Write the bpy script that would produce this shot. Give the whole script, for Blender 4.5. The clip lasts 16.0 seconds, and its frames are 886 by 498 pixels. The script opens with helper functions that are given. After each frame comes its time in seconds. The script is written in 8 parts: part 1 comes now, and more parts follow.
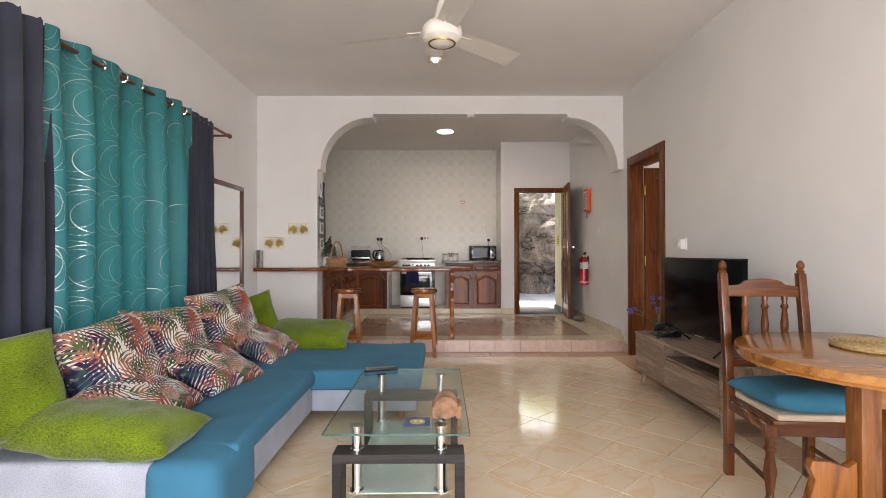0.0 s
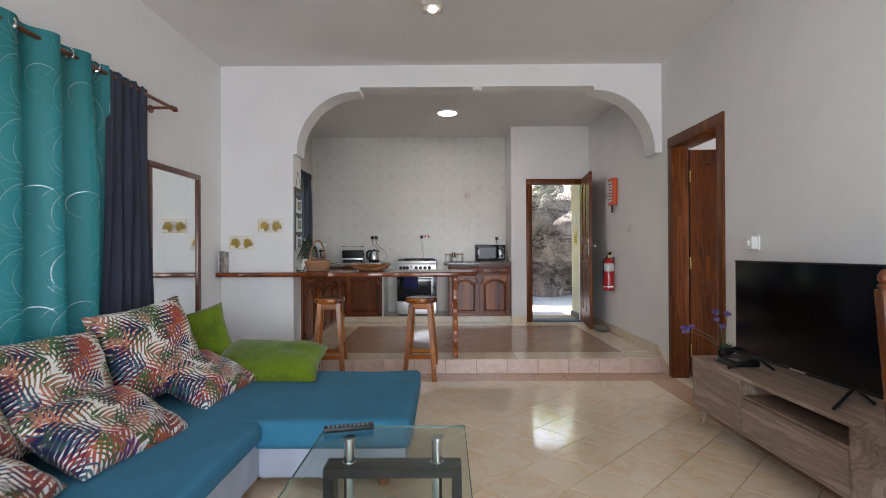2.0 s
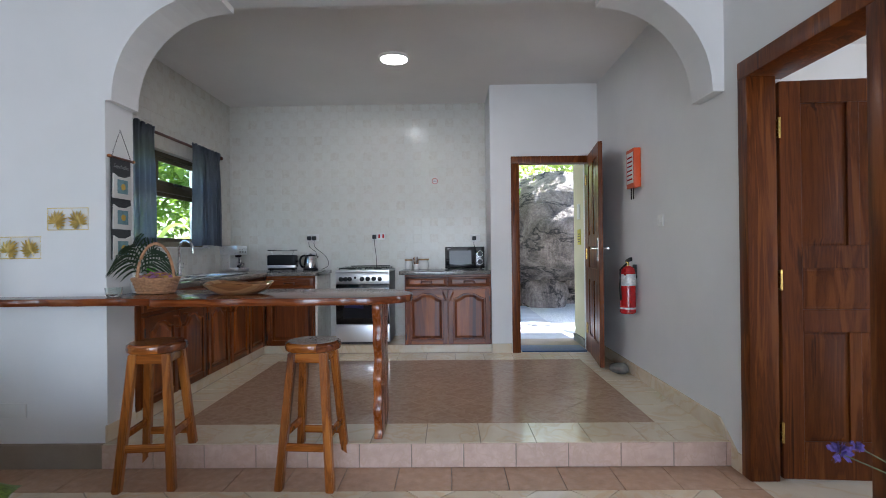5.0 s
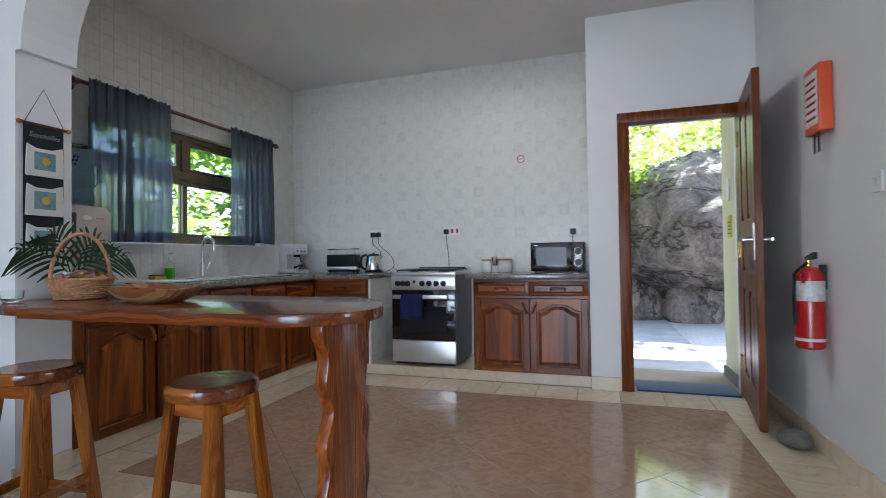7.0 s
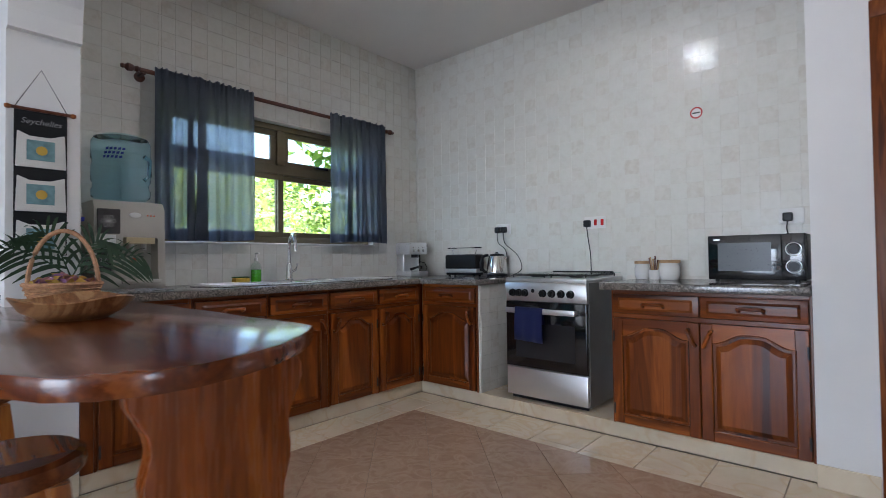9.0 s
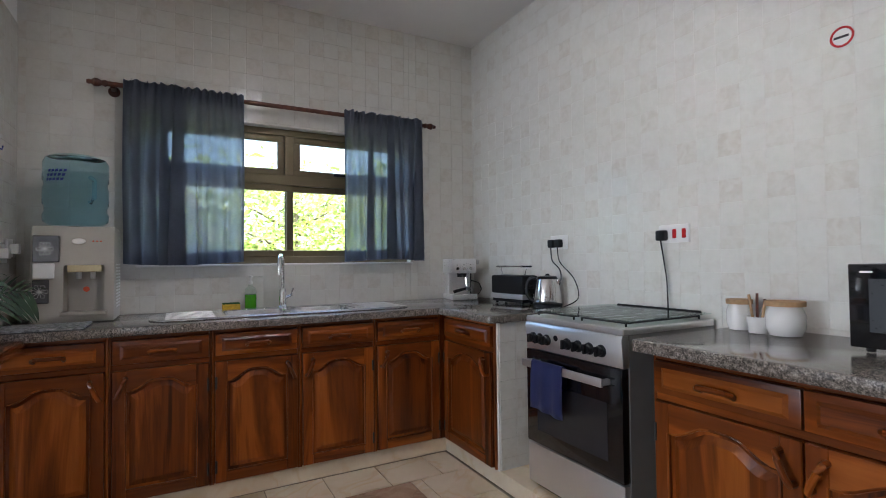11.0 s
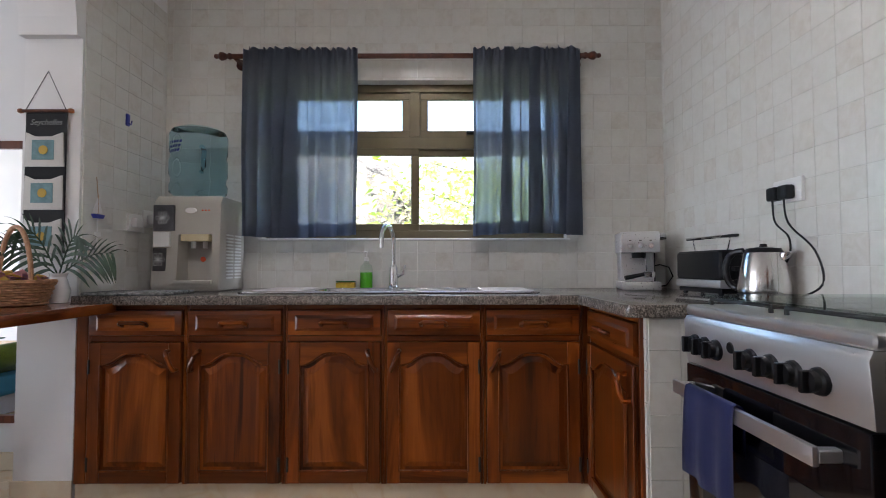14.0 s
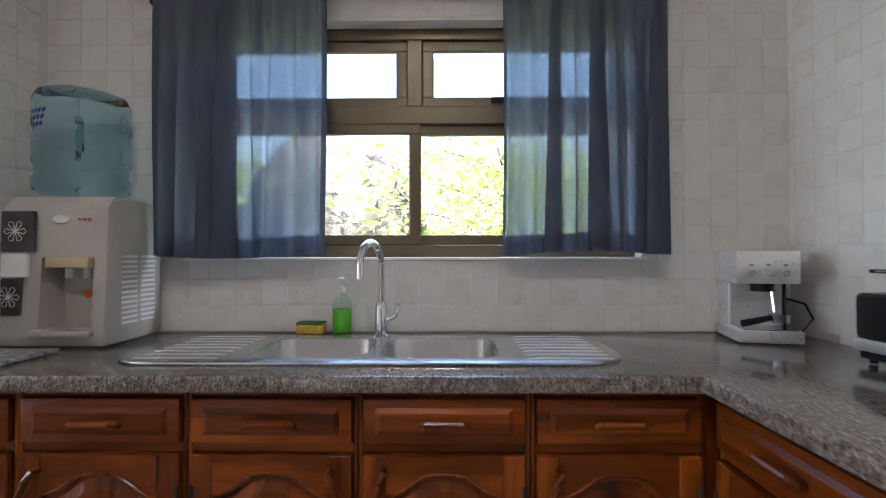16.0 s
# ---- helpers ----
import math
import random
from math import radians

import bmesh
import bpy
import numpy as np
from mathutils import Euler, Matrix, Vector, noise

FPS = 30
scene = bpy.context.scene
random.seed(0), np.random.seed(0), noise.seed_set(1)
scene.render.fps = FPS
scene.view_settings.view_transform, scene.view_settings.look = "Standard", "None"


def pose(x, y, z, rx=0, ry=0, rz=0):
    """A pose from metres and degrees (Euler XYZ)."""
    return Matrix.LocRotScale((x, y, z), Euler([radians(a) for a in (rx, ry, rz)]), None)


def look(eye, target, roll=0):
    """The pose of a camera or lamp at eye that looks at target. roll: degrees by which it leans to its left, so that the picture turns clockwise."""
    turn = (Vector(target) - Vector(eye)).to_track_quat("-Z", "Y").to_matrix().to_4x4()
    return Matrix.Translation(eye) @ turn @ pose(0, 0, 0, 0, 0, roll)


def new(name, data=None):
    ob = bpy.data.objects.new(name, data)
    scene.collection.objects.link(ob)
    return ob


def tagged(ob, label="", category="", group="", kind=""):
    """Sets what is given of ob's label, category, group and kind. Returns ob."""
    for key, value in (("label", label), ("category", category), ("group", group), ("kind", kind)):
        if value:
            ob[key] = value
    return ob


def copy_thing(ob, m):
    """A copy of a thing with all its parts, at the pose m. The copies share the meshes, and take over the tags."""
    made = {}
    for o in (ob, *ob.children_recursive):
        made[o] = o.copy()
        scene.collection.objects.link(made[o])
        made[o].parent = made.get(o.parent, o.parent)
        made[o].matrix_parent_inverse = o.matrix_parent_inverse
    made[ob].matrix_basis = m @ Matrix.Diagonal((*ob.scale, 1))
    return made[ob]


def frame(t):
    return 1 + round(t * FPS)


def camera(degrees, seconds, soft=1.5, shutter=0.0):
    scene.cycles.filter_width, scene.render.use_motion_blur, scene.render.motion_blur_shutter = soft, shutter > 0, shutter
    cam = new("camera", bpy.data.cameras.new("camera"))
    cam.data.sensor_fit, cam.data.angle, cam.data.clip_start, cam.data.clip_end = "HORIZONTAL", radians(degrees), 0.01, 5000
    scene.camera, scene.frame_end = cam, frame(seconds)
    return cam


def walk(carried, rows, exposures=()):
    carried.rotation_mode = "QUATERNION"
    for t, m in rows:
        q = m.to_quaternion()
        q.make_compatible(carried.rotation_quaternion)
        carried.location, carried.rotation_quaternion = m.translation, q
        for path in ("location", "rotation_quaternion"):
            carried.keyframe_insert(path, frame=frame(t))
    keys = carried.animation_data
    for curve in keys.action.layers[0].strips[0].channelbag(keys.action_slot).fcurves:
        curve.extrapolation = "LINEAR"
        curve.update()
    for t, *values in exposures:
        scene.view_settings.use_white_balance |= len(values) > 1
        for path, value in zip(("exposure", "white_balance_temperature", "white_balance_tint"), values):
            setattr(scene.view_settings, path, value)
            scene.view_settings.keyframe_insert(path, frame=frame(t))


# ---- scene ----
cam = camera(84.0, 16.0, soft=0.8, shutter=0.3)
PATH = [
    (0, (0.037, 0.51, 1.176), (0.046, 2.51, 1.189), -0.1),
    (0.5, (0.038, 0.652, 1.157), (0.043, 2.652, 1.167), -0.1),
    (1, (0.026, 0.898, 1.146), (0.024, 2.898, 1.156), -0.1),
    (1.5, (0.05, 1.146, 1.14), (0.044, 3.146, 1.148), -0.3),
    (2, (0.076, 1.495, 1.2), (0.066, 3.495, 1.207), -0.3),
    (2.5, (0.087, 1.769, 1.232), (0.068, 3.769, 1.24), -0.4),
    (3, (0.15, 2.093, 1.237), (0.152, 4.093, 1.247), -0.4),
    (3.5, (0.253, 2.423, 1.249), (0.255, 4.423, 1.259), -0.5),
    (4, (0.355, 2.798, 1.241), (0.352, 4.798, 1.254), -0.5),
    (4.2, (0.382, 2.939, 1.25), (0.382, 4.938, 1.26), -0.6),
    (6.3, (1.027, 4.323, 1.197), (0.715, 6.299, 1.211), -0.7),
    (6.5, (1.06, 4.469, 1.164), (0.665, 6.429, 1.193), -0.7),
    (7, (1.132, 4.786, 1.173), (0.523, 6.691, 1.207), -0.8),
    (7.5, (1.198, 5.064, 1.186), (0.344, 6.872, 1.222), -0.7),
    (8, (1.225, 5.367, 1.182), (0.187, 7.076, 1.222), -0.8),
    (8.5, (1.25, 5.649, 1.187), (0.062, 7.257, 1.226), -0.7),
    (9, (1.262, 6.001, 1.174), (-0.054, 7.506, 1.217), -0.7),
    (9.2, (1.266, 6.144, 1.18), (-0.093, 7.611, 1.229), -0.7),
    (11.3, (1.278, 7.51, 1.317), (-0.548, 8.326, 1.369), -0.6),
    (11.5, (1.263, 7.606, 1.302), (-0.602, 8.326, 1.356), -0.5),
    (12, (1.174, 7.807, 1.264), (-0.766, 8.287, 1.321), -0.3),
    (12.5, (1.112, 7.96, 1.243), (-0.867, 8.239, 1.305), -0.3),
    (13, (1.027, 8.093, 1.193), (-0.97, 8.176, 1.262), -0.2),
    (13.5, (0.899, 8.136, 1.157), (-1.1, 8.152, 1.229), -0.1),
    (14, (0.708, 8.177, 1.148), (-1.29, 8.174, 1.222), -0.1),
    (14.5, (0.532, 8.218, 1.163), (-1.467, 8.21, 1.227), -0.0),
    (15, (0.284, 8.244, 1.199), (-1.715, 8.227, 1.255), -0.1),
    (15.5, (0.049, 8.215, 1.229), (-1.951, 8.197, 1.274), -0.1),
    (16, (-0.199, 8.148, 1.317), (-2.198, 8.12, 1.344), -0.1),
]
EXPOSURES = [(0, 2.75, 7350, 23), (1.5, 2.6, 6700, 19), (3, 2.6, 6100, 16), (7, 2.75, 5700, 14), (9, 2.85, 5800, 16), (13, 3.05, 6150, 19), (16, 3.15, 6150, 20)]
walk(cam, [(t, look(eye, target, roll)) for t, eye, target, roll in PATH], EXPOSURES)

# ---- world and sun ----
SUN_AZ, SUN_EL = radians(24), radians(50)
world = bpy.data.worlds.new("sky")
scene.world = world
world.use_nodes = True
sky = world.node_tree.nodes.new("ShaderNodeTexSky")
sky.sky_type, sky.sun_disc = "NISHITA", False
sky.sun_elevation, sky.sun_rotation = SUN_EL, SUN_AZ
sky.air_density, sky.dust_density = 1.0, 1.5
world.node_tree.nodes["Background"].inputs[1].default_value = 0.15
world.node_tree.links.new(sky.outputs[0], world.node_tree.nodes["Background"].inputs[0])
sun_data = bpy.data.lights.new("sun", "SUN")
sun_data.energy, sun_data.angle, sun_data.color = 5.0, radians(0.6), (1.0, 0.95, 0.87)
sun = new("sun", sun_data)
sun.matrix_world = look((0, 0, 30), (-math.sin(SUN_AZ) * math.cos(SUN_EL), -math.cos(SUN_AZ) * math.cos(SUN_EL), 30 - math.sin(SUN_EL)))

# daylight in the terrace opening behind the walk's start, plus two added fill lamps
# fills: in an unseen bedroom window hole, and out of view above the kitchen window
for nm, eye, to, w, hh, watts in (("terrace_daylight", (0.45, -1.42, 1.2), (0.15, 2.0, 1.3), 3.0, 2.2, 28.0), ("bedroom_daylight", (5.25, 5.65, 1.5), (4, 5.65, 1.4), 1.4, 1.2, 4.0), ("kitchen_daylight", (-2.42, 8.0, 2.66), (-1.35, 8.0, 1.0), 1.7, 0.4, 9.0)):
    ld = bpy.data.lights.new(nm, "AREA")
    ld.shape, ld.size, ld.size_y, ld.energy, ld.color = "RECTANGLE", w, hh, watts, (0.82, 0.91, 1.0)
    new(nm, ld).matrix_world = look(eye, to)


# ---- materials ----
class Nodes:
    """Small helper to write node trees shortly."""

    def __init__(self, name):
        self.mat = bpy.data.materials.new(name)
        self.mat.use_nodes = True
        self.t = self.mat.node_tree
        self.bsdf = self.t.nodes["Principled BSDF"]
        self.coord = self.t.nodes.new("ShaderNodeTexCoord")

    def put(self, sock, val):
        if isinstance(val, bpy.types.NodeSocket):
            self.t.links.new(val, sock)
        elif val is not None:
            sock.default_value = (*val, 1.0) if isinstance(val, tuple) and len(val) == 3 and sock.type == "RGBA" else val

    def math(self, op, a, b=None, c=None):
        n = self.t.nodes.new("ShaderNodeMath")
        n.operation = op
        for sock, val in zip(n.inputs, (a, b, c)):
            self.put(sock, val)
        return n.outputs[0]

    def map(self, scale=(1, 1, 1), turn=(0, 0, 0), move=(0, 0, 0), vec=None):
        n = self.t.nodes.new("ShaderNodeMapping")
        self.put(n.inputs[0], vec or self.coord.outputs["Object"])
        n.inputs["Scale"].default_value, n.inputs["Location"].default_value = scale, move
        n.inputs["Rotation"].default_value = [radians(a) for a in turn]
        return n.outputs[0]

    def noise(self, vec, scale, detail=4.0, rough=0.55, distort=0.0):
        n = self.t.nodes.new("ShaderNodeTexNoise")
        self.put(n.inputs["Vector"], vec)
        n.inputs["Scale"].default_value, n.inputs["Detail"].default_value = scale, detail
        n.inputs["Roughness"].default_value, n.inputs["Distortion"].default_value = rough, distort
        return n.outputs[0]

    def ramp(self, fac, stops):
        n = self.t.nodes.new("ShaderNodeValToRGB")
        el = n.color_ramp.elements
        while len(el) < len(stops):
            el.new(0.5)
        for e, (p, c) in zip(el, stops):
            e.position, e.color = p, (*c, 1.0) if len(c) == 3 else c
        self.put(n.inputs[0], fac)
        return n.outputs[0]

    def mix(self, fac, a, b, mode="MIX"):
        n = self.t.nodes.new("ShaderNodeMix")
        n.data_type, n.blend_type = "RGBA", mode
        self.put(n.inputs["Factor"], fac)
        self.put(n.inputs[6], a), self.put(n.inputs[7], b)
        return n.outputs[2]

    def bump(self, height, strength=0.2, dist=0.01):
        n = self.t.nodes.new("ShaderNodeBump")
        n.inputs["Strength"].default_value, n.inputs["Distance"].default_value = strength, dist
        self.put(n.inputs["Height"], height)
        self.t.links.new(n.outputs[0], self.bsdf.inputs["Normal"])

    def random(self):
        n = self.t.nodes.new("ShaderNodeObjectInfo")
        return n.outputs["Random"]

    def island(self):
        n = self.t.nodes.new("ShaderNodeNewGeometry")
        return n.outputs["Random Per Island"]

    def done(self, color=None, rough=0.5, metal=0.0, coat=0.0, spec=0.5):
        b = self.bsdf.inputs
        self.put(b["Base Color"], color)
        self.put(b["Roughness"], rough)
        b["Metallic"].default_value, b["Coat Weight"].default_value = metal, coat
        b["Coat Roughness"].default_value, b["Specular IOR Level"].default_value = 0.12, spec
        return self.mat


def plain(name, color, rough=0.5, metal=0.0, vary=0.12, scale=6.0, bump=0.05, fine=120.0, coat=0.0):
    """A surface of one colour with faint stains and fine relief."""
    n = Nodes(name)
    dark = tuple(c * (1 - vary) for c in color)
    lite = tuple(min(1.0, c * (1 + vary * 0.5)) for c in color)
    big = n.noise(n.map(), scale, 5)
    col = n.ramp(big, [(0.3, dark), (0.7, lite)])
    small = n.noise(n.map(), fine, 3)
    r = n.math("ADD", n.math("MULTIPLY", small, 0.16), rough - 0.08)
    if bump:
        n.bump(small, bump, 0.004)
    return n.done(col, r, metal, coat)


def wood(name, dark, mid, lite, axis=2, rough=0.3, coat=0.3, grain=1.0, knots=True, stripe=0.35):
    """Varnished wood with the grain along one axis."""
    n = Nodes(name)
    sc = [14.0 * grain] * 3
    sc[axis] = 1.1 * grain
    rnd = n.random()
    shift = n.t.nodes.new("ShaderNodeVectorMath")
    shift.operation = "ADD"
    n.put(shift.inputs[0], n.coord.outputs["Object"])
    comb = n.t.nodes.new("ShaderNodeCombineXYZ")
    n.put(comb.inputs[0], n.math("MULTIPLY", rnd, 7.0)), n.put(comb.inputs[1], n.math("MULTIPLY", rnd, 3.0)), n.put(comb.inputs[2], n.math("MULTIPLY", rnd, 11.0))
    n.put(shift.inputs[1], comb.outputs[0])
    v = n.map(tuple(sc), vec=shift.outputs[0])
    big = n.noise(v, 0.55, 5, 0.6, 1.6)
    wave = n.math("FRACT", n.math("MULTIPLY", big, 5.0))
    tri = n.math("ABSOLUTE", n.math("SUBTRACT", wave, 0.5))
    fib = n.noise(n.map(tuple(c * 6 for c in sc), vec=shift.outputs[0]), 1.2, 3)
    f = n.math("ADD", n.math("MULTIPLY", big, 0.75), n.math("ADD", n.math("MULTIPLY", tri, stripe), n.math("MULTIPLY", fib, 0.15)))
    col = n.ramp(f, [(0.36, dark), (0.55, mid), (0.8, lite)])
    tone = n.math("ADD", 0.78, n.math("MULTIPLY", rnd, 0.4))
    col = n.mix(1.0, col, n.ramp(tone, [(0.0, (0, 0, 0)), (1.0, (1, 1, 1))]), "MULTIPLY")
    if knots:
        k = n.t.nodes.new("ShaderNodeTexVoronoi")
        n.put(k.inputs["Vector"], n.map(tuple(c * 0.35 for c in sc), vec=shift.outputs[0]))
        k.inputs["Scale"].default_value = 0.9
        col = n.mix(n.ramp(k.outputs["Distance"], [(0.05, (0.85, 0.85, 0.85)), (0.16, (0, 0, 0))]), col, tuple(c * 0.35 for c in dark))
    n.bump(fib, 0.08, 0.003)
    return n.done(col, n.math("ADD", rough - 0.06, n.math("MULTIPLY", fib, 0.14)), 0.0, coat, min(0.4, 0.16 + coat))


def fabric(name, color, vary=0.2, weave=500.0, rough=0.9, translucent=0.0, sheen=0.3, streak=None, sheer=0.0):
    n = Nodes(name)
    sc = streak or (1, 1, 1)
    fine = n.noise(n.map(sc), weave, 2)
    big = n.noise(n.map(), 5.0, 4)
    f = n.math("ADD", n.math("MULTIPLY", fine, 0.6), n.math("MULTIPLY", big, 0.4))
    col = n.ramp(f, [(0.32, tuple(c * (1 - vary) for c in color)), (0.68, tuple(min(1, c * (1 + vary)) for c in color))])
    n.bump(fine, 0.25, 0.002)
    n.bsdf.inputs["Sheen Weight"].default_value = sheen
    mat = n.done(col, rough, 0, 0, 0.2)
    if translucent:
        see = n.t.nodes.new("ShaderNodeBsdfTranslucent")
        n.put(see.inputs[0], n.mix(0.3 if sheer else 0.0, col, (0.50, 0.56, 0.64, 1.0)))
        m = n.t.nodes.new("ShaderNodeMixShader")
        m.inputs[0].default_value = translucent
        n.t.links.new(n.bsdf.outputs[0], m.inputs[1]), n.t.links.new(see.outputs[0], m.inputs[2])
        n.t.links.new(m.outputs[0], n.t.nodes["Material Output"].inputs[0])
        if sheer:
            gap = n.t.nodes.new("ShaderNodeBsdfTransparent")
            m2 = n.t.nodes.new("ShaderNodeMixShader")
            n.put(m2.inputs[0], n.math("MULTIPLY", fine, sheer * 2))
            n.t.links.new(m.outputs[0], m2.inputs[1]), n.t.links.new(gap.outputs[0], m2.inputs[2])
            n.t.links.new(m2.outputs[0], n.t.nodes["Material Output"].inputs[0])
    return mat


def glass(name, tint=(0.95, 1.0, 0.98), rough=0.0, ior=1.45):
    n = Nodes(name)
    n.bsdf.inputs["Transmission Weight"].default_value = 1.0
    n.bsdf.inputs["IOR"].default_value = ior
    return n.done(tint, rough)


def thin_glass(name, tint=(0.92, 0.97, 0.95)):
    """A pane: mostly clear, with a Fresnel gloss."""
    n = Nodes(name)
    clear = n.t.nodes.new("ShaderNodeBsdfTransparent")
    clear.inputs[0].default_value = (*tint, 1)
    gloss = n.t.nodes.new("ShaderNodeBsdfGlossy")
    gloss.inputs["Roughness"].default_value = 0.02
    face = n.t.nodes.new("ShaderNodeLayerWeight")
    fac = n.math("ADD", 0.03, n.math("MULTIPLY", n.math("POWER", face.outputs["Facing"], 4.0), 0.6))
    m = n.t.nodes.new("ShaderNodeMixShader")
    n.t.links.new(fac, m.inputs[0]), n.t.links.new(clear.outputs[0], m.inputs[1]), n.t.links.new(gloss.outputs[0], m.inputs[2])
    n.t.links.new(m.outputs[0], n.t.nodes["Material Output"].inputs[0])
    return n.mat


def glow(name, color, strength):
    n = Nodes(name)
    n.bsdf.inputs["Emission Color"].default_value = (*color, 1)
    n.bsdf.inputs["Emission Strength"].default_value = strength
    return n.done(color, 0.4)


def marble_tile(name, base, vein, cloud, rough=0.12, scale=3.0, vary=0.06, lines=0.75):
    """Glazed floor tile with soft veins; each tile differs a little."""
    n = Nodes(name)
    off = n.math("MULTIPLY", n.random(), 31.0)
    isl = n.math("MULTIPLY", n.island(), 17.0)
    comb = n.t.nodes.new("ShaderNodeCombineXYZ")
    n.put(comb.inputs[0], off), n.put(comb.inputs[1], isl), n.put(comb.inputs[2], n.math("ADD", off, isl))
    add = n.t.nodes.new("ShaderNodeVectorMath")
    n.put(add.inputs[0], n.coord.outputs["Object"]), n.put(add.inputs[1], comb.outputs[0])
    v = add.outputs[0]
    vn = n.noise(n.map((scale,) * 3, vec=v), 1.0, 3, 0.5, 1.2)
    line = n.math("ABSOLUTE", n.math("SUBTRACT", vn, 0.5))
    cl = n.noise(n.map((scale,) * 3, vec=v), 2.2, 5)
    col = n.ramp(cl, [(0.3, cloud), (0.7, base)])
    col = n.mix(n.ramp(line, [(0.0, (lines,) * 3), (0.05 if lines > 0.5 else 0.11, (0, 0, 0))]), col, vein)
    tone = n.math("ADD", 1.0 - vary, n.math("MULTIPLY", n.math("ADD", n.random(), n.island()), vary))
    col = n.mix(1.0, col, n.ramp(tone, [(0.0, (0, 0, 0)), (1.0, (1, 1, 1))]), "MULTIPLY")
    n.bump(n.noise(n.map(), 4.0, 2), 0.04, 0.01)
    return n.done(col, n.math("ADD", rough - 0.03, n.math("MULTIPLY", n.noise(n.map(), 60, 3), 0.08)))


M_WALL = plain("white_wall_paint", (0.78, 0.77, 0.75), 0.6, vary=0.05, scale=1.6, bump=0.12, fine=70)
M_CEIL = plain("ceiling_paint", (0.79, 0.76, 0.73), 0.7, vary=0.05, scale=1.2, bump=0.1, fine=60)
M_OUTWALL = plain("cream_outside_paint", (0.72, 0.66, 0.45), 0.7, vary=0.08, scale=2, bump=0.2, fine=60)
M_GROUT = plain("grey_grout", (0.31, 0.25, 0.19), 0.8)
M_WGROUT = plain("white_grout", (0.68, 0.665, 0.61), 0.7)
M_TILE = marble_tile("cream_floor_tile", (0.76, 0.63, 0.46), (0.72, 0.50, 0.30), (0.72, 0.57, 0.39), 0.085, 2.6)
M_BROWN = marble_tile("brown_floor_tile", (0.42, 0.28, 0.185), (0.56, 0.42, 0.30), (0.36, 0.23, 0.15), 0.075, 8.0, lines=0.3)
M_PALE = marble_tile("pale_border_tile", (0.74, 0.64, 0.48), (0.66, 0.50, 0.32), (0.68, 0.56, 0.40), 0.16, 3.0)
M_BAND = marble_tile("band_tile", (0.56, 0.36, 0.24), (0.50, 0.30, 0.18), (0.44, 0.27, 0.17), 0.2, 9.0)
M_RISER = marble_tile("riser_tile", (0.70, 0.52, 0.42), (0.60, 0.42, 0.32), (0.58, 0.40, 0.32), 0.2, 8.0)
M_REDWOOD = wood("red_varnished_wood", (0.05, 0.010, 0.002), (0.225, 0.052, 0.006), (0.47, 0.145, 0.020), 2, 0.30, 0.12, 0.5, stripe=0.22)
M_REDWOOD_X = wood("red_varnished_wood_flat", (0.05, 0.010, 0.002), (0.225, 0.052, 0.006), (0.47, 0.145, 0.020), 0, 0.30, 0.12, 0.5, stripe=0.22)
M_DOORWOOD = wood("brown_door_wood", (0.055, 0.012, 0.002), (0.165, 0.042, 0.007), (0.28, 0.088, 0.017), 2, 0.36, 0.04)
M_DARKWOOD = wood("dark_frame_wood", (0.05, 0.014, 0.008), (0.11, 0.032, 0.016), (0.16, 0.05, 0.025), 2, 0.3, 0.3, knots=False)


# ---- mesh helpers ----
def box(x0, x1, y0, y1, z0, z1, bevel=0.0, seg=1, bm=None):
    out = bm or bmesh.new()
    tmp = bmesh.new() if bm else out
    bmesh.ops.create_cube(tmp, size=1.0)
    for v in tmp.verts:
        v.co = Vector((x0 + (v.co.x + 0.5) * (x1 - x0), y0 + (v.co.y + 0.5) * (y1 - y0), z0 + (v.co.z + 0.5) * (z1 - z0)))
    if bevel:
        bmesh.ops.bevel(tmp, geom=tmp.edges[:], offset=bevel, segments=seg, affect="EDGES", profile=0.6)
    if bm:
        merge(out, tmp)
    return out


def merge(bm, other):
    """Adds the geometry of other to bm."""
    me = bpy.data.meshes.new("tmp")
    other.to_mesh(me)
    other.free()
    bm.from_mesh(me)
    bpy.data.meshes.remove(me)
    return bm


def rod(p0, p1, r0, r1=None, seg=16, bm=None, caps=True):
    out = bm or bmesh.new()
    r1 = r0 if r1 is None else r1
    p0, p1 = Vector(p0), Vector(p1)
    q = (p1 - p0).to_track_quat("Z", "Y")
    rings = []
    for p, r in ((p0, r0), (p1, r1)):
        rings.append([out.verts.new(p + q @ Vector((r * math.cos(a), r * math.sin(a), 0))) for a in [2 * math.pi * i / seg for i in range(seg)]])
    for i in range(seg):
        out.faces.new((rings[0][i], rings[0][(i + 1) % seg], rings[1][(i + 1) % seg], rings[1][i]))
    if caps:
        out.faces.new(rings[0][::-1]), out.faces.new(rings[1])
    return out


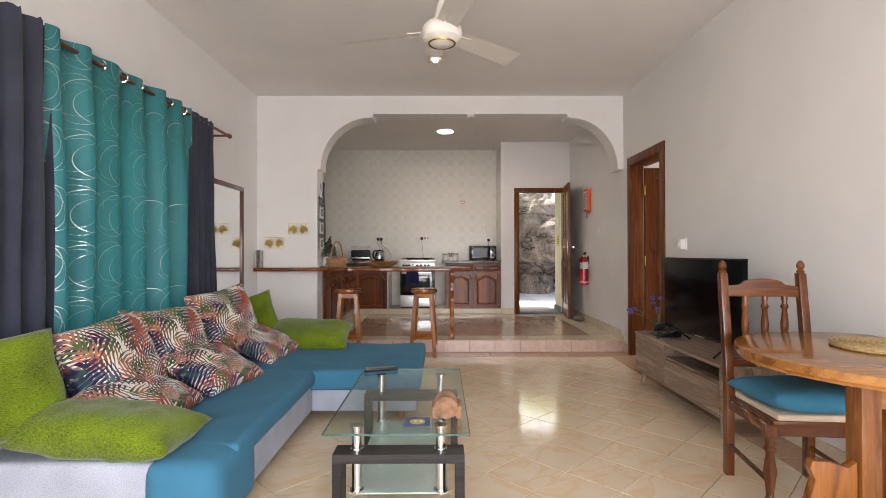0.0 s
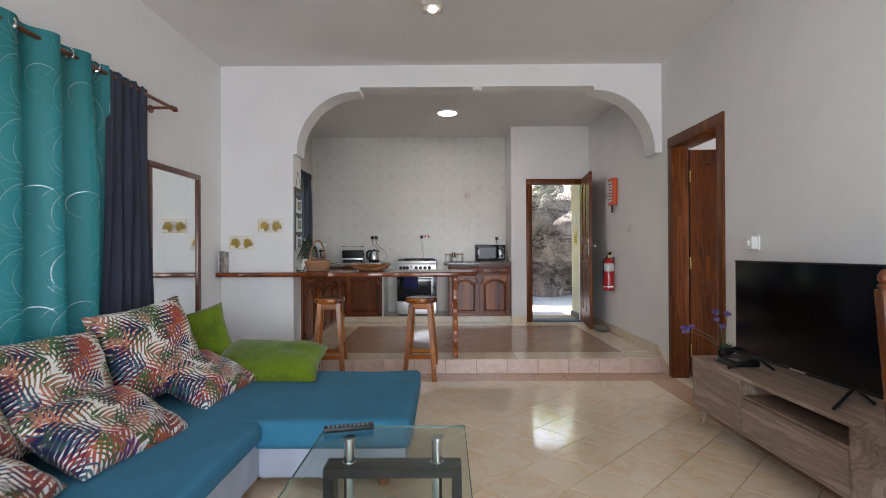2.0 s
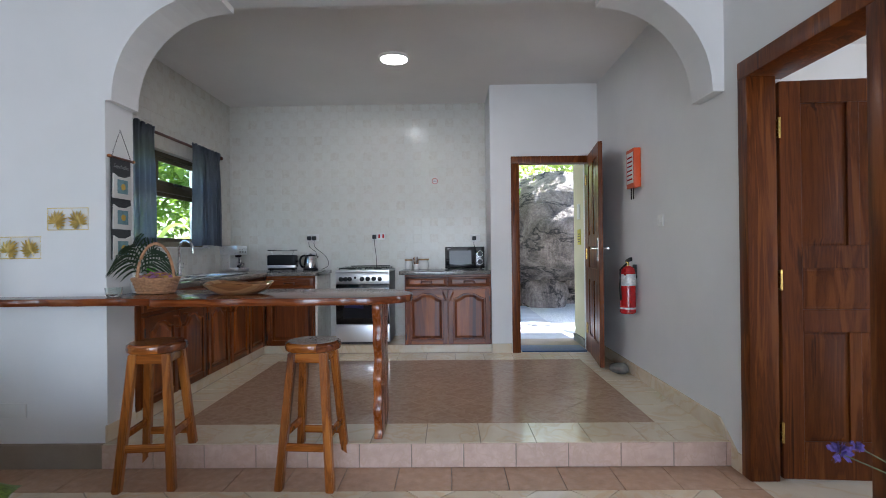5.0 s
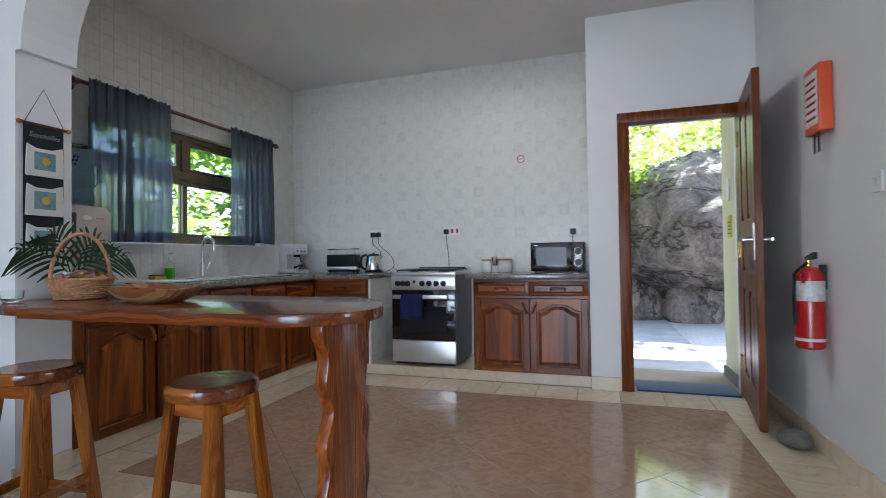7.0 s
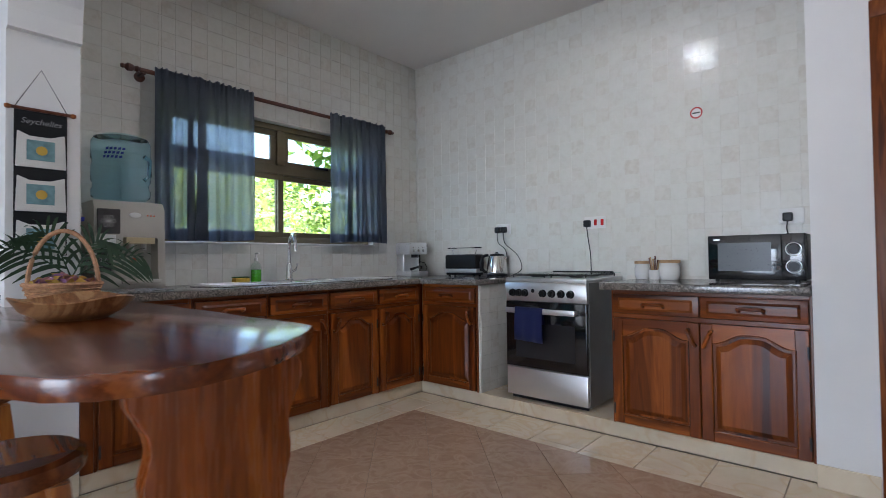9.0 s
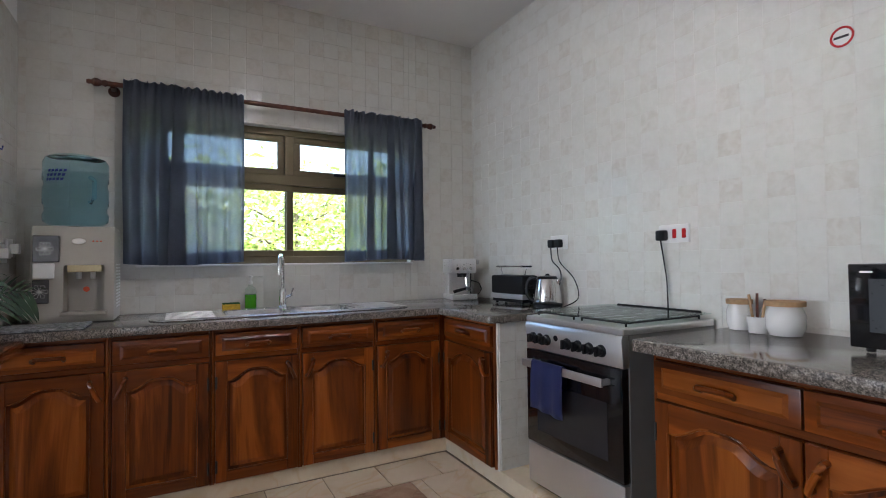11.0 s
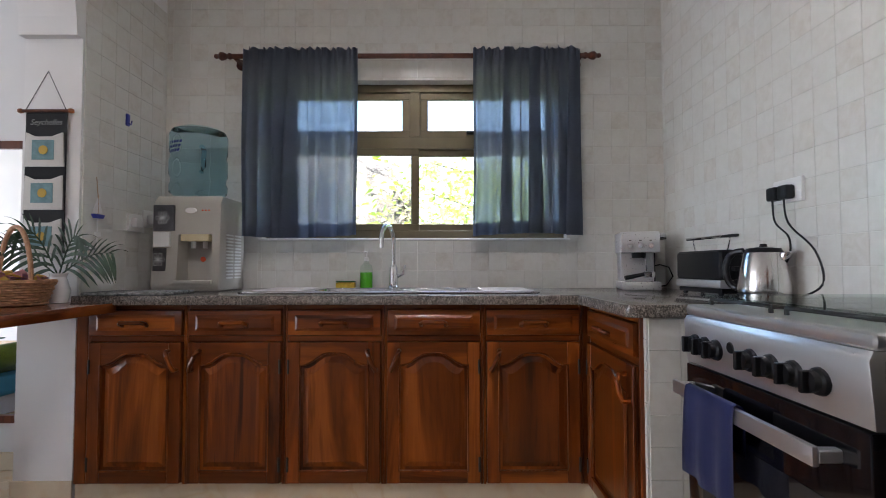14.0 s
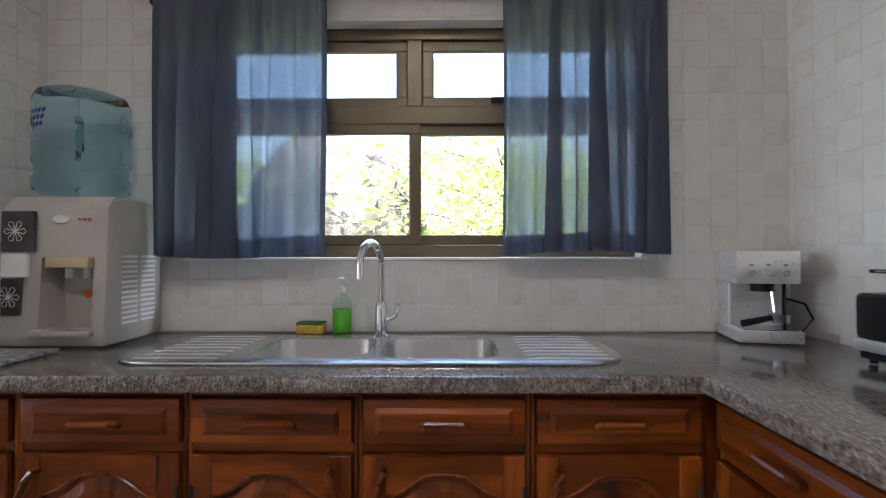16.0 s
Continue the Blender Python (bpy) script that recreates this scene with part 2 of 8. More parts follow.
def lathe(profile, at=(0, 0, 0), seg=24, bm=None, turn=None):
    """Turns (radius, height) pairs round the z axis."""
    out = bm or bmesh.new()
    at = Vector(at)
    spin = turn or Matrix.Identity(3)
    rings = []
    for r, z in profile:
        if r < 1e-5:
            rings.append([out.verts.new(at + spin @ Vector((0, 0, z)))])
        else:
            rings.append([out.verts.new(at + spin @ Vector((r * math.cos(2 * math.pi * i / seg), r * math.sin(2 * math.pi * i / seg), z))) for i in range(seg)])
    for a, b in zip(rings, rings[1:]):
        for i in range(seg):
            j = (i + 1) % seg
            if len(a) == 1 and len(b) > 1:
                out.faces.new((a[0], b[j], b[i]))
            elif len(b) == 1 and len(a) > 1:
                out.faces.new((a[i], a[j], b[0]))
            elif len(a) > 1:
                out.faces.new((a[i], a[j], b[j], b[i]))
    return out


def tube(points, r, seg=8, bm=None, taper=None):
    """A round tube along points."""
    out = bm or bmesh.new()
    pts = [Vector(p) for p in points]
    rings, up = [], Vector((0.13, 0.27, 0.95))
    for i, p in enumerate(pts):
        d = (pts[min(i + 1, len(pts) - 1)] - pts[max(i - 1, 0)]).normalized()
        a = d.cross(up)
        a = a.normalized() if a.length > 1e-4 else d.cross(Vector((1, 0, 0))).normalized()
        b = d.cross(a)
        rr = r if taper is None else r + (taper - r) * i / (len(pts) - 1)
        rings.append([out.verts.new(p + rr * (a * math.cos(2 * math.pi * k / seg) + b * math.sin(2 * math.pi * k / seg))) for k in range(seg)])
    for q, s in zip(rings, rings[1:]):
        for k in range(seg):
            out.faces.new((q[k], q[(k + 1) % seg], s[(k + 1) % seg], s[k]))
    out.faces.new(rings[0][::-1]), out.faces.new(rings[-1])
    return out


def prism(outline, h0, h1, axis="z", bevel=0.0, bm=None, inset=None):
    """Extrudes a 2D outline from h0 to h1. axis z: (x, y); y: (x, z); x: (y, z). inset: the outline of the far face."""
    out = bm or bmesh.new()
    tmp = bmesh.new()
    put = {"z": lambda a, b, h: (a, b, h), "y": lambda a, b, h: (a, h, b), "x": lambda a, b, h: (h, a, b)}[axis]
    lo = [tmp.verts.new(put(a, b, h0)) for a, b in outline]
    hi = [tmp.verts.new(put(a, b, h1)) for a, b in (inset or outline)]
    n = len(lo)
    tmp.faces.new(lo), tmp.faces.new(hi[::-1])
    for i in range(n):
        tmp.faces.new((lo[i], hi[i], hi[(i + 1) % n], lo[(i + 1) % n]))
    bmesh.ops.recalc_face_normals(tmp, faces=tmp.faces[:])
    if bevel:
        sharp = [e for e in tmp.edges if e.calc_face_angle(0) > 1.2]
        bmesh.ops.bevel(tmp, geom=sharp, offset=bevel, segments=2, affect="EDGES", profile=0.6)
    merge(out, tmp)
    return out


def where(ob):
    at = Vector(ob.location)
    while ob.parent:
        ob = ob.parent
        at += ob.location
    return at


def link(name, bm, material, at=(0, 0, 0), smooth=False):
    bmesh.ops.recalc_face_normals(bm, faces=bm.faces[:])
    bmesh.ops.translate(bm, verts=bm.verts[:], vec=-Vector(at))
    me = bpy.data.meshes.new(name)
    bm.to_mesh(me)
    bm.free()
    if smooth:
        me.shade_smooth()
        if smooth is not True:
            me.set_sharp_from_angle(angle=radians(smooth))
    me.materials.append(material)
    return new(name, me)


def part(name, bm, material, parent, label="", smooth=35):
    """Links a bmesh, in world places, as one mesh under a thing or a part."""
    ob = link(name, bm, material, where(parent), smooth)
    ob.parent = parent
    return tagged(ob, label)


def thing(name, at, label, category, group="", kind=""):
    """An empty at the thing's base."""
    ob = new(name)
    ob.location = at
    ob.empty_display_size = 0.1
    return tagged(ob, label, category, group, kind)


def solid(name, bm, material, label, category, at=(0, 0, 0), group="", kind="", smooth=35):
    ob = link(name, bm, material, at, smooth)
    ob.location = at
    return tagged(ob, label, category, group, kind)


def structure(name, bm, material, label="", category="", smooth=False):
    return tagged(link(name, bm, material, (0, 0, 0), smooth), label, category, "", "structure")


# ---- the plan ----
XW, XE = -2.135, 2.207          # living room walls
XK = -2.07                    # kitchen window wall
YS, YA, YAB = -1.3, 6.336, 6.59  # south wall, arch wall front and back
YN, YD = 9.43, 8.77          # kitchen back wall, wall of the outer door
ZC, ZK = 3.03, 0.14           # ceiling, kitchen floor
T = 0.2

# floors under the tiles
structure("floor_living", box(XW - T, XE + T, YS - T, 6.3, -0.15, -0.006), M_GROUT, "grey grout bed of the cream tiled living room floor", "floor")
structure("floor_kitchen", box(XK - T, XE + T, 6.31, YN + T, -0.15, ZK - 0.006), M_GROUT, "grey grout bed of the raised kitchen floor", "floor")
structure("ceiling", box(XW - T, XE + T, YS - T, YN + T, ZC, ZC + 0.15), M_CEIL, "off-white painted plaster ceiling", "ceiling")

# west wall of the living room with the curtained window
WY0, WY1, WZ0, WZ1 = 2.5, 4.7, 0.3, 2.12
w = box(XW - T, XW, YS - T, WY0, 0, ZC)
box(XW - T, XW, WY1, YA, 0, ZC, bm=w)
box(XW - T, XW, WY0, WY1, 0, WZ0, bm=w)
box(XW - T, XW, WY0, WY1, WZ1, ZC, bm=w)
structure("wall_west", w, M_WALL, "white painted wall behind long curtains", "wall")

# east wall with the bedroom door
DY0, DY1, DZ = 5.32, 6.155, 2.19
w = box(XE, XE + T, YS - T, DY0, 0, ZC)
box(XE, XE + T, DY1, YD + T, 0, ZC, bm=w)
box(XE, XE + T, DY0, DY1, DZ, ZC, bm=w)
structure("wall_east", w, M_WALL, "white painted wall with a wooden bedroom door", "wall")

# south wall with a wide opening to the terrace
w = box(XW, -1.1, YS - T, YS, 0, ZC)
box(2.05, XE, YS - T, YS, 0, ZC, bm=w)
box(-1.1, 2.05, YS - T, YS, 2.3, ZC, bm=w)
structure("wall_south", w, M_WALL, "white painted wall with a wide terrace opening", "wall")

# arch wall
arch = [(XW, 0.0), (-1.423, 0.0), (-1.423, 2.158), (-1.385, 2.158)]
arch += [(-0.79 - 0.595 * math.cos(a), 2.17 + 0.605 * math.sin(a)) for a in [math.pi / 2 * i / 14 for i in range(15)]]
arch += [(-0.765, 2.775), (-0.765, 2.816), (1.543, 2.816), (1.543, 2.775)]
arch += [(1.56 + 0.58 * math.sin(a), 2.17 + 0.605 * math.cos(a)) for a in [math.pi / 2 * i / 14 for i in range(15)]]
arch += [(2.14, 2.155), (XE, 2.155), (XE, ZC), (XW, ZC)]
structure("wall_arch", prism(arch, YA, YAB, "y"), M_WALL, "white painted wall with a wide rounded arch", "wall")

# kitchen walls
KY0, KY1, KZ0, KZ1 = 7.15, 8.87, 1.31, 2.215
w = box(XK - T, XK + 0.004, YA + 0.05, KY0, 0, ZC)
box(XK - T, XK + 0.004, KY1, YN + T, 0, ZC, bm=w)
box(XK - T, XK + 0.004, KY0, KY1, 0, KZ0, bm=w)
box(XK - T, XK + 0.004, KY0, KY1, KZ1, ZC, bm=w)
structure("wall_kitchen_west", w, M_WGROUT, "white grouted tile wall with the kitchen window", "wall")
structure("wall_kitchen_north", box(XK, 1.06, YN - 0.004, YN + T, 0, ZC), M_WGROUT, "white grouted tile wall behind the cooker", "wall")
EX0, EX1, EZ = 1.345, 2.10, 2.19
w = box(1.068, EX0, YD, YD + T, 0, ZC)
box(EX1, XE, YD, YD + T, 0, ZC, bm=w)
box(EX0, EX1, YD, YD + T, EZ, ZC, bm=w)
box(1.05, 1.068, YD, YN + T, 0, ZC, bm=w)
box(1.068, 1.25, YD + T, YN + T, 0, ZC, bm=w)
structure("wall_entrance", w, M_WALL, "white painted wall with the open entrance door", "wall")

# ---- more materials ----


def wall_tile_material():
    """Small glazed wall tiles: in each block of four one is beige, one faintly so."""
    n = Nodes("glazed_wall_tile")
    geo = n.t.nodes.new("ShaderNodeNewGeometry")
    pos, face = n.t.nodes.new("ShaderNodeSeparateXYZ"), n.t.nodes.new("ShaderNodeSeparateXYZ")
    n.put(pos.inputs[0], geo.outputs["Position"]), n.put(face.inputs[0], geo.outputs["True Normal"])
    west = n.math("GREATER_THAN", n.math("ABSOLUTE", face.outputs[0]), 0.5)
    along = n.math("ADD", n.math("MULTIPLY", west, n.math("SUBTRACT", pos.outputs[1], 6.63)), n.math("MULTIPLY", n.math("SUBTRACT", 1.0, west), n.math("SUBTRACT", pos.outputs[0], 0.066)))
    high = n.math("SUBTRACT", pos.outputs[2], n.math("SUBTRACT", 0.05, n.math("MULTIPLY", west, 0.02)))
    a = n.math("GREATER_THAN", n.math("FRACT", n.math("MULTIPLY", along, 5.0)), 0.5)
    b = n.math("GREATER_THAN", n.math("FRACT", n.math("MULTIPLY", high, 5.0)), 0.5)
    both = n.math("MULTIPLY", a, b)
    none = n.math("MULTIPLY", n.math("SUBTRACT", 1.0, a), n.math("SUBTRACT", 1.0, b))
    rnd = n.math("FRACT", n.math("ADD", n.random(), n.math("MULTIPLY", n.island(), 5.37)))
    vec = n.map(vec=geo.outputs["Position"])
    cl = n.noise(vec, 26, 5, 0.6, 0.6)
    much = n.math("MULTIPLY", n.math("ADD", both, n.math("MULTIPLY", none, 0.4)), n.math("ADD", 0.22, n.math("MULTIPLY", rnd, 0.26)))
    white = n.ramp(cl, [(0.3, (0.655, 0.642, 0.585)), (0.6, (0.69, 0.678, 0.625))])
    beige = n.ramp(cl, [(0.35, (0.54, 0.48, 0.40)), (0.60, (0.655, 0.62, 0.555))])
    col = n.mix(much, white, beige)
    n.bump(n.noise(vec, 9, 3), 0.12, 0.01)
    return n.done(col, n.math("ADD", 0.11, n.math("MULTIPLY", cl, 0.12)), 0, 0, 0.2)


def granite_material():
    n = Nodes("grey_granite")
    a = n.noise(n.map(), 190, 3, 0.7)
    b = n.noise(n.map((1, 1.6, 1)), 70, 4, 0.6, 0.4)
    f = n.math("ADD", n.math("MULTIPLY", a, 0.55), n.math("MULTIPLY", b, 0.45))
    col = n.ramp(f, [(0.34, (0.022, 0.019, 0.017)), (0.47, (0.105, 0.092, 0.078)), (0.56, (0.235, 0.205, 0.175)), (0.68, (0.44, 0.40, 0.35))])
    return n.done(col, 0.12, 0, 0.2)


M_WTILE = wall_tile_material()
M_GRANITE = granite_material()
M_STEEL = plain("brushed_steel", (0.74, 0.735, 0.725), 0.32, 0.88, 0.06, 3, 0.0)
M_SATIN = plain("satin_bright_steel", (0.80, 0.80, 0.795), 0.30, 0.68, 0.03, 3, 0.0)
M_CHROME = plain("chrome", (0.75, 0.75, 0.76), 0.08, 1.0, 0.04, 4, 0.0)
M_BLACK = plain("black_plastic", (0.008, 0.008, 0.009), 0.35, vary=0.2)
M_BLACK.node_tree.nodes["Principled BSDF"].inputs["Specular IOR Level"].default_value = 0.25
M_GLOSSBLACK = plain("black_glass", (0.006, 0.006, 0.007), 0.05, vary=0.2, bump=0.0, coat=0.5)
M_IRON = plain("black_iron", (0.02, 0.02, 0.02), 0.55, vary=0.3)
M_SIDE = plain("grey_side_panel", (0.26, 0.26, 0.255), 0.4, 0.3, 0.1)
M_WPLASTIC = plain("white_plastic", (0.76, 0.75, 0.72), 0.35, vary=0.05)
M_CREAM = plain("cream_plastic", (0.46, 0.43, 0.37), 0.4, vary=0.05)
M_CERAMIC = plain("white_ceramic", (0.78, 0.77, 0.74), 0.15, vary=0.04, bump=0.0)
M_CORK = plain("cork", (0.45, 0.28, 0.14), 0.8, vary=0.3, scale=40)
M_RED = plain("red_paint", (0.48, 0.014, 0.014), 0.25, vary=0.12, coat=0.3)
M_ORANGE = plain("orange_plastic", (0.75, 0.10, 0.02), 0.4, vary=0.1)
M_BLUE = plain("blue_plastic", (0.02, 0.03, 0.30), 0.4)
M_BRASS = plain("brass", (0.62, 0.42, 0.12), 0.25, 1.0, 0.15)
M_GOLD = plain("gold_leaf_metal", (0.78, 0.60, 0.20), 0.4, 0.35, 0.2, 40)
M_BRONZE = plain("bronze_aluminium", (0.16, 0.13, 0.075), 0.4, 0.5, 0.12)
M_PANE = thin_glass("window_pane")
M_CLEAR = glass("clear_glass", (0.93, 1.0, 0.97))
M_LIDGLASS = thin_glass("hob_lid_glass", (0.86, 0.93, 0.90))
M_NAVY = fabric("blue_towel", (0.035, 0.045, 0.16), 0.25, 400, 0.95)
M_KCURTAIN = fabric("slate_blue_voile", (0.128, 0.146, 0.188), 0.35, 420, 0.85, 0.56, 0.1, (1, 0.15, 1), 0.07)
M_HONEY = wood("honey_wood", (0.10, 0.024, 0.003), (0.36, 0.108, 0.014), (0.54, 0.205, 0.036), 2, 0.3, 0.2, knots=False)
M_DARKPLANK = wood("dark_plank_wood", (0.06, 0.014, 0.005), (0.16, 0.042, 0.012), (0.26, 0.080, 0.024), 0, 0.2, 0.35)
M_HONEY_X = wood("honey_wood_flat", (0.13, 0.031, 0.005), (0.38, 0.112, 0.016), (0.54, 0.20, 0.036), 0, 0.22, 0.3)
M_BAR = wood("bar_slab_wood", (0.06, 0.011, 0.003), (0.185, 0.040, 0.008), (0.34, 0.095, 0.019), 0, 0.2, 0.35, 0.8)
M_BAREDGE = wood("bar_leg_wood", (0.10, 0.019, 0.003), (0.27, 0.064, 0.009), (0.43, 0.135, 0.023), 2, 0.26, 0.25, 0.8)
M_WICKER = plain("wicker", (0.46, 0.24, 0.12), 0.7, vary=0.4, scale=60)
M_PALM = plain("palm_leaf", (0.02, 0.05, 0.018), 0.7, vary=0.35, scale=20)
M_GREENSOAP = glass("green_soap", (0.18, 0.85, 0.10))
M_YELLOW = plain("yellow_sponge", (0.70, 0.45, 0.05), 0.9, vary=0.3, scale=60)


M_BOTTLE = glass("blue_water_bottle", (0.55, 0.78, 0.87), 0.03, 1.14)
M_LED = glow("lamp_disc", (1.0, 0.97, 0.93), 18.0)
M_BULB = glow("small_bulb", (1.0, 0.95, 0.85), 12.0)

# ---- doors and windows ----
def frame_leg(x0, x1, y0, y1, z0, z1):
    return box(x0, x1, y0, y1, z0, z1, 0.006, 2)


def panel_door(name, width, height, label, glass_top=False):
    """A panelled leaf hung at the origin, along +x, face to -y."""
    leaf = thing(name, (0, 0, 0), label, "door")
    th = 0.04
    for a, b in ((0, 0.11), (width - 0.11, width)):
        part("stile", box(a, b, 0, th, 0, height, 0.003), M_DOORWOOD, leaf)
    rails = [(0, 0.2), (0.78, 0.90), (1.12, 1.24), (height - 0.12, height)]
    for a, b in rails:
        part("rail", box(0.11, width - 0.11, 0.001, th - 0.001, a, b, 0.002), M_DOORWOOD, leaf)
    for (_, a), (b, _) in zip(rails, rails[1:]):
        halves = ((0.11, width / 2 - 0.03), (width / 2 + 0.03, width - 0.11)) if b - a > 0.3 else ((0.11, width - 0.11),)
        if len(halves) == 2:
            part("mullion", box(width / 2 - 0.03, width / 2 + 0.03, 0.001, th - 0.001, a, b, 0.002), M_DOORWOOD, leaf)
        for p, q in halves:
            pn = box(p, q, 0.014, th - 0.014, a, b)
            o = [(p + 0.015, a + 0.015), (q - 0.015, a + 0.015), (q - 0.015, b - 0.015), (p + 0.015, b - 0.015)]
            i = [(p + 0.045, a + 0.045), (q - 0.045, a + 0.045), (q - 0.045, b - 0.045), (p + 0.045, b - 0.045)]
            prism(o, 0.014, 0.004, "y", bm=pn, inset=i)
            prism(o, th - 0.014, th - 0.004, "y", bm=pn, inset=i)
            part("panel", pn, M_DOORWOOD, leaf)
    for z in (0.25, height / 2, height - 0.25):
        part("hinge", box(-0.012, 0.002, -0.012, 0.012, z - 0.05, z + 0.05, 0.003, bm=rod((-0.004, -0.008, z - 0.055), (-0.004, -0.008, z + 0.055), 0.008)), M_BRASS, leaf, "brass hinge")
    lock = part("lock_plate", box(width - 0.085, width - 0.045, -0.004, th + 0.004, 0.98, 1.2, 0.002), M_CHROME, leaf, "chrome lock plate")
    for s, y in ((-1, -0.004), (1, th + 0.004)):
        h = rod((width - 0.065, y, 1.1), (width - 0.065, y + s * 0.045, 1.1), 0.009)
        tube([(width - 0.065, y + s * 0.045, 1.1), (width - 0.11, y + s * 0.05, 1.1), (width - 0.18, y + s * 0.045, 1.098)], 0.009, bm=h)
        part("door_handle", h, M_CHROME, lock)
    return leaf


# bedroom door frame and leaf
f = tagged(new("door_frame_bedroom"), "brown varnished wooden door frame of the bedroom", "door frame", "", "structure")
part("jamb", frame_leg(XE - 0.015, XE + T + 0.01, DY0 - 0.07, DY0 + 0.03, 0, DZ - 0.03), M_DOORWOOD, f)
part("jamb", frame_leg(XE - 0.015, XE + 0.14, DY1 - 0.055, DY1 + 0.03, 0, DZ - 0.03), M_DOORWOOD, f)
part("head", box(XE - 0.016, XE + T + 0.012, DY0 - 0.07, DY1 + 0.03, DZ - 0.03, DZ + 0.065, 0.006, 2), M_DOORWOOD, f)
leaf = panel_door("bedroom_door", 0.74, 2.12, "brown varnished panelled bedroom door standing open on brass hinges")
leaf.matrix_world = pose(XE + 0.16, DY1 - 0.048, 0.012, 0, 0, -4)

# the room behind the bedroom door
b = box(XE + T, 5.2, 4.2, 4.3, 0, ZC)
# east wall with a window hole added out of view for the fill lamp
box(5.2, 5.3, 4.2, 4.95, 0, ZC, bm=b)
box(5.2, 5.3, 6.35, 7.2, 0, ZC, bm=b)
box(5.2, 5.3, 4.95, 6.35, 0, 0.9, bm=b)
box(5.2, 5.3, 4.95, 6.35, 2.1, ZC, bm=b)
box(XE + T, 5.2, 7.1, 7.2, 0, ZC, bm=b)
structure("wall_bedroom", b, M_WALL, "white painted bedroom walls behind the door", "wall")
structure("ceiling_bedroom", box(XE + T, 5.3, 4.2, 7.2, ZC - 0.3, ZC - 0.2), M_CEIL, "off-white bedroom ceiling", "ceiling")
structure("floor_bedroom", box(XE + T, 5.3, 4.2, 7.2, -0.15, -0.004), M_PALE, "cream bedroom floor", "floor")
structure("threshold", box(XE + 0.002, XE + T, DY0 - 0.03, DY1 + 0.03, -0.15, -0.002), M_PALE, "cream tiled threshold of the bedroom door", "floor")

# entrance door frame and leaf
f = tagged(new("door_frame_entrance"), "brown varnished wooden frame of the entrance door", "door frame", "", "structure")
part("jamb", frame_leg(EX0 - 0.075, EX0 + 0.012, YD - 0.015, YD + 0.11, ZK, EZ - 0.012), M_DOORWOOD, f)
part("jamb", frame_leg(EX1 - 0.012, EX1 + 0.07, YD - 0.015, YD + 0.11, ZK, EZ - 0.012), M_DOORWOOD, f)
part("head", box(EX0 - 0.075, EX1 + 0.07, YD - 0.016, YD + 0.112, EZ - 0.012, EZ + 0.062, 0.006, 2), M_DOORWOOD, f)
leaf = panel_door("entrance_door", 0.78, 2.09, "brown varnished panelled entrance door standing wide open")
leaf.matrix_world = pose(2.088, 8.79, ZK + 0.012, 0, 0, -98)
solid("door_mat", box(1.38, 2.08, 8.80, 9.12, ZK - 0.002, ZK + 0.012, 0.004, 2), fabric("blue_mat", (0.02, 0.06, 0.14), 0.35, 300), "dark blue doormat on the threshold of the entrance", "doormat", (1.7, 8.96, ZK - 0.002))

# kitchen window: bronze aluminium, two lights over two sliders
xw = XK - 0.09
win = tagged(new("window_1"), "bronze aluminium kitchen window with sliding panes", "window", "", "structure")
midy = (KY0 + KY1) / 2


def bar_y(y0, y1, z0, z1, d0=-0.03, d1=0.03):
    return box(xw + d0, xw + d1, y0, y1, z0, z1, 0.003)


for nm, a in (("window_frame", (KY0, KY1, KZ1 - 0.045, KZ1)), ("window_frame", (KY0, KY1, KZ0, KZ0 + 0.05)),
              ("window_frame", (KY0, KY0 + 0.05, KZ0 + 0.05, KZ1 - 0.045)), ("window_frame", (KY1 - 0.05, KY1, KZ0 + 0.05, KZ1 - 0.045)),
              ("transom", (KY0 + 0.05, KY1 - 0.05, 1.838, 1.907))):
    part(nm, bar_y(*a), M_BRONZE, win)
part("mullion", bar_y(midy - 0.03, midy + 0.03, 1.907, KZ1 - 0.045), M_BRONZE, win)
for y0, y1, z0, z1, dx in ((KY0 + 0.05, midy - 0.03, 1.907, KZ1 - 0.045, 0.0), (midy + 0.03, KY1 - 0.05, 1.907, KZ1 - 0.045, 0.0),
                           (KY0 + 0.05, midy + 0.025, KZ0 + 0.05, 1.838, 0.012), (midy - 0.025, KY1 - 0.05, KZ0 + 0.05, 1.838, -0.014)):
    sash = box(xw + dx - 0.012, xw + dx + 0.014, y0, y1, z0, z0 + 0.04, 0.003)
    box(xw + dx - 0.012, xw + dx + 0.014, y0, y1, z1 - 0.04, z1, 0.003, bm=sash)
    box(xw + dx - 0.012, xw + dx + 0.013, y0, y0 + 0.045, z0 + 0.04, z1 - 0.04, 0.003, bm=sash)
    box(xw + dx - 0.012, xw + dx + 0.013, y1 - 0.045, y1, z0 + 0.04, z1 - 0.04, 0.003, bm=sash)
    so = part("sash", sash, M_BRONZE, win)
    pane = part("pane", box(xw + dx - 0.002, xw + dx + 0.002, y0 + 0.045, y1 - 0.045, z0 + 0.04, z1 - 0.04), M_PANE, so, "clear glass pane")
    pane.visible_shadow = False
part("latch", box(xw + 0.026, xw + 0.05, midy + 0.30, midy + 0.42, 1.917, 1.937, 0.004), M_BLACK, win, "black latch")
part("window_sill", box(XK - 0.06, XK + 0.012, KY0 - 0.02, KY1 + 0.02, KZ0 - 0.012, KZ0 + 0.002, 0.003), M_WPLASTIC, win, "white sill edge")

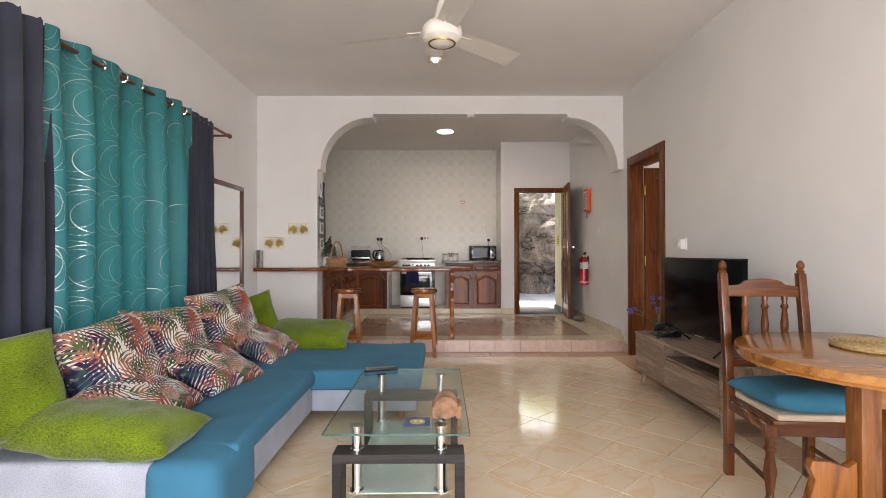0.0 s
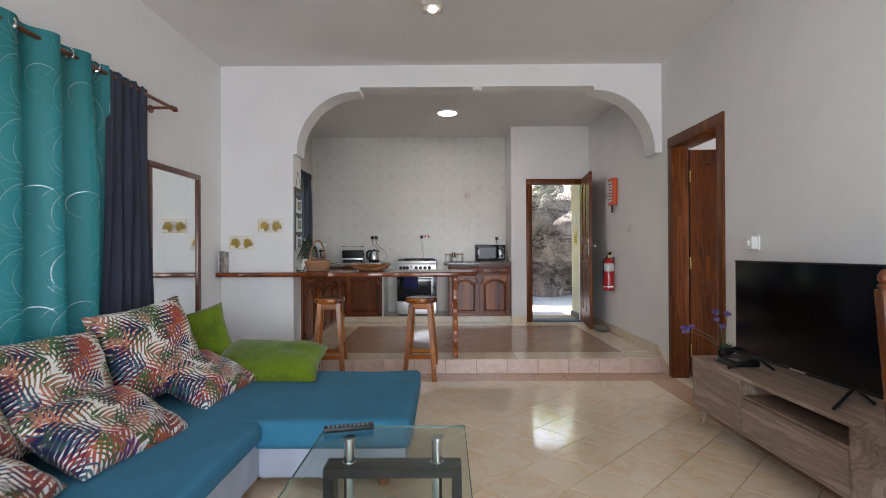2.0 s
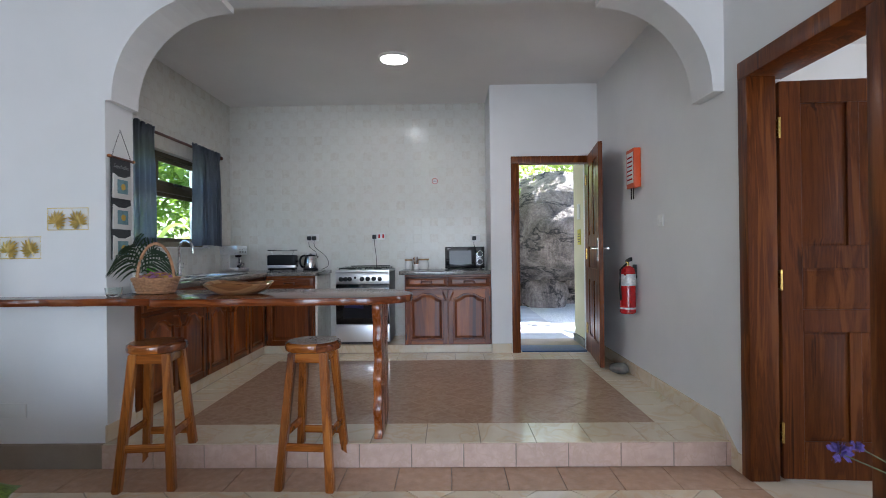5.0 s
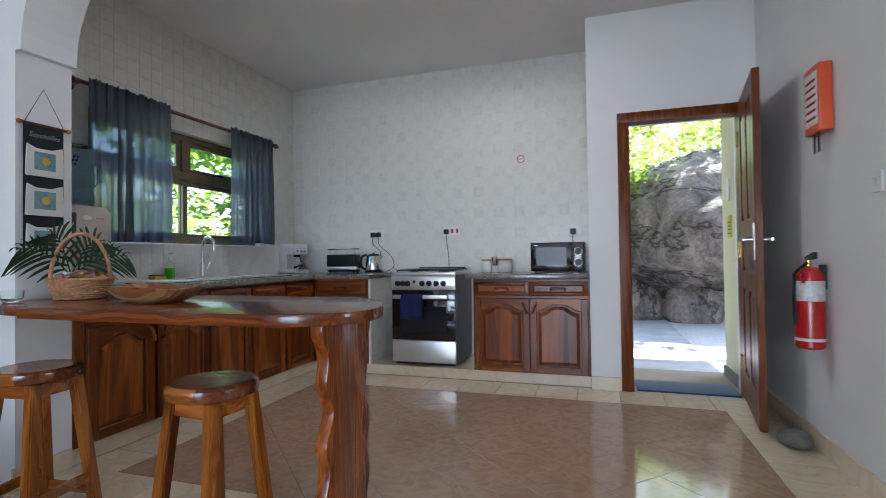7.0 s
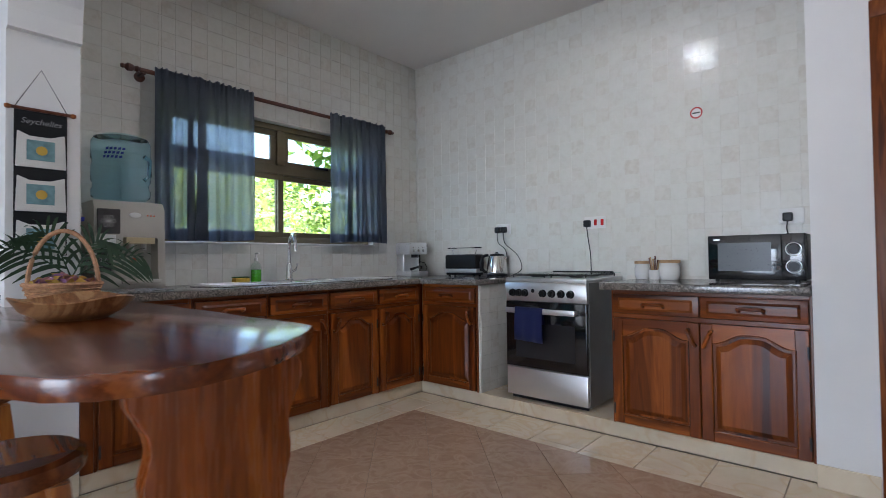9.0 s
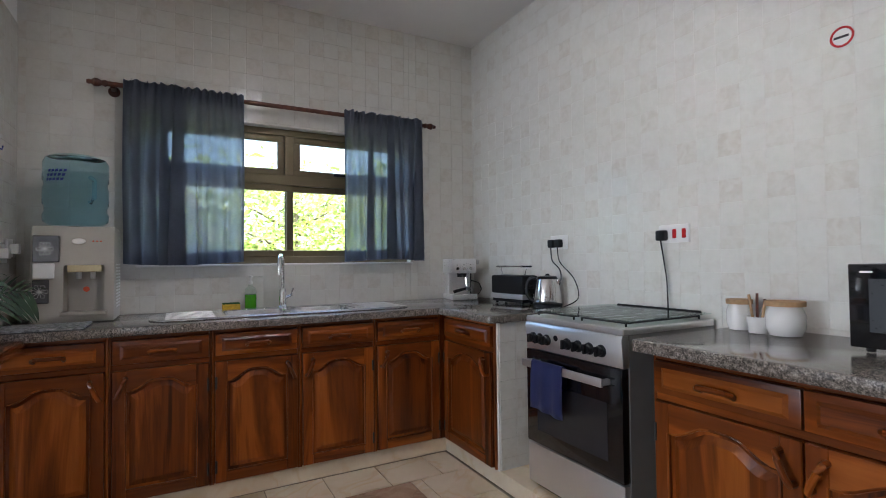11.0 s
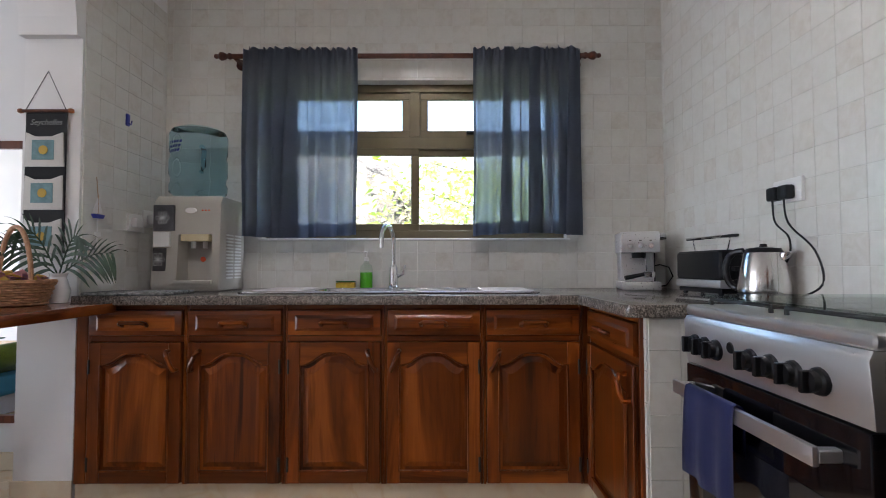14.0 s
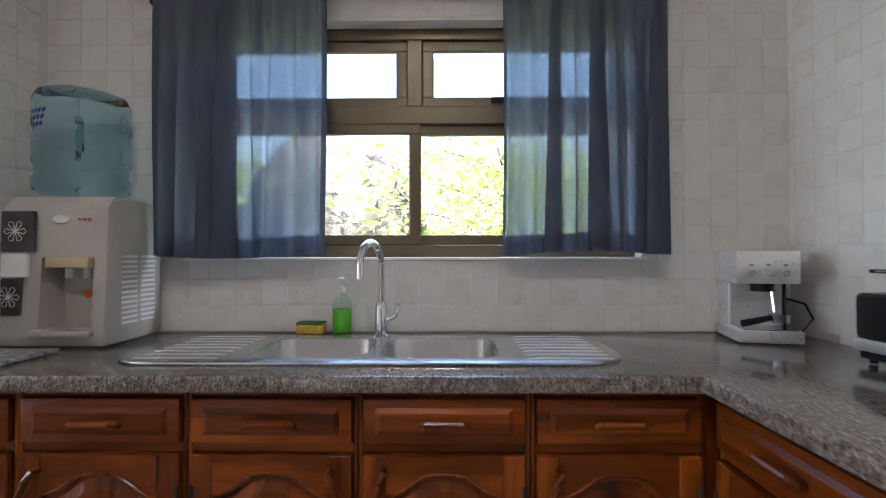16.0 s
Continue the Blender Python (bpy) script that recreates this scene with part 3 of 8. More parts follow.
# ---- kitchen units ----
def arch_line(x0, x1, z, rise, steps=12):
    """An arched edge from x0 to x1 with flat shoulders."""
    w = x1 - x0
    pts = []
    for i in range(steps + 1):
        u = i / steps
        s = min(1.0, max(0.0, (min(u, 1 - u) - 0.06) / 0.34))
        pts.append((x0 + u * w, z + rise * (s * s * (3 - 2 * s))))
    return pts


def base_cabinet(width, right, label, doors=1):
    """Wooden base cabinet, front at y = 0 facing -y, bottom at z = 0."""
    H, D = 0.761, 0.52
    root = thing("base_cabinet", (0, 0, 0), label, "cabinet", "fitted kitchen cabinets")
    body = box(0, width, 0.02, D, 0, 0.62)
    box(0, width, 0.02, 0.06, 0.62, H, bm=body)
    part("body", body, M_REDWOOD, root)
    st = 0.011
    part("stile", box(0, st, 0, 0.0195, 0, H, 0.002), M_REDWOOD, root)
    part("stile", box(width - st, width, 0, 0.0195, 0, H, 0.002), M_REDWOOD, root)
    part("rail", box(st, width - st, 0.001, 0.0195, H - 0.018, H, 0.002), M_REDWOOD_X, root)
    part("rail", box(st, width - st, 0.001, 0.0195, 0.605, 0.629, 0.002), M_REDWOOD_X, root)
    n = doors
    dw = (width - 2 * st) / n
    for k in range(n):
        a, b = st + k * dw + 0.003, st + (k + 1) * dw - 0.003
        # drawer
        dr = box(a, b, -0.016, 0.004, 0.632, H - 0.022, 0.004, 2)
        o = [(a + 0.03, 0.652), (b - 0.03, 0.652), (b - 0.03, H - 0.042), (a + 0.03, H - 0.042)]
        i = [(a + 0.042, 0.664), (b - 0.042, 0.664), (b - 0.042, H - 0.054), (a + 0.042, H - 0.054)]
        d = part("drawer", dr, M_REDWOOD_X, root)
        part("panel", prism(o, -0.0165, -0.023, "y", inset=i), M_REDWOOD_X, d, smooth=False)
        c = (a + b) / 2
        zz = 0.682
        part("handle", tube([(c - 0.052, -0.020, zz - 0.008), (c - 0.055, -0.040, zz + 0.002), (c - 0.046, -0.052, zz + 0.008), (c + 0.046, -0.052, zz + 0.008), (c + 0.055, -0.040, zz + 0.002), (c + 0.052, -0.020, zz - 0.008)], 0.0085), M_REDWOOD_X, d, "turned wooden handle")
        # door with an arched raised panel
        z0, z1, fr = 0.010, 0.603, 0.055
        dm = box(a, b, -0.006, 0.004, z0, z1)
        top = arch_line(a + fr, b - fr, z1 - 0.10, 0.05)
        g = 0.012
        o = [(a + fr + g, z0 + fr + g), (b - fr - g, z0 + fr + g)] + arch_line(a + fr + g, b - fr - g, z1 - 0.10 - g, 0.05)[::-1]
        g = 0.036
        i = [(a + fr + g, z0 + fr + g), (b - fr - g, z0 + fr + g)] + arch_line(a + fr + g, b - fr - g, z1 - 0.10 - g, 0.05)[::-1]
        door = part("door", dm, M_REDWOOD, root, smooth=False)
        part("stile", box(a, a + fr, -0.019, -0.0062, z0, z1, 0.003), M_REDWOOD, door)
        part("stile", box(b - fr, b, -0.019, -0.0062, z0, z1, 0.003), M_REDWOOD, door)
        part("rail", box(a + fr, b - fr, -0.018, -0.0062, z0, z0 + fr, 0.003), M_REDWOOD_X, door)
        part("rail", prism(top + [(b - fr, z1), (a + fr, z1)], -0.018, -0.0062, "y"), M_REDWOOD_X, door, "arched top rail", smooth=False)
        part("panel", prism(o, -0.0062, -0.017, "y", inset=i), M_REDWOOD, door, smooth=False)
        bead = [(a + fr - 0.004, z0 + fr - 0.004)] + arch_line(a + fr - 0.004, b - fr + 0.004, z1 - 0.096, 0.05) + [(b - fr + 0.004, z0 + fr - 0.004), (a + fr - 0.004, z0 + fr - 0.004)]
        part("bead", tube([(p, -0.019, q) for p, q in bead], 0.004, 6), M_REDWOOD, door)
        r = right if n == 1 else k == 0
        hx = b - 0.03 if r else a + 0.03
        s = -1 if r else 1
        p, q = Vector((hx + s * 0.022, -0.02, z1 - 0.035)), Vector((hx - s * 0.012, -0.02, z1 - 0.115))
        off = Vector((0, -0.024, 0))
        part("handle", tube([p, p + off, p * 0.75 + q * 0.25 + off * 1.35, p * 0.25 + q * 0.75 + off * 1.35, q + off, q], 0.0095), M_REDWOOD, door, "slanted wooden handle")
        hxh = a + 0.004 if r else b - 0.004
        for z in (0.09, 0.50):
            part("hinge", rod((hxh, -0.019, z - 0.03), (hxh, -0.019, z + 0.03), 0.005), M_IRON, door, "small dark hinge")
    return root


ZB = 0.226
XF, YF = -1.42, 8.80
lab = "red-brown varnished base cabinet with arched panel door and drawer"
a = base_cabinet(0.424, True, lab)
b = base_cabinet(0.424, False, lab)
a.matrix_world = pose(XF, 6.646, ZB, 0, 0, 90)
b.matrix_world = pose(XF, 7.071, ZB, 0, 0, 90)
copy_thing(a, pose(XF, 7.496, ZB, 0, 0, 90))
copy_thing(b, pose(XF, 7.921, ZB, 0, 0, 90))
copy_thing(b, pose(XF, 8.346, ZB, 0, 0, 90))
c = base_cabinet(0.535, True, "red-brown corner base cabinet with arched door beside the cooker")
c.matrix_world = pose(-1.405, YF, ZB)
d = base_cabinet(0.938, True, "red-brown double base cabinet with two drawers and arched doors", 2)
d.matrix_world = pose(0.11, YF, ZB)
solid("filler_post", box(XF - 0.5, XF, 6.594, 6.645, ZB, ZB + 0.761, 0.003), M_REDWOOD, "dark red wooden end post of the cabinets", "post", (XF, 6.61, ZB))
solid("filler_post", box(XF - 0.02, XF, 8.771, 8.815, ZB, ZB + 0.761, 0.003), M_REDWOOD, "red wooden corner post between the cabinets", "post", (XF, 8.77, ZB))
structure("plinth", box(XK + 0.01, XF - 0.012, 6.594, 8.83, ZK, ZB, 0.003, bm=box(XF - 0.1, 1.048, YF + 0.012, YN - 0.008, ZK, ZB - 0.001, 0.003)), M_PALE, "pale tiled plinth below the kitchen units", "plinth")
# tiled partition beside the cooker
structure("partition", box(-0.8695, -0.853, 8.815, YN - 0.008, ZB, 0.9875), M_WGROUT, "tiled end panel beside the cooker", "partition")


def rounded(pts, r, n=5):
    """A polygon with each corner (x, y, rounded?) rounded."""
    out = []
    m = len(pts)
    for i, (x, y, k) in enumerate(pts):
        p = Vector((x, y))
        if not k:
            out.append((x, y))
            continue
        rr = r if k is True else k
        a = (Vector(pts[i - 1][:2]) - p).normalized()
        b = (Vector(pts[(i + 1) % m][:2]) - p).normalized()
        p0, p1 = p + a * rr, p + b * rr
        for j in range(n + 1):
            u = j / n
            q = p0 * (1 - u) ** 2 + p * 2 * u * (1 - u) + p1 * u * u
            out.append((q.x, q.y))
    return out


def cut(ob, cutters):
    """Cuts the shapes out of ob's mesh."""
    tools = []
    for bm in cutters:
        tool = link("cutter", bm, M_STEEL)
        tools.append(tool)
        m = ob.modifiers.new("cut", "BOOLEAN")
        m.operation, m.solver, m.object = "DIFFERENCE", "EXACT", tool
    bpy.context.view_layer.update()
    done = bpy.data.meshes.new_from_object(ob.evaluated_get(bpy.context.evaluated_depsgraph_get()))
    ob.modifiers.clear()
    ob.data = done
    for tool in tools:
        bpy.data.objects.remove(tool)


# worktops, with a hole for the sink
top = rounded([(XK + 0.004, 6.60, 0), (-1.372, 6.60, 0), (-1.372, 8.748, 0), (-0.832, 8.748, 0.04), (-0.832, YN - 0.008, 0), (XK + 0.004, YN - 0.008, 0)], 0.02)

wt = prism(top, 0.988, 1.03, "z", 0.008)
worktop = solid("worktop", wt, M_GRANITE, "speckled grey granite worktop along the window wall", "worktop", (XF, 8.0, 0.988))
cut(worktop, [box(-1.875, -1.515, 7.555, 8.305, 0.9, 1.1)])
top2 = rounded([(0.05, 8.748, 0.03), (1.046, 8.748, 0), (1.046, YN - 0.008, 0), (0.05, YN - 0.008, 0)], 0.03)
solid("worktop", prism(top2, 0.988, 1.03, "z", 0.008), M_GRANITE, "speckled grey granite worktop under the microwave", "worktop", (0.5, 9.0, 0.988))


M_BOWL = plain("satin_steel", (0.62, 0.62, 0.61), 0.22, 1.0, 0.1, 3, 0.03, 300)


def sink():
    """Double steel sink with two drainers, resting in the worktop."""
    root = thing("kitchen_sink", (-1.70, 7.9, 1.03), "brushed steel double-bowl sink with two drainers", "sink")
    x0, x1, y0, y1 = -1.92, -1.475, 7.215, 8.63
    rim = rounded([(x0, y0, True), (x1, y0, True), (x1, y1, True), (x0, y1, True)], 0.16, 8)
    bm = bmesh.new()
    bowls = [rounded([(-1.86, a, True), (-1.53, a, True), (-1.53, b, True), (-1.86, b, True)], 0.09, 6) for a, b in ((7.57, 7.915), (7.945, 8.29))]
    prism(rim, 1.0301, 1.0405, "z", 0.005, bm=bm)
    cut(part("rim", bm, M_BOWL, root), [prism([(-1.695 + (x + 1.695) * 0.99, c + (y - c) * 0.99) for x, y in bw], 1.0, 1.1, "z") for bw, c in zip(bowls, (7.7425, 8.1175))])
    for k, (bw, cy) in enumerate(zip(bowls, (7.7425, 8.1175))):
        bm = bmesh.new()
        rings = []
        for s, z in ((1.0, 1.0408), (0.98, 1.034), (0.95, 0.93), (0.85, 0.90), (0.2, 0.895)):
            rings.append([bm.verts.new((-1.695 + (x + 1.695) * s, cy + (y - cy) * s, z)) for x, y in bw])
        for a, b in zip(rings, rings[1:]):
            for i in range(len(a)):
                j = (i + 1) % len(a)
                bm.faces.new((a[i], a[j], b[j], b[i]))
        bm.faces.new(rings[-1])
        part("bowl", bm, M_BOWL, root)
    for base in (7.27, 8.335):
        for k in range(8):
            x = -1.87 + k * 0.05
            part("drainer_rib", tube([(x, base + 0.02, 1.0402), (x, base + 0.05, 1.0422), (x, base + 0.22, 1.0422), (x, base + 0.25, 1.0402)], 0.0025, 6), M_STEEL, root)
    return root


sink()
fx, fy = -1.865, 7.915
tap = thing("kitchen_tap", (fx, fy, 1.036), "chrome swan-neck mixer tap behind the sink", "tap")
part("base", lathe([(0, 0), (0.028, 0), (0.028, 0.012), (0.022, 0.018), (0.021, 0.11), (0.015, 0.125), (0, 0.125)], (fx, fy, 1.036)), M_CHROME, tap)
neck = [(fx, fy, 1.15), (fx, fy, 1.285)] + [(fx + 0.075 - 0.075 * math.cos(a), fy - 0.045 * (1 - math.cos(a)) / 2, 1.285 + 0.075 * math.sin(a)) for a in [math.pi * i / 12 for i in range(1, 13)]] + [(fx + 0.15, fy - 0.045, 1.245)]
part("spout", tube(neck, 0.012, 12), M_CHROME, tap)
part("lever", tube([(fx, fy + 0.02, 1.10), (fx + 0.005, fy + 0.05, 1.115), (fx + 0.01, fy + 0.06, 1.16)], 0.008, 8), M_CHROME, tap)

# soap and sponge
so = thing("soap_bottle", (-2.02, 7.748, 1.032), "clear pump bottle half full of green soap", "soap bottle")
part("bottle", lathe([(0, 0.0), (0.034, 0.001), (0.036, 0.01), (0.036, 0.10), (0.03, 0.125), (0.014, 0.14), (0.014, 0.15), (0, 0.15)], (-2.02, 7.748, 1.032)), M_PANE, so, "clear plastic bottle")
part("soap", lathe([(0, 0.003), (0.0335, 0.004), (0.0335, 0.088), (0, 0.088)], (-2.02, 7.748, 1.032)), plain("green_liquid", (0.10, 0.50, 0.02), 0.2, vary=0.1), so, "bright green liquid")
p = lathe([(0, 0.15), (0.012, 0.15), (0.012, 0.17), (0.005, 0.172), (0.005, 0.20), (0, 0.2)], (-2.02, 7.748, 1.032), 12)
box(-2.03, -1.98, 7.74, 7.756, 1.228, 1.238, 0.003, bm=p)
part("pump", p, M_WPLASTIC, so, "white pump")
sp = solid("sponge", box(-2.05, -1.985, 7.585, 7.685, 1.032, 1.065, 0.008, 2), M_YELLOW, "yellow dish sponge beside the soap bottle", "sponge", (-2.02, 7.635, 1.032))
part("scourer", box(-2.05, -1.985, 7.585, 7.685, 1.066, 1.073, 0.003), plain("green_scourer", (0.05, 0.14, 0.04), 0.95, vary=0.3, scale=90), sp, "green scouring pad")

# ---- water dispenser with its bottle ----
def dispenser():
    x0, x1, y0, y1, z0, z1 = -2.045, -1.73, 6.72, 7.06, 1.031, 1.51
    root = thing("water_dispenser", ((x0 + x1) / 2, (y0 + y1) / 2, z0), "cream countertop water dispenser with dark floral panels", "water dispenser")
    side = [(x0, z0), (x1 - 0.01, z0), (x1, z0 + 0.03), (x1 - 0.015, z0 + 0.25), (x1 - 0.02, z1 - 0.04), (x1 - 0.05, z1), (x0, z1)]
    body = part("body", prism([(a, b) for a, b in side], y0, y1, "y", 0.012), M_CREAM, root)
    cut(body, [box(x1 - 0.115, x1 + 0.05, y0 + 0.13, y1 - 0.04, z0 + 0.045, z0 + 0.285, 0.01, 2)])
    part("recess_back", box(x1 - 0.118, x1 - 0.112, y0 + 0.128, y1 - 0.038, z0 + 0.043, z0 + 0.287), M_CREAM, root)
    for yy in (y0 + 0.185, y1 - 0.095):
        part("tap", rod((x1 - 0.06, yy, z0 + 0.215), (x1 - 0.06, yy, z0 + 0.25), 0.012, seg=10), M_WPLASTIC, root)
    part("seal", lathe([(0, 0), (0.014, 0), (0.014, 0.001), (0, 0.001)], (x1 - 0.1115, y0 + 0.21, z0 + 0.16), 14, None, Matrix.Rotation(math.pi / 2, 3, "Y")), M_ORANGE, root, "orange sticker")
    part("drip_tray", box(x1 - 0.03, x1 + 0.02, y0 + 0.12, y1 - 0.03, z0 + 0.035, z0 + 0.055, 0.006, 2), M_CREAM, root)
    part("tap_block", box(x1 - 0.09, x1 - 0.008, y0 + 0.145, y1 - 0.055, z0 + 0.25, z0 + 0.284, 0.004, 2), plain("yellowed_plastic", (0.62, 0.52, 0.30), 0.4), root)
    for k, (a, b) in enumerate(((0.30, 0.43), (0.22, 0.295), (0.10, 0.215))):
        m = M_WPLASTIC if k == 1 else plain("dark_floral_panel", (0.06, 0.055, 0.055), 0.3, vary=0.5, scale=14)
        pn = part("front_panel", box(x1 - 0.016, x1 + 0.002, y0 + 0.012, y0 + 0.115 - 0.02 * k, z0 + a, z0 + b, 0.003), m, root, "white notice" if k == 1 else "dark floral panel")
        if k != 1:
            cy, cz = y0 + 0.06 - 0.01 * k, z0 + (a + b) / 2
            for j in range(6):
                t = j * math.pi / 3
                part("petal", tube([(x1 + 0.003, cy, cz), (x1 + 0.003, cy + 0.03 * math.cos(t + 0.3), cz + 0.03 * math.sin(t + 0.3)), (x1 + 0.003, cy + 0.035 * math.cos(t), cz + 0.035 * math.sin(t)), (x1 + 0.003, cy + 0.03 * math.cos(t - 0.3), cz + 0.03 * math.sin(t - 0.3)), (x1 + 0.003, cy, cz)], 0.0012, 4), M_WPLASTIC, pn)
    part("badge", lathe([(0, 0), (0.03, 0), (0.026, 0.006), (0, 0.008)], (x1 - 0.02, y0 + 0.19, z1 - 0.075), 16, None, Matrix.Rotation(math.pi / 2, 3, "Y") @ Matrix.Diagonal((0.5, 1, 1))), M_WPLASTIC, root, "plain white badge")
    for k in range(3):
        part("lamp", rod((x1 - 0.03, y0 + 0.25 + 0.016 * k, z1 - 0.075), (x1 - 0.014, y0 + 0.25 + 0.016 * k, z1 - 0.075), 0.004, seg=8), M_ORANGE, root, "small orange indicator")
    for k in range(14):
        for j in range(2):
            part("vent_slot", box(x0 + 0.05 + j * 0.1, x0 + 0.13 + j * 0.1, y1 - 0.001, y1 + 0.003, z0 + 0.06 + k * 0.017, z0 + 0.068 + k * 0.017), M_WPLASTIC, root)
    bt = thing("water_bottle", (-1.88, 6.88, 1.50), "translucent blue refill water bottle upturned on the dispenser", "water bottle")
    c = (-1.88, 6.88, 1.455)
    prof = [(r * 1.0, z) for r, z in [(0.0, 0.035), (0.045, 0.035), (0.045, 0.06), (0.115, 0.065), (0.14, 0.085), (0.142, 0.12), (0.134, 0.135), (0.134, 0.16), (0.142, 0.175), (0.142, 0.255), (0.136, 0.265), (0.136, 0.285), (0.142, 0.295), (0.142, 0.385), (0.13, 0.41), (0.10, 0.425), (0, 0.43)]]
    part("bottle", lathe(prof, c, 36), M_BOTTLE, bt)
    part("grip", tube([(-1.755, 6.955, 1.63), (-1.738, 6.975, 1.65), (-1.738, 6.975, 1.74), (-1.755, 6.955, 1.76)], 0.012), M_BOTTLE, bt, "moulded blue grip")
    bm = bmesh.new()
    for k in range(5):
        for j in range(3):
            t0 = radians(-52 + 8 * k + 3 * j)
            q = [bm.verts.new((-1.88 + 0.1375 * math.cos(t0 + d), 6.88 + 0.1375 * math.sin(t0 + d), 1.735 + 0.022 * j + e)) for d, e in ((0, 0), (0.1, 0.003), (0.11, 0.016), (0.01, 0.013))]
            bm.faces.new(q)
    part("print", bm, M_BLUE, bt, "faded blue print")


dispenser()
solid("dish_cloth", box(-1.66, -1.40, 6.62, 6.98, 1.031, 1.042, 0.004, 2), plain("grey_check_cloth", (0.33, 0.33, 0.33), 0.95, vary=0.75, scale=60, bump=0.5), "grey and white checked cloth lying on the worktop", "cloth", (-1.53, 6.8, 1.031))

# ---- small appliances ----
def coffee_machine():
    """Front towards +x, turned a little towards the room."""
    root = thing("coffee_machine", (0, 0, 0), "brushed steel espresso machine with three buttons on the worktop", "coffee machine")
    part("base", box(-0.13, 0.13, -0.095, 0.095, 0.0, 0.042, 0.005, 2), M_SATIN, root)
    part("drip_grid", box(0.02, 0.125, -0.08, 0.08, 0.042, 0.046, 0.001), M_CHROME, root)
    part("body", box(-0.12, 0.0, -0.085, 0.085, 0.042, 0.2, 0.004), M_SATIN, root)
    part("side_plate", box(-0.115, 0.012, 0.0855, 0.090, 0.042, 0.2, 0.002), M_BLACK, root, "dark side plate")
    head = part("head", box(-0.13, 0.11, -0.095, 0.095, 0.2, 0.312, 0.008, 2), M_SATIN, root)
    for k in range(3):
        part("button", rod((0.109, -0.05 + 0.05 * k, 0.236), (0.117, -0.05 + 0.05 * k, 0.236), 0.012, seg=14), M_CHROME, head)
        part("mark", box(0.1095, 0.1105, -0.056 + 0.05 * k, -0.044 + 0.05 * k, 0.262, 0.266), M_BLACK, head)
    part("steam_knob", rod((0.05, 0.095, 0.285), (0.05, 0.135, 0.285), 0.021, 0.018), M_CHROME, root)
    part("group_head", lathe([(0, 0), (0.034, 0), (0.036, 0.03), (0, 0.03)], (0.055, 0.0, 0.171)), M_BLACK, root)
    part("spout", rod((0.05, 0.03, 0.2), (0.06, 0.035, 0.10), 0.006, 0.005, 8), M_CHROME, root)
    part("filter_cup", lathe([(0, 0), (0.03, 0.0), (0.034, 0.03), (0, 0.03)], (0.07, 0.045, 0.065)), M_CHROME, root)
    part("filter_handle", rod((0.08, 0.02, 0.082), (0.10, -0.075, 0.062), 0.010, 0.013, 10), M_BLACK, root, "black filter handle")
    part("cable", tube([(-0.12, 0.08, 0.12), (-0.08, 0.13, 0.135), (-0.03, 0.165, 0.12), (-0.01, 0.18, 0.07), (-0.02, 0.15, 0.02), (-0.06, 0.11, 0.008)], 0.004), M_BLACK, root)
    return root


coffee_machine().matrix_world = pose(-1.93, 9.212, 1.031, 0, 0, -12) @ Matrix.Diagonal((1, 1, 0.96, 1))


def toaster():
    root = thing("toaster", (0, 0, 0), "black and steel long-slot toaster with a bun rack", "toaster")
    part("body", box(-0.165, 0.165, -0.065, 0.065, 0.06, 0.185, 0.02, 3), M_BLACK, root)
    part("band", box(-0.166, 0.166, -0.067, 0.067, 0.03, 0.064, 0.008, 2), M_STEEL, root, "brushed steel band")
    part("base", box(-0.155, 0.155, -0.058, 0.058, 0.01, 0.032, 0.004), M_BLACK, root)
    for sx in (-0.13, 0.13):
        for sy in (-0.04, 0.04):
            part("foot", rod((sx, sy, 0), (sx, sy, 0.012), 0.01, seg=10), M_BLACK, root)
        part("rack_leg", tube([(sx * 0.85, 0, 0.18), (sx * 1.0, 0, 0.225), (sx * 1.0, 0, 0.24)], 0.003), M_CHROME, root)
        part("rack_grip", box(sx - 0.045, sx + 0.045, -0.01, 0.01, 0.236, 0.247, 0.004, 2), M_BLACK, root)
    part("rack", tube([(-0.13, -0.03, 0.242), (0.13, -0.03, 0.242)], 0.003, bm=tube([(-0.13, 0.03, 0.242), (0.13, 0.03, 0.242)], 0.003)), M_CHROME, root)
    part("lever", box(0.164, 0.185, -0.02, 0.02, 0.10, 0.118, 0.004, 2), M_BLACK, root)
    part("dial", rod((0.166, 0, 0.055), (0.18, 0, 0.055), 0.014), M_BLACK, root)
    part("slot", box(-0.13, 0.13, -0.02, 0.02, 0.1835, 0.1858), M_IRON, root)
    return root


toaster().matrix_world = pose(-1.395, 9.318, 1.031, 0, 0, 3)


M_KETTLE = plain("polished_kettle_steel", (0.72, 0.71, 0.69), 0.17, 1.0, 0.05, 3, 0.02, 200)


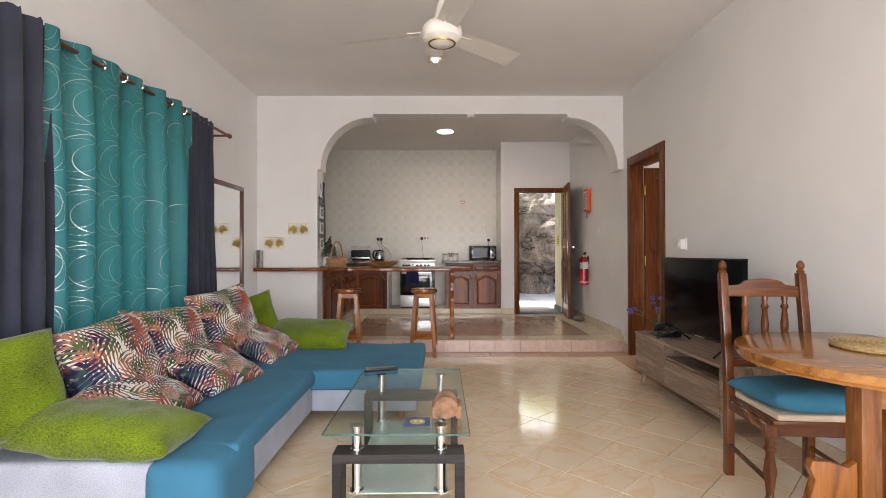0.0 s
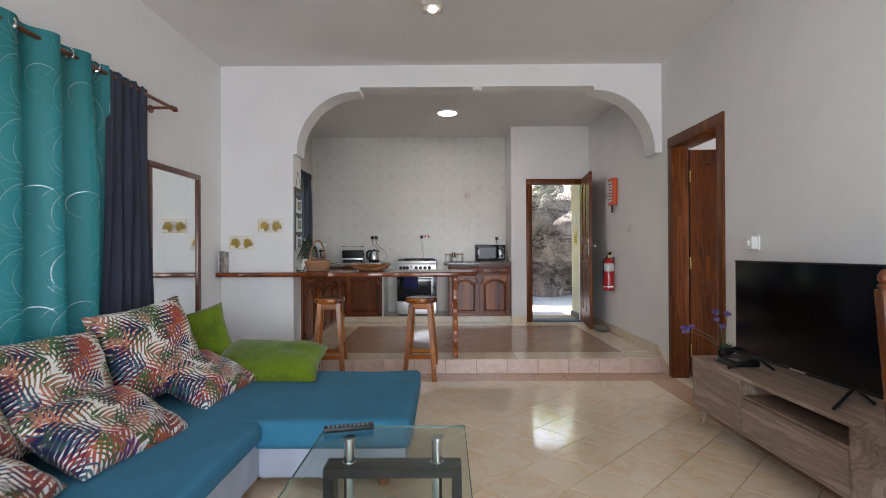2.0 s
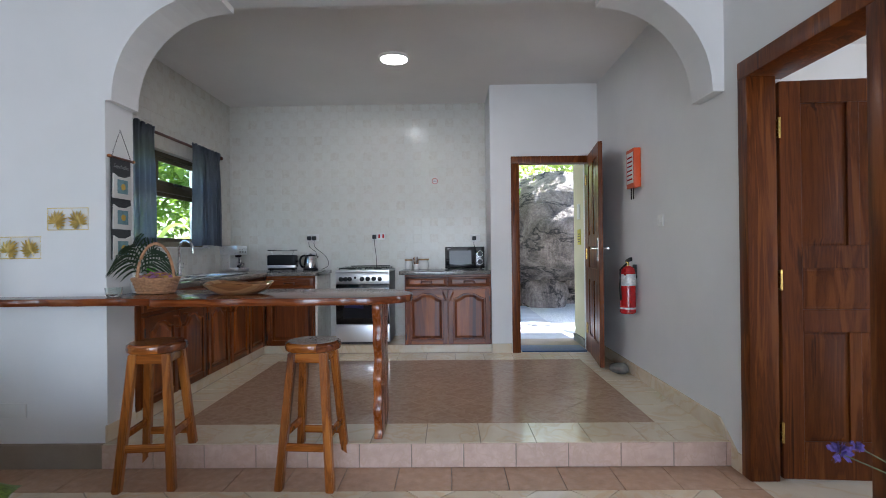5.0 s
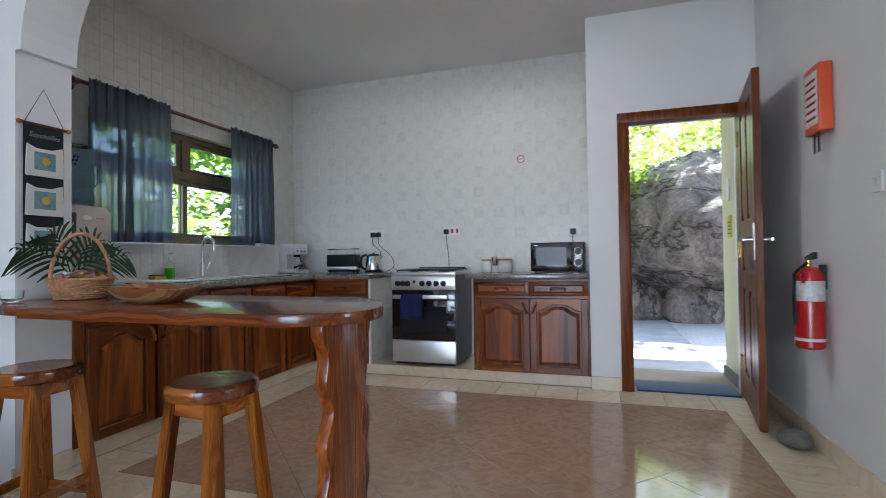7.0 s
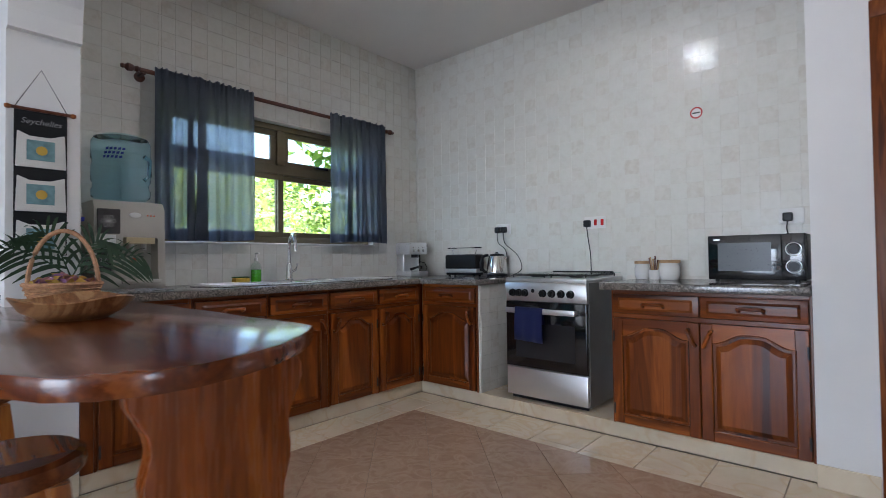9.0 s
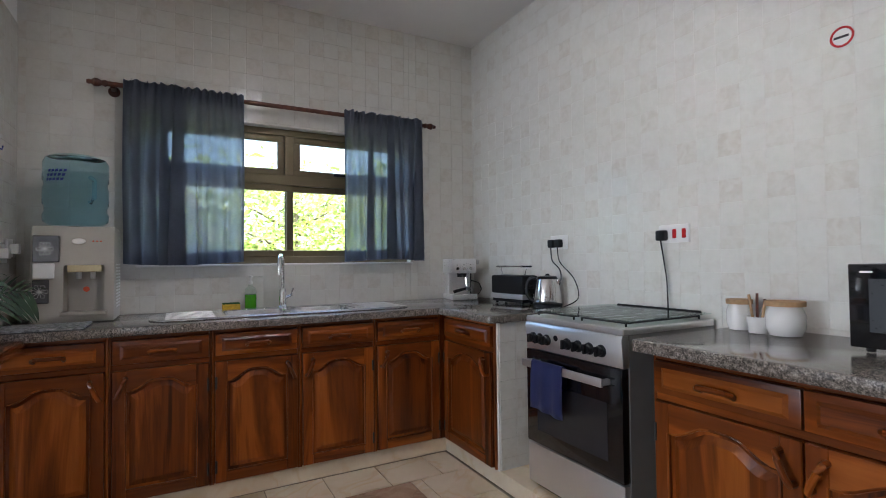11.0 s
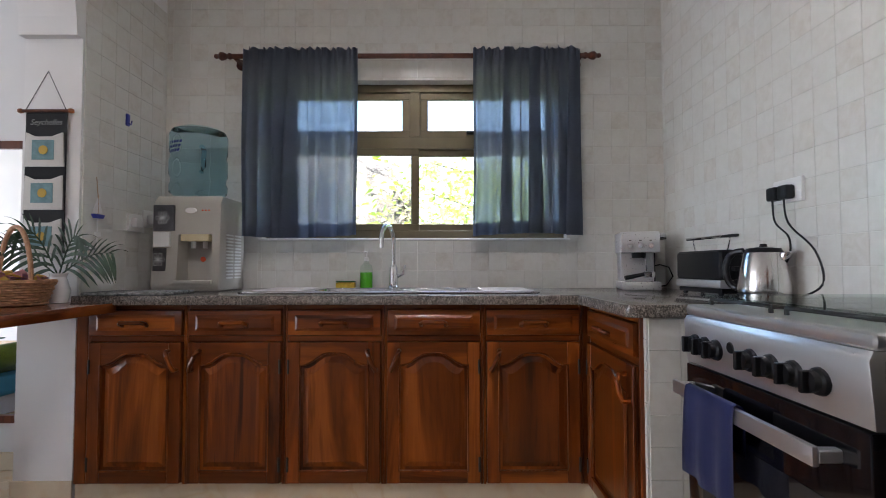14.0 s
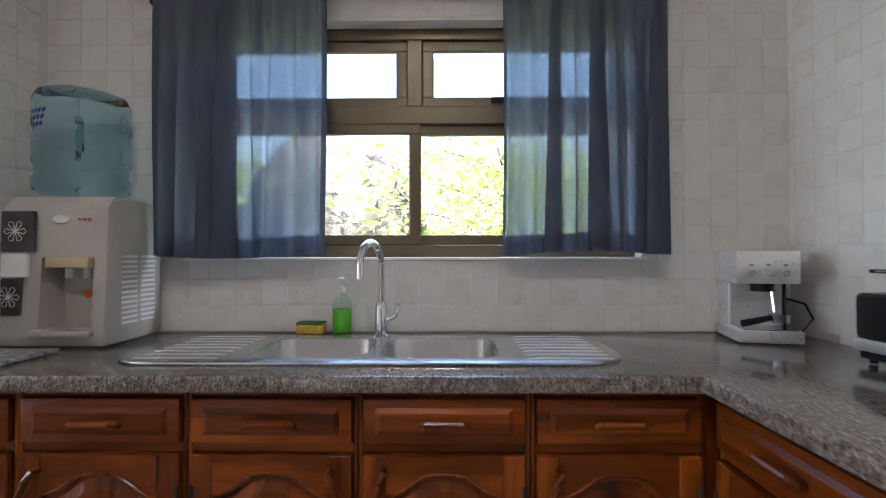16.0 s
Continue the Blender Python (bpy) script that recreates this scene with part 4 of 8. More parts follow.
def kettle():
    root = thing("electric_kettle", (0, 0, 0), "polished steel electric kettle with a black handle", "kettle")
    part("base", lathe([(0, 0), (0.08, 0), (0.08, 0.018), (0.07, 0.024), (0, 0.024)]), M_BLACK, root)
    part("body", lathe([(0, 0.025), (0.078, 0.025), (0.08, 0.04), (0.072, 0.11), (0.062, 0.165), (0.06, 0.172), (0, 0.172)], seg=36), M_KETTLE, root)
    part("lid", lathe([(0, 0.171), (0.058, 0.171), (0.05, 0.188), (0.012, 0.194), (0.01, 0.205), (0, 0.206)]), M_BLACK, root)
    part("spout", prism([(0.05, 0.12), (0.085, 0.168), (0.09, 0.176), (0.05, 0.172)], -0.02, 0.02, "y", 0.006), M_CHROME, root)
    part("grip", tube([(-0.062 - 0.058 * math.sin(a) ** 0.7, 0, 0.108 + 0.072 * math.cos(a)) for a in [math.pi * i / 18 for i in range(19)]], 0.012, 10), M_BLACK, root)
    return root


kettle().matrix_world = pose(-1.06, 9.325, 1.031, 0, 0, 36) @ Matrix.Diagonal((1.08, 1.08, 0.97, 1))


def microwave():
    x0, x1, y0, y1, z = 0.55, 1.003, 9.12, 9.41, 1.031
    root = thing("microwave_oven", (0.776, 9.265, z), "black glass-fronted microwave oven on the worktop", "microwave")
    part("body", box(x0, x1, y0 + 0.02, y1, z + 0.012, z + 0.258, 0.006, 2), M_BLACK, root)
    door = part("door", box(x0, x1 - 0.105, y0, y0 + 0.024, z + 0.012, z + 0.258, 0.004, 2), M_GLOSSBLACK, root, "glossy black door")
    part("window", box(x0 + 0.05, x1 - 0.15, y0 - 0.002, y0 + 0.002, z + 0.06, z + 0.215), plain("grey_mesh_window", (0.03, 0.034, 0.038), 0.3, vary=0.2), door)
    pan = part("control_panel", box(x1 - 0.104, x1, y0, y0 + 0.024, z + 0.012, z + 0.258, 0.004, 2), M_GLOSSBLACK, root)
    for zz in (0.085, 0.175):
        k = rod((x1 - 0.052, y0, z + zz), (x1 - 0.052, y0 - 0.018, z + zz), 0.027, 0.024, 24)
        part("knob", k, M_BLACK, pan)
        bm = bmesh.new()
        tube([(x1 - 0.052 + 0.034 * math.cos(a), y0 - 0.002, z + zz + 0.034 * math.sin(a)) for a in [math.pi * 2 * i / 24 for i in range(25)]], 0.0022, 6, bm)
        part("knob_ring", bm, M_STEEL, pan, "steel ring")
    for sx in (x0 + 0.04, x1 - 0.04):
        part("foot", rod((sx, 9.15, z), (sx, 9.15, z + 0.014), 0.012, seg=10), M_BLACK, root)
    part("plate", box(x0 + 0.03, x0 + 0.06, y0 - 0.003, y0, z + 0.232, z + 0.238), M_STEEL, door, "faint maker's bar")


microwave()


def jar(x, y, r, h, lid):
    root = thing("storage_jar", (x, y, 1.031), "white ceramic storage jar with a flat cork lid", "jar", "jars on the worktop")
    part("body", lathe([(0, 0), (r * 0.8, 0), (r, h * 0.25), (r, h * 0.7), (r * 0.8, h), (0, h)], (x, y, 1.031)), M_CERAMIC, root)
    if lid:
        part("lid", lathe([(0, h), (r * 1.02, h), (r * 1.02, h + 0.018), (0, h + 0.018)], (x, y, 1.031)), M_CORK, root, "flat cork lid")


jar(0.115, 9.30, 0.046, 0.10, True)
jar(0.292, 9.28, 0.062, 0.105, True)
cup = thing("cup", (0.205, 9.26, 1.031), "small white cup holding wooden stirrers", "cup")
part("body", lathe([(0, 0), (0.03, 0), (0.036, 0.06), (0.032, 0.06), (0.027, 0.006), (0, 0.006)], (0.205, 9.26, 1.031)), M_CERAMIC, cup)
for k in range(6):
    a = k * 1.05
    part("stirrer", tube([(0.205 + 0.01 * math.cos(a), 9.26 + 0.01 * math.sin(a), 1.04), (0.205 + 0.03 * math.cos(a), 9.26 + 0.03 * math.sin(a), 1.15 + 0.006 * k)], 0.005, 6), M_DARKWOOD if k % 2 else M_CORK, cup)


def cooker():
    x0, x1, y0, y1, z0, z1 = -0.652, -0.062, 8.848, 9.41, ZB + 0.02, 1.046
    root = thing("gas_cooker", ((x0 + x1) / 2, 9.1, ZB), "stainless steel gas cooker with black oven door and glass lid", "cooker")
    part("body", box(x0, x1, y0 + 0.03, y1, z0, z1 - 0.012), M_SIDE, root)
    for sx in (x0 + 0.05, x1 - 0.05):
        for sy in (y0 + 0.08, y1 - 0.05):
            part("foot", rod((sx, sy, ZB), (sx, sy, z0 + 0.01), 0.02, seg=10), M_BLACK, root)
    part("hob", box(x0 - 0.004, x1 + 0.004, y0 - 0.005, y1, z1 - 0.03, z1, 0.012, 3), M_STEEL, root)
    panel = [(y0 - 0.004, z1 - 0.03), (y0 - 0.012, z1 - 0.045), (y0 - 0.004, z1 - 0.155), (y0 + 0.03, z1 - 0.155), (y0 + 0.03, z1 - 0.03)]
    pan = part("control_panel", prism(panel, x0, x1, "x", 0.003), M_STEEL, root, "curved steel control panel")
    for k, u in enumerate((0.04, 0.088, 0.136, 0.27, 0.335, 0.40, 0.465)):
        px, pz = x0 + 0.02 + u, z1 - 0.10
        kn = lathe([(0, 0), (0.026, 0), (0.024, 0.008), (0.019, 0.012), (0.019, 0.024), (0, 0.026)], (px, y0 - 0.008, pz), 18, None, Matrix.Rotation(math.pi / 2, 3, "X"))
        box(px - 0.005, px + 0.005, y0 - 0.046, y0 - 0.02, pz - 0.02, pz + 0.02, 0.002, bm=kn)
        part("knob", kn, M_BLACK, pan, "black control knob")
    part("badge", lathe([(0, 0), (0.014, 0), (0.012, 0.003), (0, 0.003)], (x0 + 0.215, y0 - 0.009, z1 - 0.085), 14, None, Matrix.Rotation(math.pi / 2, 3, "X")), M_BLACK, pan, "small dark badge")
    door = part("oven_door", box(x0 + 0.003, x1 - 0.003, y0 - 0.008, y0 + 0.03, z0 + 0.205, z1 - 0.158, 0.005, 2), M_GLOSSBLACK, root, "glossy black oven door")
    part("oven_window", box(x0 + 0.08, x1 - 0.08, y0 - 0.0095, y0 - 0.006, z0 + 0.27, z1 - 0.30), plain("smoked_glass", (0.025, 0.025, 0.028), 0.04, bump=0.0), door)
    h = box(x0 + 0.03, x1 - 0.06, y0 - 0.06, y0 - 0.047, z1 - 0.232, z1 - 0.197, 0.005, 2)
    for sx in (x0 + 0.04, x1 - 0.07):
        box(sx - 0.01, sx + 0.01, y0 - 0.05, y0 - 0.006, z1 - 0.226, z1 - 0.203, 0.003, bm=h)
    part("door_handle", h, M_STEEL, door, "flat steel bar handle")
    part("bottom_panel", box(x0 + 0.003, x1 - 0.003, y0 - 0.004, y0 + 0.03, z0 + 0.012, z0 + 0.198, 0.005, 2), M_STEEL, root)
    part("toe_bar", box(x0 + 0.02, x1 - 0.02, y0 + 0.035, y0 + 0.05, ZB + 0.003, z0 + 0.02), M_BLACK, root)
    for cx in (x0 + 0.15, x1 - 0.15):
        for cy in (y0 + 0.17, y1 - 0.16):
            part("burner", lathe([(0, 0), (0.045, 0), (0.045, 0.008), (0.03, 0.008), (0.03, 0.011), (0, 0.011)], (cx, cy, z1)), M_IRON, root)
        sup = part("pan_support", rod((cx - 0.12, y0 + 0.05, z1 + 0.015), (cx + 0.12, y0 + 0.05, z1 + 0.015), 0.005, seg=6), M_IRON, root, "black iron pan support")
        for yy in (y0 + 0.30, y1 - 0.06):
            part("bar", rod((cx - 0.12, yy, z1 + 0.015), (cx + 0.12, yy, z1 + 0.015), 0.005, seg=6), M_IRON, sup)
        for xx in (cx - 0.12, cx - 0.04, cx + 0.04, cx + 0.12):
            part("bar", rod((xx, y0 + 0.05, z1 + 0.015), (xx, y1 - 0.06, z1 + 0.015), 0.005, seg=6), M_IRON, sup)
        for xx in (cx - 0.12, cx + 0.12):
            for yy in (y0 + 0.05, y1 - 0.06):
                part("foot", rod((xx, yy, z1), (xx, yy, z1 + 0.015), 0.005, seg=6), M_IRON, sup)
    lid = part("lid", box(x0 + 0.01, x1 - 0.005, y0 + 0.03, y1 - 0.01, z1 + 0.0215, z1 + 0.0265, 0.001), M_LIDGLASS, root, "closed clear glass lid")
    lid.visible_shadow = False
    part("lid_hinge", rod((x0 + 0.06, y1 - 0.005, z1 + 0.024), (x1 - 0.06, y1 - 0.005, z1 + 0.024), 0.008, seg=8), M_BLACK, root)
    # towel over the handle
    bm = bmesh.new()
    n = 14
    yo = y0 - 0.0535
    path = [(yo + 0.014, z1 - 0.30), (yo + 0.014, z1 - 0.20), (yo + 0.008, z1 - 0.192), (yo, z1 - 0.190), (yo - 0.010, z1 - 0.193), (yo - 0.013, z1 - 0.21), (yo - 0.016, z1 - 0.28), (yo - 0.018, z1 - 0.36), (yo - 0.016, z1 - 0.405)]
    rows = []
    for k, (yy, zz) in enumerate(path):
        rows.append([bm.verts.new((x0 + 0.11 + 0.205 * i / n, yy - (0.006 * math.sin(i * 1.1 + k * 0.2) * max(0, k - 4) / 4), zz - (0.012 * i / n if k > 4 else 0))) for i in range(n + 1)])
    for a, b in zip(rows, rows[1:]):
        for i in range(n):
            bm.faces.new((a[i], a[i + 1], b[i + 1], b[i]))
    bmesh.ops.solidify(bm, geom=bm.faces[:], thickness=0.004)
    solid("tea_towel", bm, M_NAVY, "dark blue towel hung over the oven handle", "towel", (x0 + 0.2, yo, z1 - 0.40), smooth=True)


cooker()


# sockets on the back wall with plugs and cables
def socket(x, z, w, plugs, cable_ends, red=0, name="wall_socket"):
    root = thing(name, (x, YN - 0.008, z), "white double wall socket with black plugs" if not red else "white cooker switch plate with red rockers", "socket")
    part("plate", box(x - w / 2, x + w / 2, YN - 0.018, YN - 0.006, z - 0.043, z + 0.043, 0.003, 2), M_WPLASTIC, root)
    for k, px in enumerate(plugs):
        pl = part("plug", box(px - 0.024, px + 0.024, YN - 0.055, YN - 0.018, z - 0.032, z + 0.018, 0.01, 3), M_BLACK, root, "black plug")
        e = cable_ends[k]
        pts = [(px, YN - 0.045, z - 0.03)] + e
        # smooth the cable
        q = []
        for i in range(len(pts) - 1):
            p0, p1 = Vector(pts[max(i - 1, 0)]), Vector(pts[i])
            p2, p3 = Vector(pts[i + 1]), Vector(pts[min(i + 2, len(pts) - 1)])
            for j in range(6):
                u = j / 6
                q.append(0.5 * (2 * p1 + (p2 - p0) * u + (2 * p0 - 5 * p1 + 4 * p2 - p3) * u * u + (3 * p1 - p0 - 3 * p2 + p3) * u ** 3))
        q.append(Vector(pts[-1]))
        part("cable", tube(q, 0.0035, 6), M_BLACK, pl)
    for k in range(red):
        part("rocker", box(x - 0.005 + 0.05 * k, x + 0.017 + 0.05 * k, YN - 0.022, YN - 0.016, z - 0.022, z + 0.022, 0.003), M_RED, root, "red rocker switch")


socket(-1.055, 1.42, 0.146, (-1.095, -1.035), ([(-1.09, YN - 0.04, 1.31), (-1.02, YN - 0.04, 1.25), (-1.00, YN - 0.06, 1.17), (-1.04, YN - 0.10, 1.10)], [(-1.02, YN - 0.04, 1.30), (-0.90, YN - 0.04, 1.20), (-0.86, YN - 0.05, 1.09), (-0.93, YN - 0.1, 1.036)]))
socket(-0.255, 1.43, 0.16, (-0.305,), ([(-0.30, YN - 0.03, 1.30), (-0.285, YN - 0.03, 1.18), (-0.28, YN - 0.035, 0.95)],), 2, "cooker_switch")
socket(0.915, 1.40, 0.12, (0.90,), ([(0.895, YN - 0.04, 1.33), (0.90, YN - 0.05, 1.27), (0.86, YN - 0.06, 1.20)],))

sk = thing("wall_socket", (-1.89, YAB + 0.014, 1.405), "white wall socket with a plug behind the water dispenser", "socket")
part("plate", box(-1.935, -1.845, YAB + 0.0145, YAB + 0.024, 1.36, 1.45, 0.003, 2), M_WPLASTIC, sk)
part("plug", box(-1.91, -1.868, YAB + 0.024, YAB + 0.062, 1.375, 1.425, 0.008, 2), M_WPLASTIC, sk, "white plug")

# no smoking sign
sg = thing("wall_sign", (0.433, YN - 0.008, 2.09), "small round red and white prohibition sign on the tiles", "sign")
part("disc", lathe([(0, 0), (0.037, 0), (0.037, 0.003), (0, 0.003)], (0.433, YN - 0.007, 2.09), 24, None, Matrix.Rotation(math.pi / 2, 3, "X")), M_WPLASTIC, sg)
part("ring", tube([(0.433 + 0.033 * math.cos(a), YN - 0.012, 2.09 + 0.033 * math.sin(a)) for a in [2 * math.pi * i / 24 for i in range(25)]], 0.004, 6), M_RED, sg, "red ring")
part("slash", box(-0.031, 0.031, -0.003, 0.003, -0.003, 0.003), M_RED, sg, "red slash").matrix_local = pose(0, -0.006, 0, 0, 40, 0)
part("mark", box(0.408, 0.453, YN - 0.0125, YN - 0.0105, 2.086, 2.094), M_BLACK, sg)


# ---- cloth ----
def curtain(name, x, y0, y1, z0, z1, folds, depth, material, label, drop=0.0, seed=1, flare=1.0, group="", gather=0.03):
    """Hanging cloth in the y-z plane, folded in x, with a UV of its true width."""
    rng = random.Random(seed)
    bm = bmesh.new()
    uv = bm.loops.layers.uv.new("cloth")
    nu, nv = folds * 10, 24
    ph = [rng.uniform(0.45, 1.5) for _ in range(folds + 2)]
    grid = []
    for j in range(nv + 1):
        v = j / nv
        row = []
        for i in range(nu + 1):
            u = i / nu
            s = u * folds
            k = int(s)
            amp = ph[k] * (1 - s + k) + ph[min(k + 1, folds + 1)] * (s - k)
            damp = 0.55 + 0.45 * min(1, v * 3)
            xx = x + depth * amp * damp * math.sin(2 * math.pi * s + 0.7 * math.sin(3 * v + seed) * 0.4) + 0.006 * math.sin(17 * u + 9 * v + seed)
            yy = (y0 + y1) / 2 + (y1 - y0) * (u - 0.5) * (1 + (flare - 1) * v) + 0.012 * math.sin(2.1 * s + seed) * v
            zz = z1 + (z0 - z1) * v + (gather * 0.25 * rng.uniform(-1, 1) if j == 0 and gather else 0) - drop * math.sin(math.pi * u) * v
            row.append(bm.verts.new((xx, yy, zz)))
        grid.append(row)
    for j in range(nv):
        for i in range(nu):
            f = bm.faces.new((grid[j][i], grid[j][i + 1], grid[j + 1][i + 1], grid[j + 1][i]))
            for lp, (a, b) in zip(f.loops, ((i, j), (i + 1, j), (i + 1, j + 1), (i, j + 1))):
                lp[uv].uv = (a / nu * (y1 - y0) * 1.45, (1 - b / nv) * (z1 - z0))
    at = (x, (y0 + y1) / 2, z0)
    return solid(name, bm, material, label, "curtain", at, group, smooth=True)


def kitchen_curtain(x, y0, y1, z0, z1, seed, flat_end):
    """Short gathered curtain: flat stretches between overlapping folds, with a doubled hem."""
    r = random.Random(seed)
    root = thing("kitchen_curtain", (x, (y0 + y1) / 2, z0), "slate blue sheer kitchen curtain gathered on a wooden rod", "curtain", "kitchen curtains")
    folds, w = 8, y1 - y0
    over = [r.choice((0.25, 0.6, 1.5, 1.9)) for _ in range(folds + 1)]
    deep = [r.uniform(0.5, 1.3) for _ in range(folds + 1)]
    wander = [r.uniform(-0.02, 0.02) for _ in range(folds + 1)]
    for k in (range(2) if flat_end == 0 else range(folds - 2, folds + 1)):
        over[k], deep[k] = 0.12, 0.22

    def point(u, v):
        q = u * folds
        k = min(int(q), folds - 1)
        p = q - k
        e = 0.5 - 0.5 * math.cos(2 * math.pi * p)
        a = over[k] * e
        fold = math.sin(2 * math.pi * p)
        grow = 0.35 + 0.65 * min(1.0, v * 2.5)
        yy = y0 + w * u + a * 0.041 * fold * (0.7 + 0.5 * v) + wander[k] * e * v + 0.008 * math.sin(5 * v + seed) * v * (0.5 - u)
        xx = x + 0.058 * deep[k] * grow * e * (0.6 + 0.4 * math.cos(2 * math.pi * p)) - 0.020 * fold * grow + 0.004 * math.sin(23 * u + 5 * v)
        top = max(0.0, 1 - v / 0.08)
        xx += top * 0.008 * math.sin(2 * math.pi * 22 * u) + 0.004 * math.sin(2 * math.pi * 22 * u + 3 * v) * max(0.0, 1 - v / 0.3)
        zz = z1 + (z0 - z1) * v + top * 0.006 * math.sin(2 * math.pi * 15 * u + seed) + 0.010 * math.sin(4 * u + seed) * v
        return xx, yy, zz

    def sheet(v0, v1, nv, lift, u0=0.0, u1=1.0, nu=150):
        bm = bmesh.new()
        rows = []
        for j in range(nv + 1):
            v = v0 + (v1 - v0) * j / nv
            rows.append([])
            for i in range(nu + 1):
                p = point(u0 + (u1 - u0) * i / nu, v)
                rows[-1].append(bm.verts.new((p[0] + lift, p[1], p[2])))
        for a, b in zip(rows, rows[1:]):
            for i in range(nu):
                bm.faces.new((a[i], a[i + 1], b[i + 1], b[i]))
        return bm

    part("cloth", sheet(0, 1, 26, 0.0), M_KCURTAIN, root, smooth=True)
    part("hem", sheet(0.935, 1, 3, 0.0025), M_KCURTAIN, root, "doubled hem", smooth=True)
    part("heading", sheet(0.0, 0.085, 4, 0.0025), M_KCURTAIN, root, "gathered heading", smooth=True)
    for a, b in ((0.0, 0.022), (0.978, 1.0)):
        part("side_hem", sheet(0, 0.93, 20, 0.003, a, b, 3), M_KCURTAIN, root, "stitched side hem", smooth=True)


kitchen_curtain(-1.957, 7.075, 7.705, 1.318, 2.352, 3, 1)
kitchen_curtain(-1.957, 8.34, 8.928, 1.322, 2.352, 12, 0)


def curtain_rod(name, x, y0, y1, z, r, material, label, wall_x, turned=True):
    root = thing(name, (x, (y0 + y1) / 2, z), label, "curtain rod")
    part("pole", rod((x, y0 + 0.1, z), (x, y1 - 0.1, z), r, seg=14), material, root)
    prof = [(0, 0), (r * 0.7, 0.0), (r, 0.01), (r * 0.8, 0.02), (r * 1.7, 0.035), (r * 1.5, 0.055), (r * 0.9, 0.07), (r * 1.4, 0.085), (r * 0.8, 0.10), (r, 0.105)]
    for y, s in ((y0, 1), (y1, -1)):
        part("finial", lathe(prof, (x, y, z), 14, None, Matrix.Rotation(-s * math.pi / 2, 3, "X")), material, root, "turned wooden finial" if turned else "scrolled finial")
    for y in (y0 + 0.12, y1 - 0.12):
        part("bracket", box(wall_x, x + 0.004, y - 0.012, y + 0.012, z - 0.022, z - 0.004, 0.003, bm=rod((wall_x, y, z - 0.02), (wall_x + 0.012, y, z - 0.02), 0.03)), material, root)
    return root


curtain_rod("curtain_rod", -1.985, 6.905, 9.05, 2.322, 0.014, M_DARKWOOD, "dark red turned wooden curtain rod above the kitchen window", XK)

# ---- bar counter ----
rng = random.Random(8)
front = [(-2.12 + 0.05 * i, 6.155 + 0.008 * math.sin(i * 0.9) + 0.006 * math.sin(i * 2.3)) for i in range(0, 22)]
front = [(x, y + (0.02 if x < -1.05 else 0.0)) for x, y in front]
front += [(-1.02 + 0.058 * i, 6.098 + 0.008 * math.sin(i * 0.8) + 0.006 * math.sin(i * 1.7)) for i in range(0, 21)]
tip = [(0.22, 6.135), (0.29, 6.165), (0.345, 6.22), (0.378, 6.29), (0.383, 6.37), (0.36, 6.46), (0.315, 6.56), (0.245, 6.655), (0.17, 6.73)]
back = [(0.1 - 0.1 * i, 6.785 + 0.006 * math.sin(i * 1.3)) for i in range(0, 15)]
outline = front + tip + back + [(-1.40, 6.78), (-1.424, 6.60), (-1.424, 6.345), (-2.12, 6.345)]
bar = thing("bar_counter", (0.17, 6.45, ZK), "varnished red-brown live-edge wooden breakfast bar on a wavy leg", "bar counter")
part("top", prism(outline, 0.957, 1.0, "z", 0.009), M_BAR, bar)
lz = [ZK + 0.002 + (0.955 - ZK) * i / 26 for i in range(27)]
wav = [0.018 * math.sin(i * 0.95) + 0.014 * math.sin(i * 0.43 + 1) for i in range(27)]
leg = [(6.335 + w + 0.02 * (1 - abs(i - 13) / 13), z) for i, (w, z) in enumerate(zip(wav, lz))] + [(6.66 - 0.8 * w + 0.01 * math.sin(i * 0.6), z) for i, (w, z) in list(enumerate(zip(wav, lz)))[::-1]]
part("leg", prism(leg, 0.145, 0.195, "x", 0.008), M_BAREDGE, bar, "wavy-edged wooden slab leg")


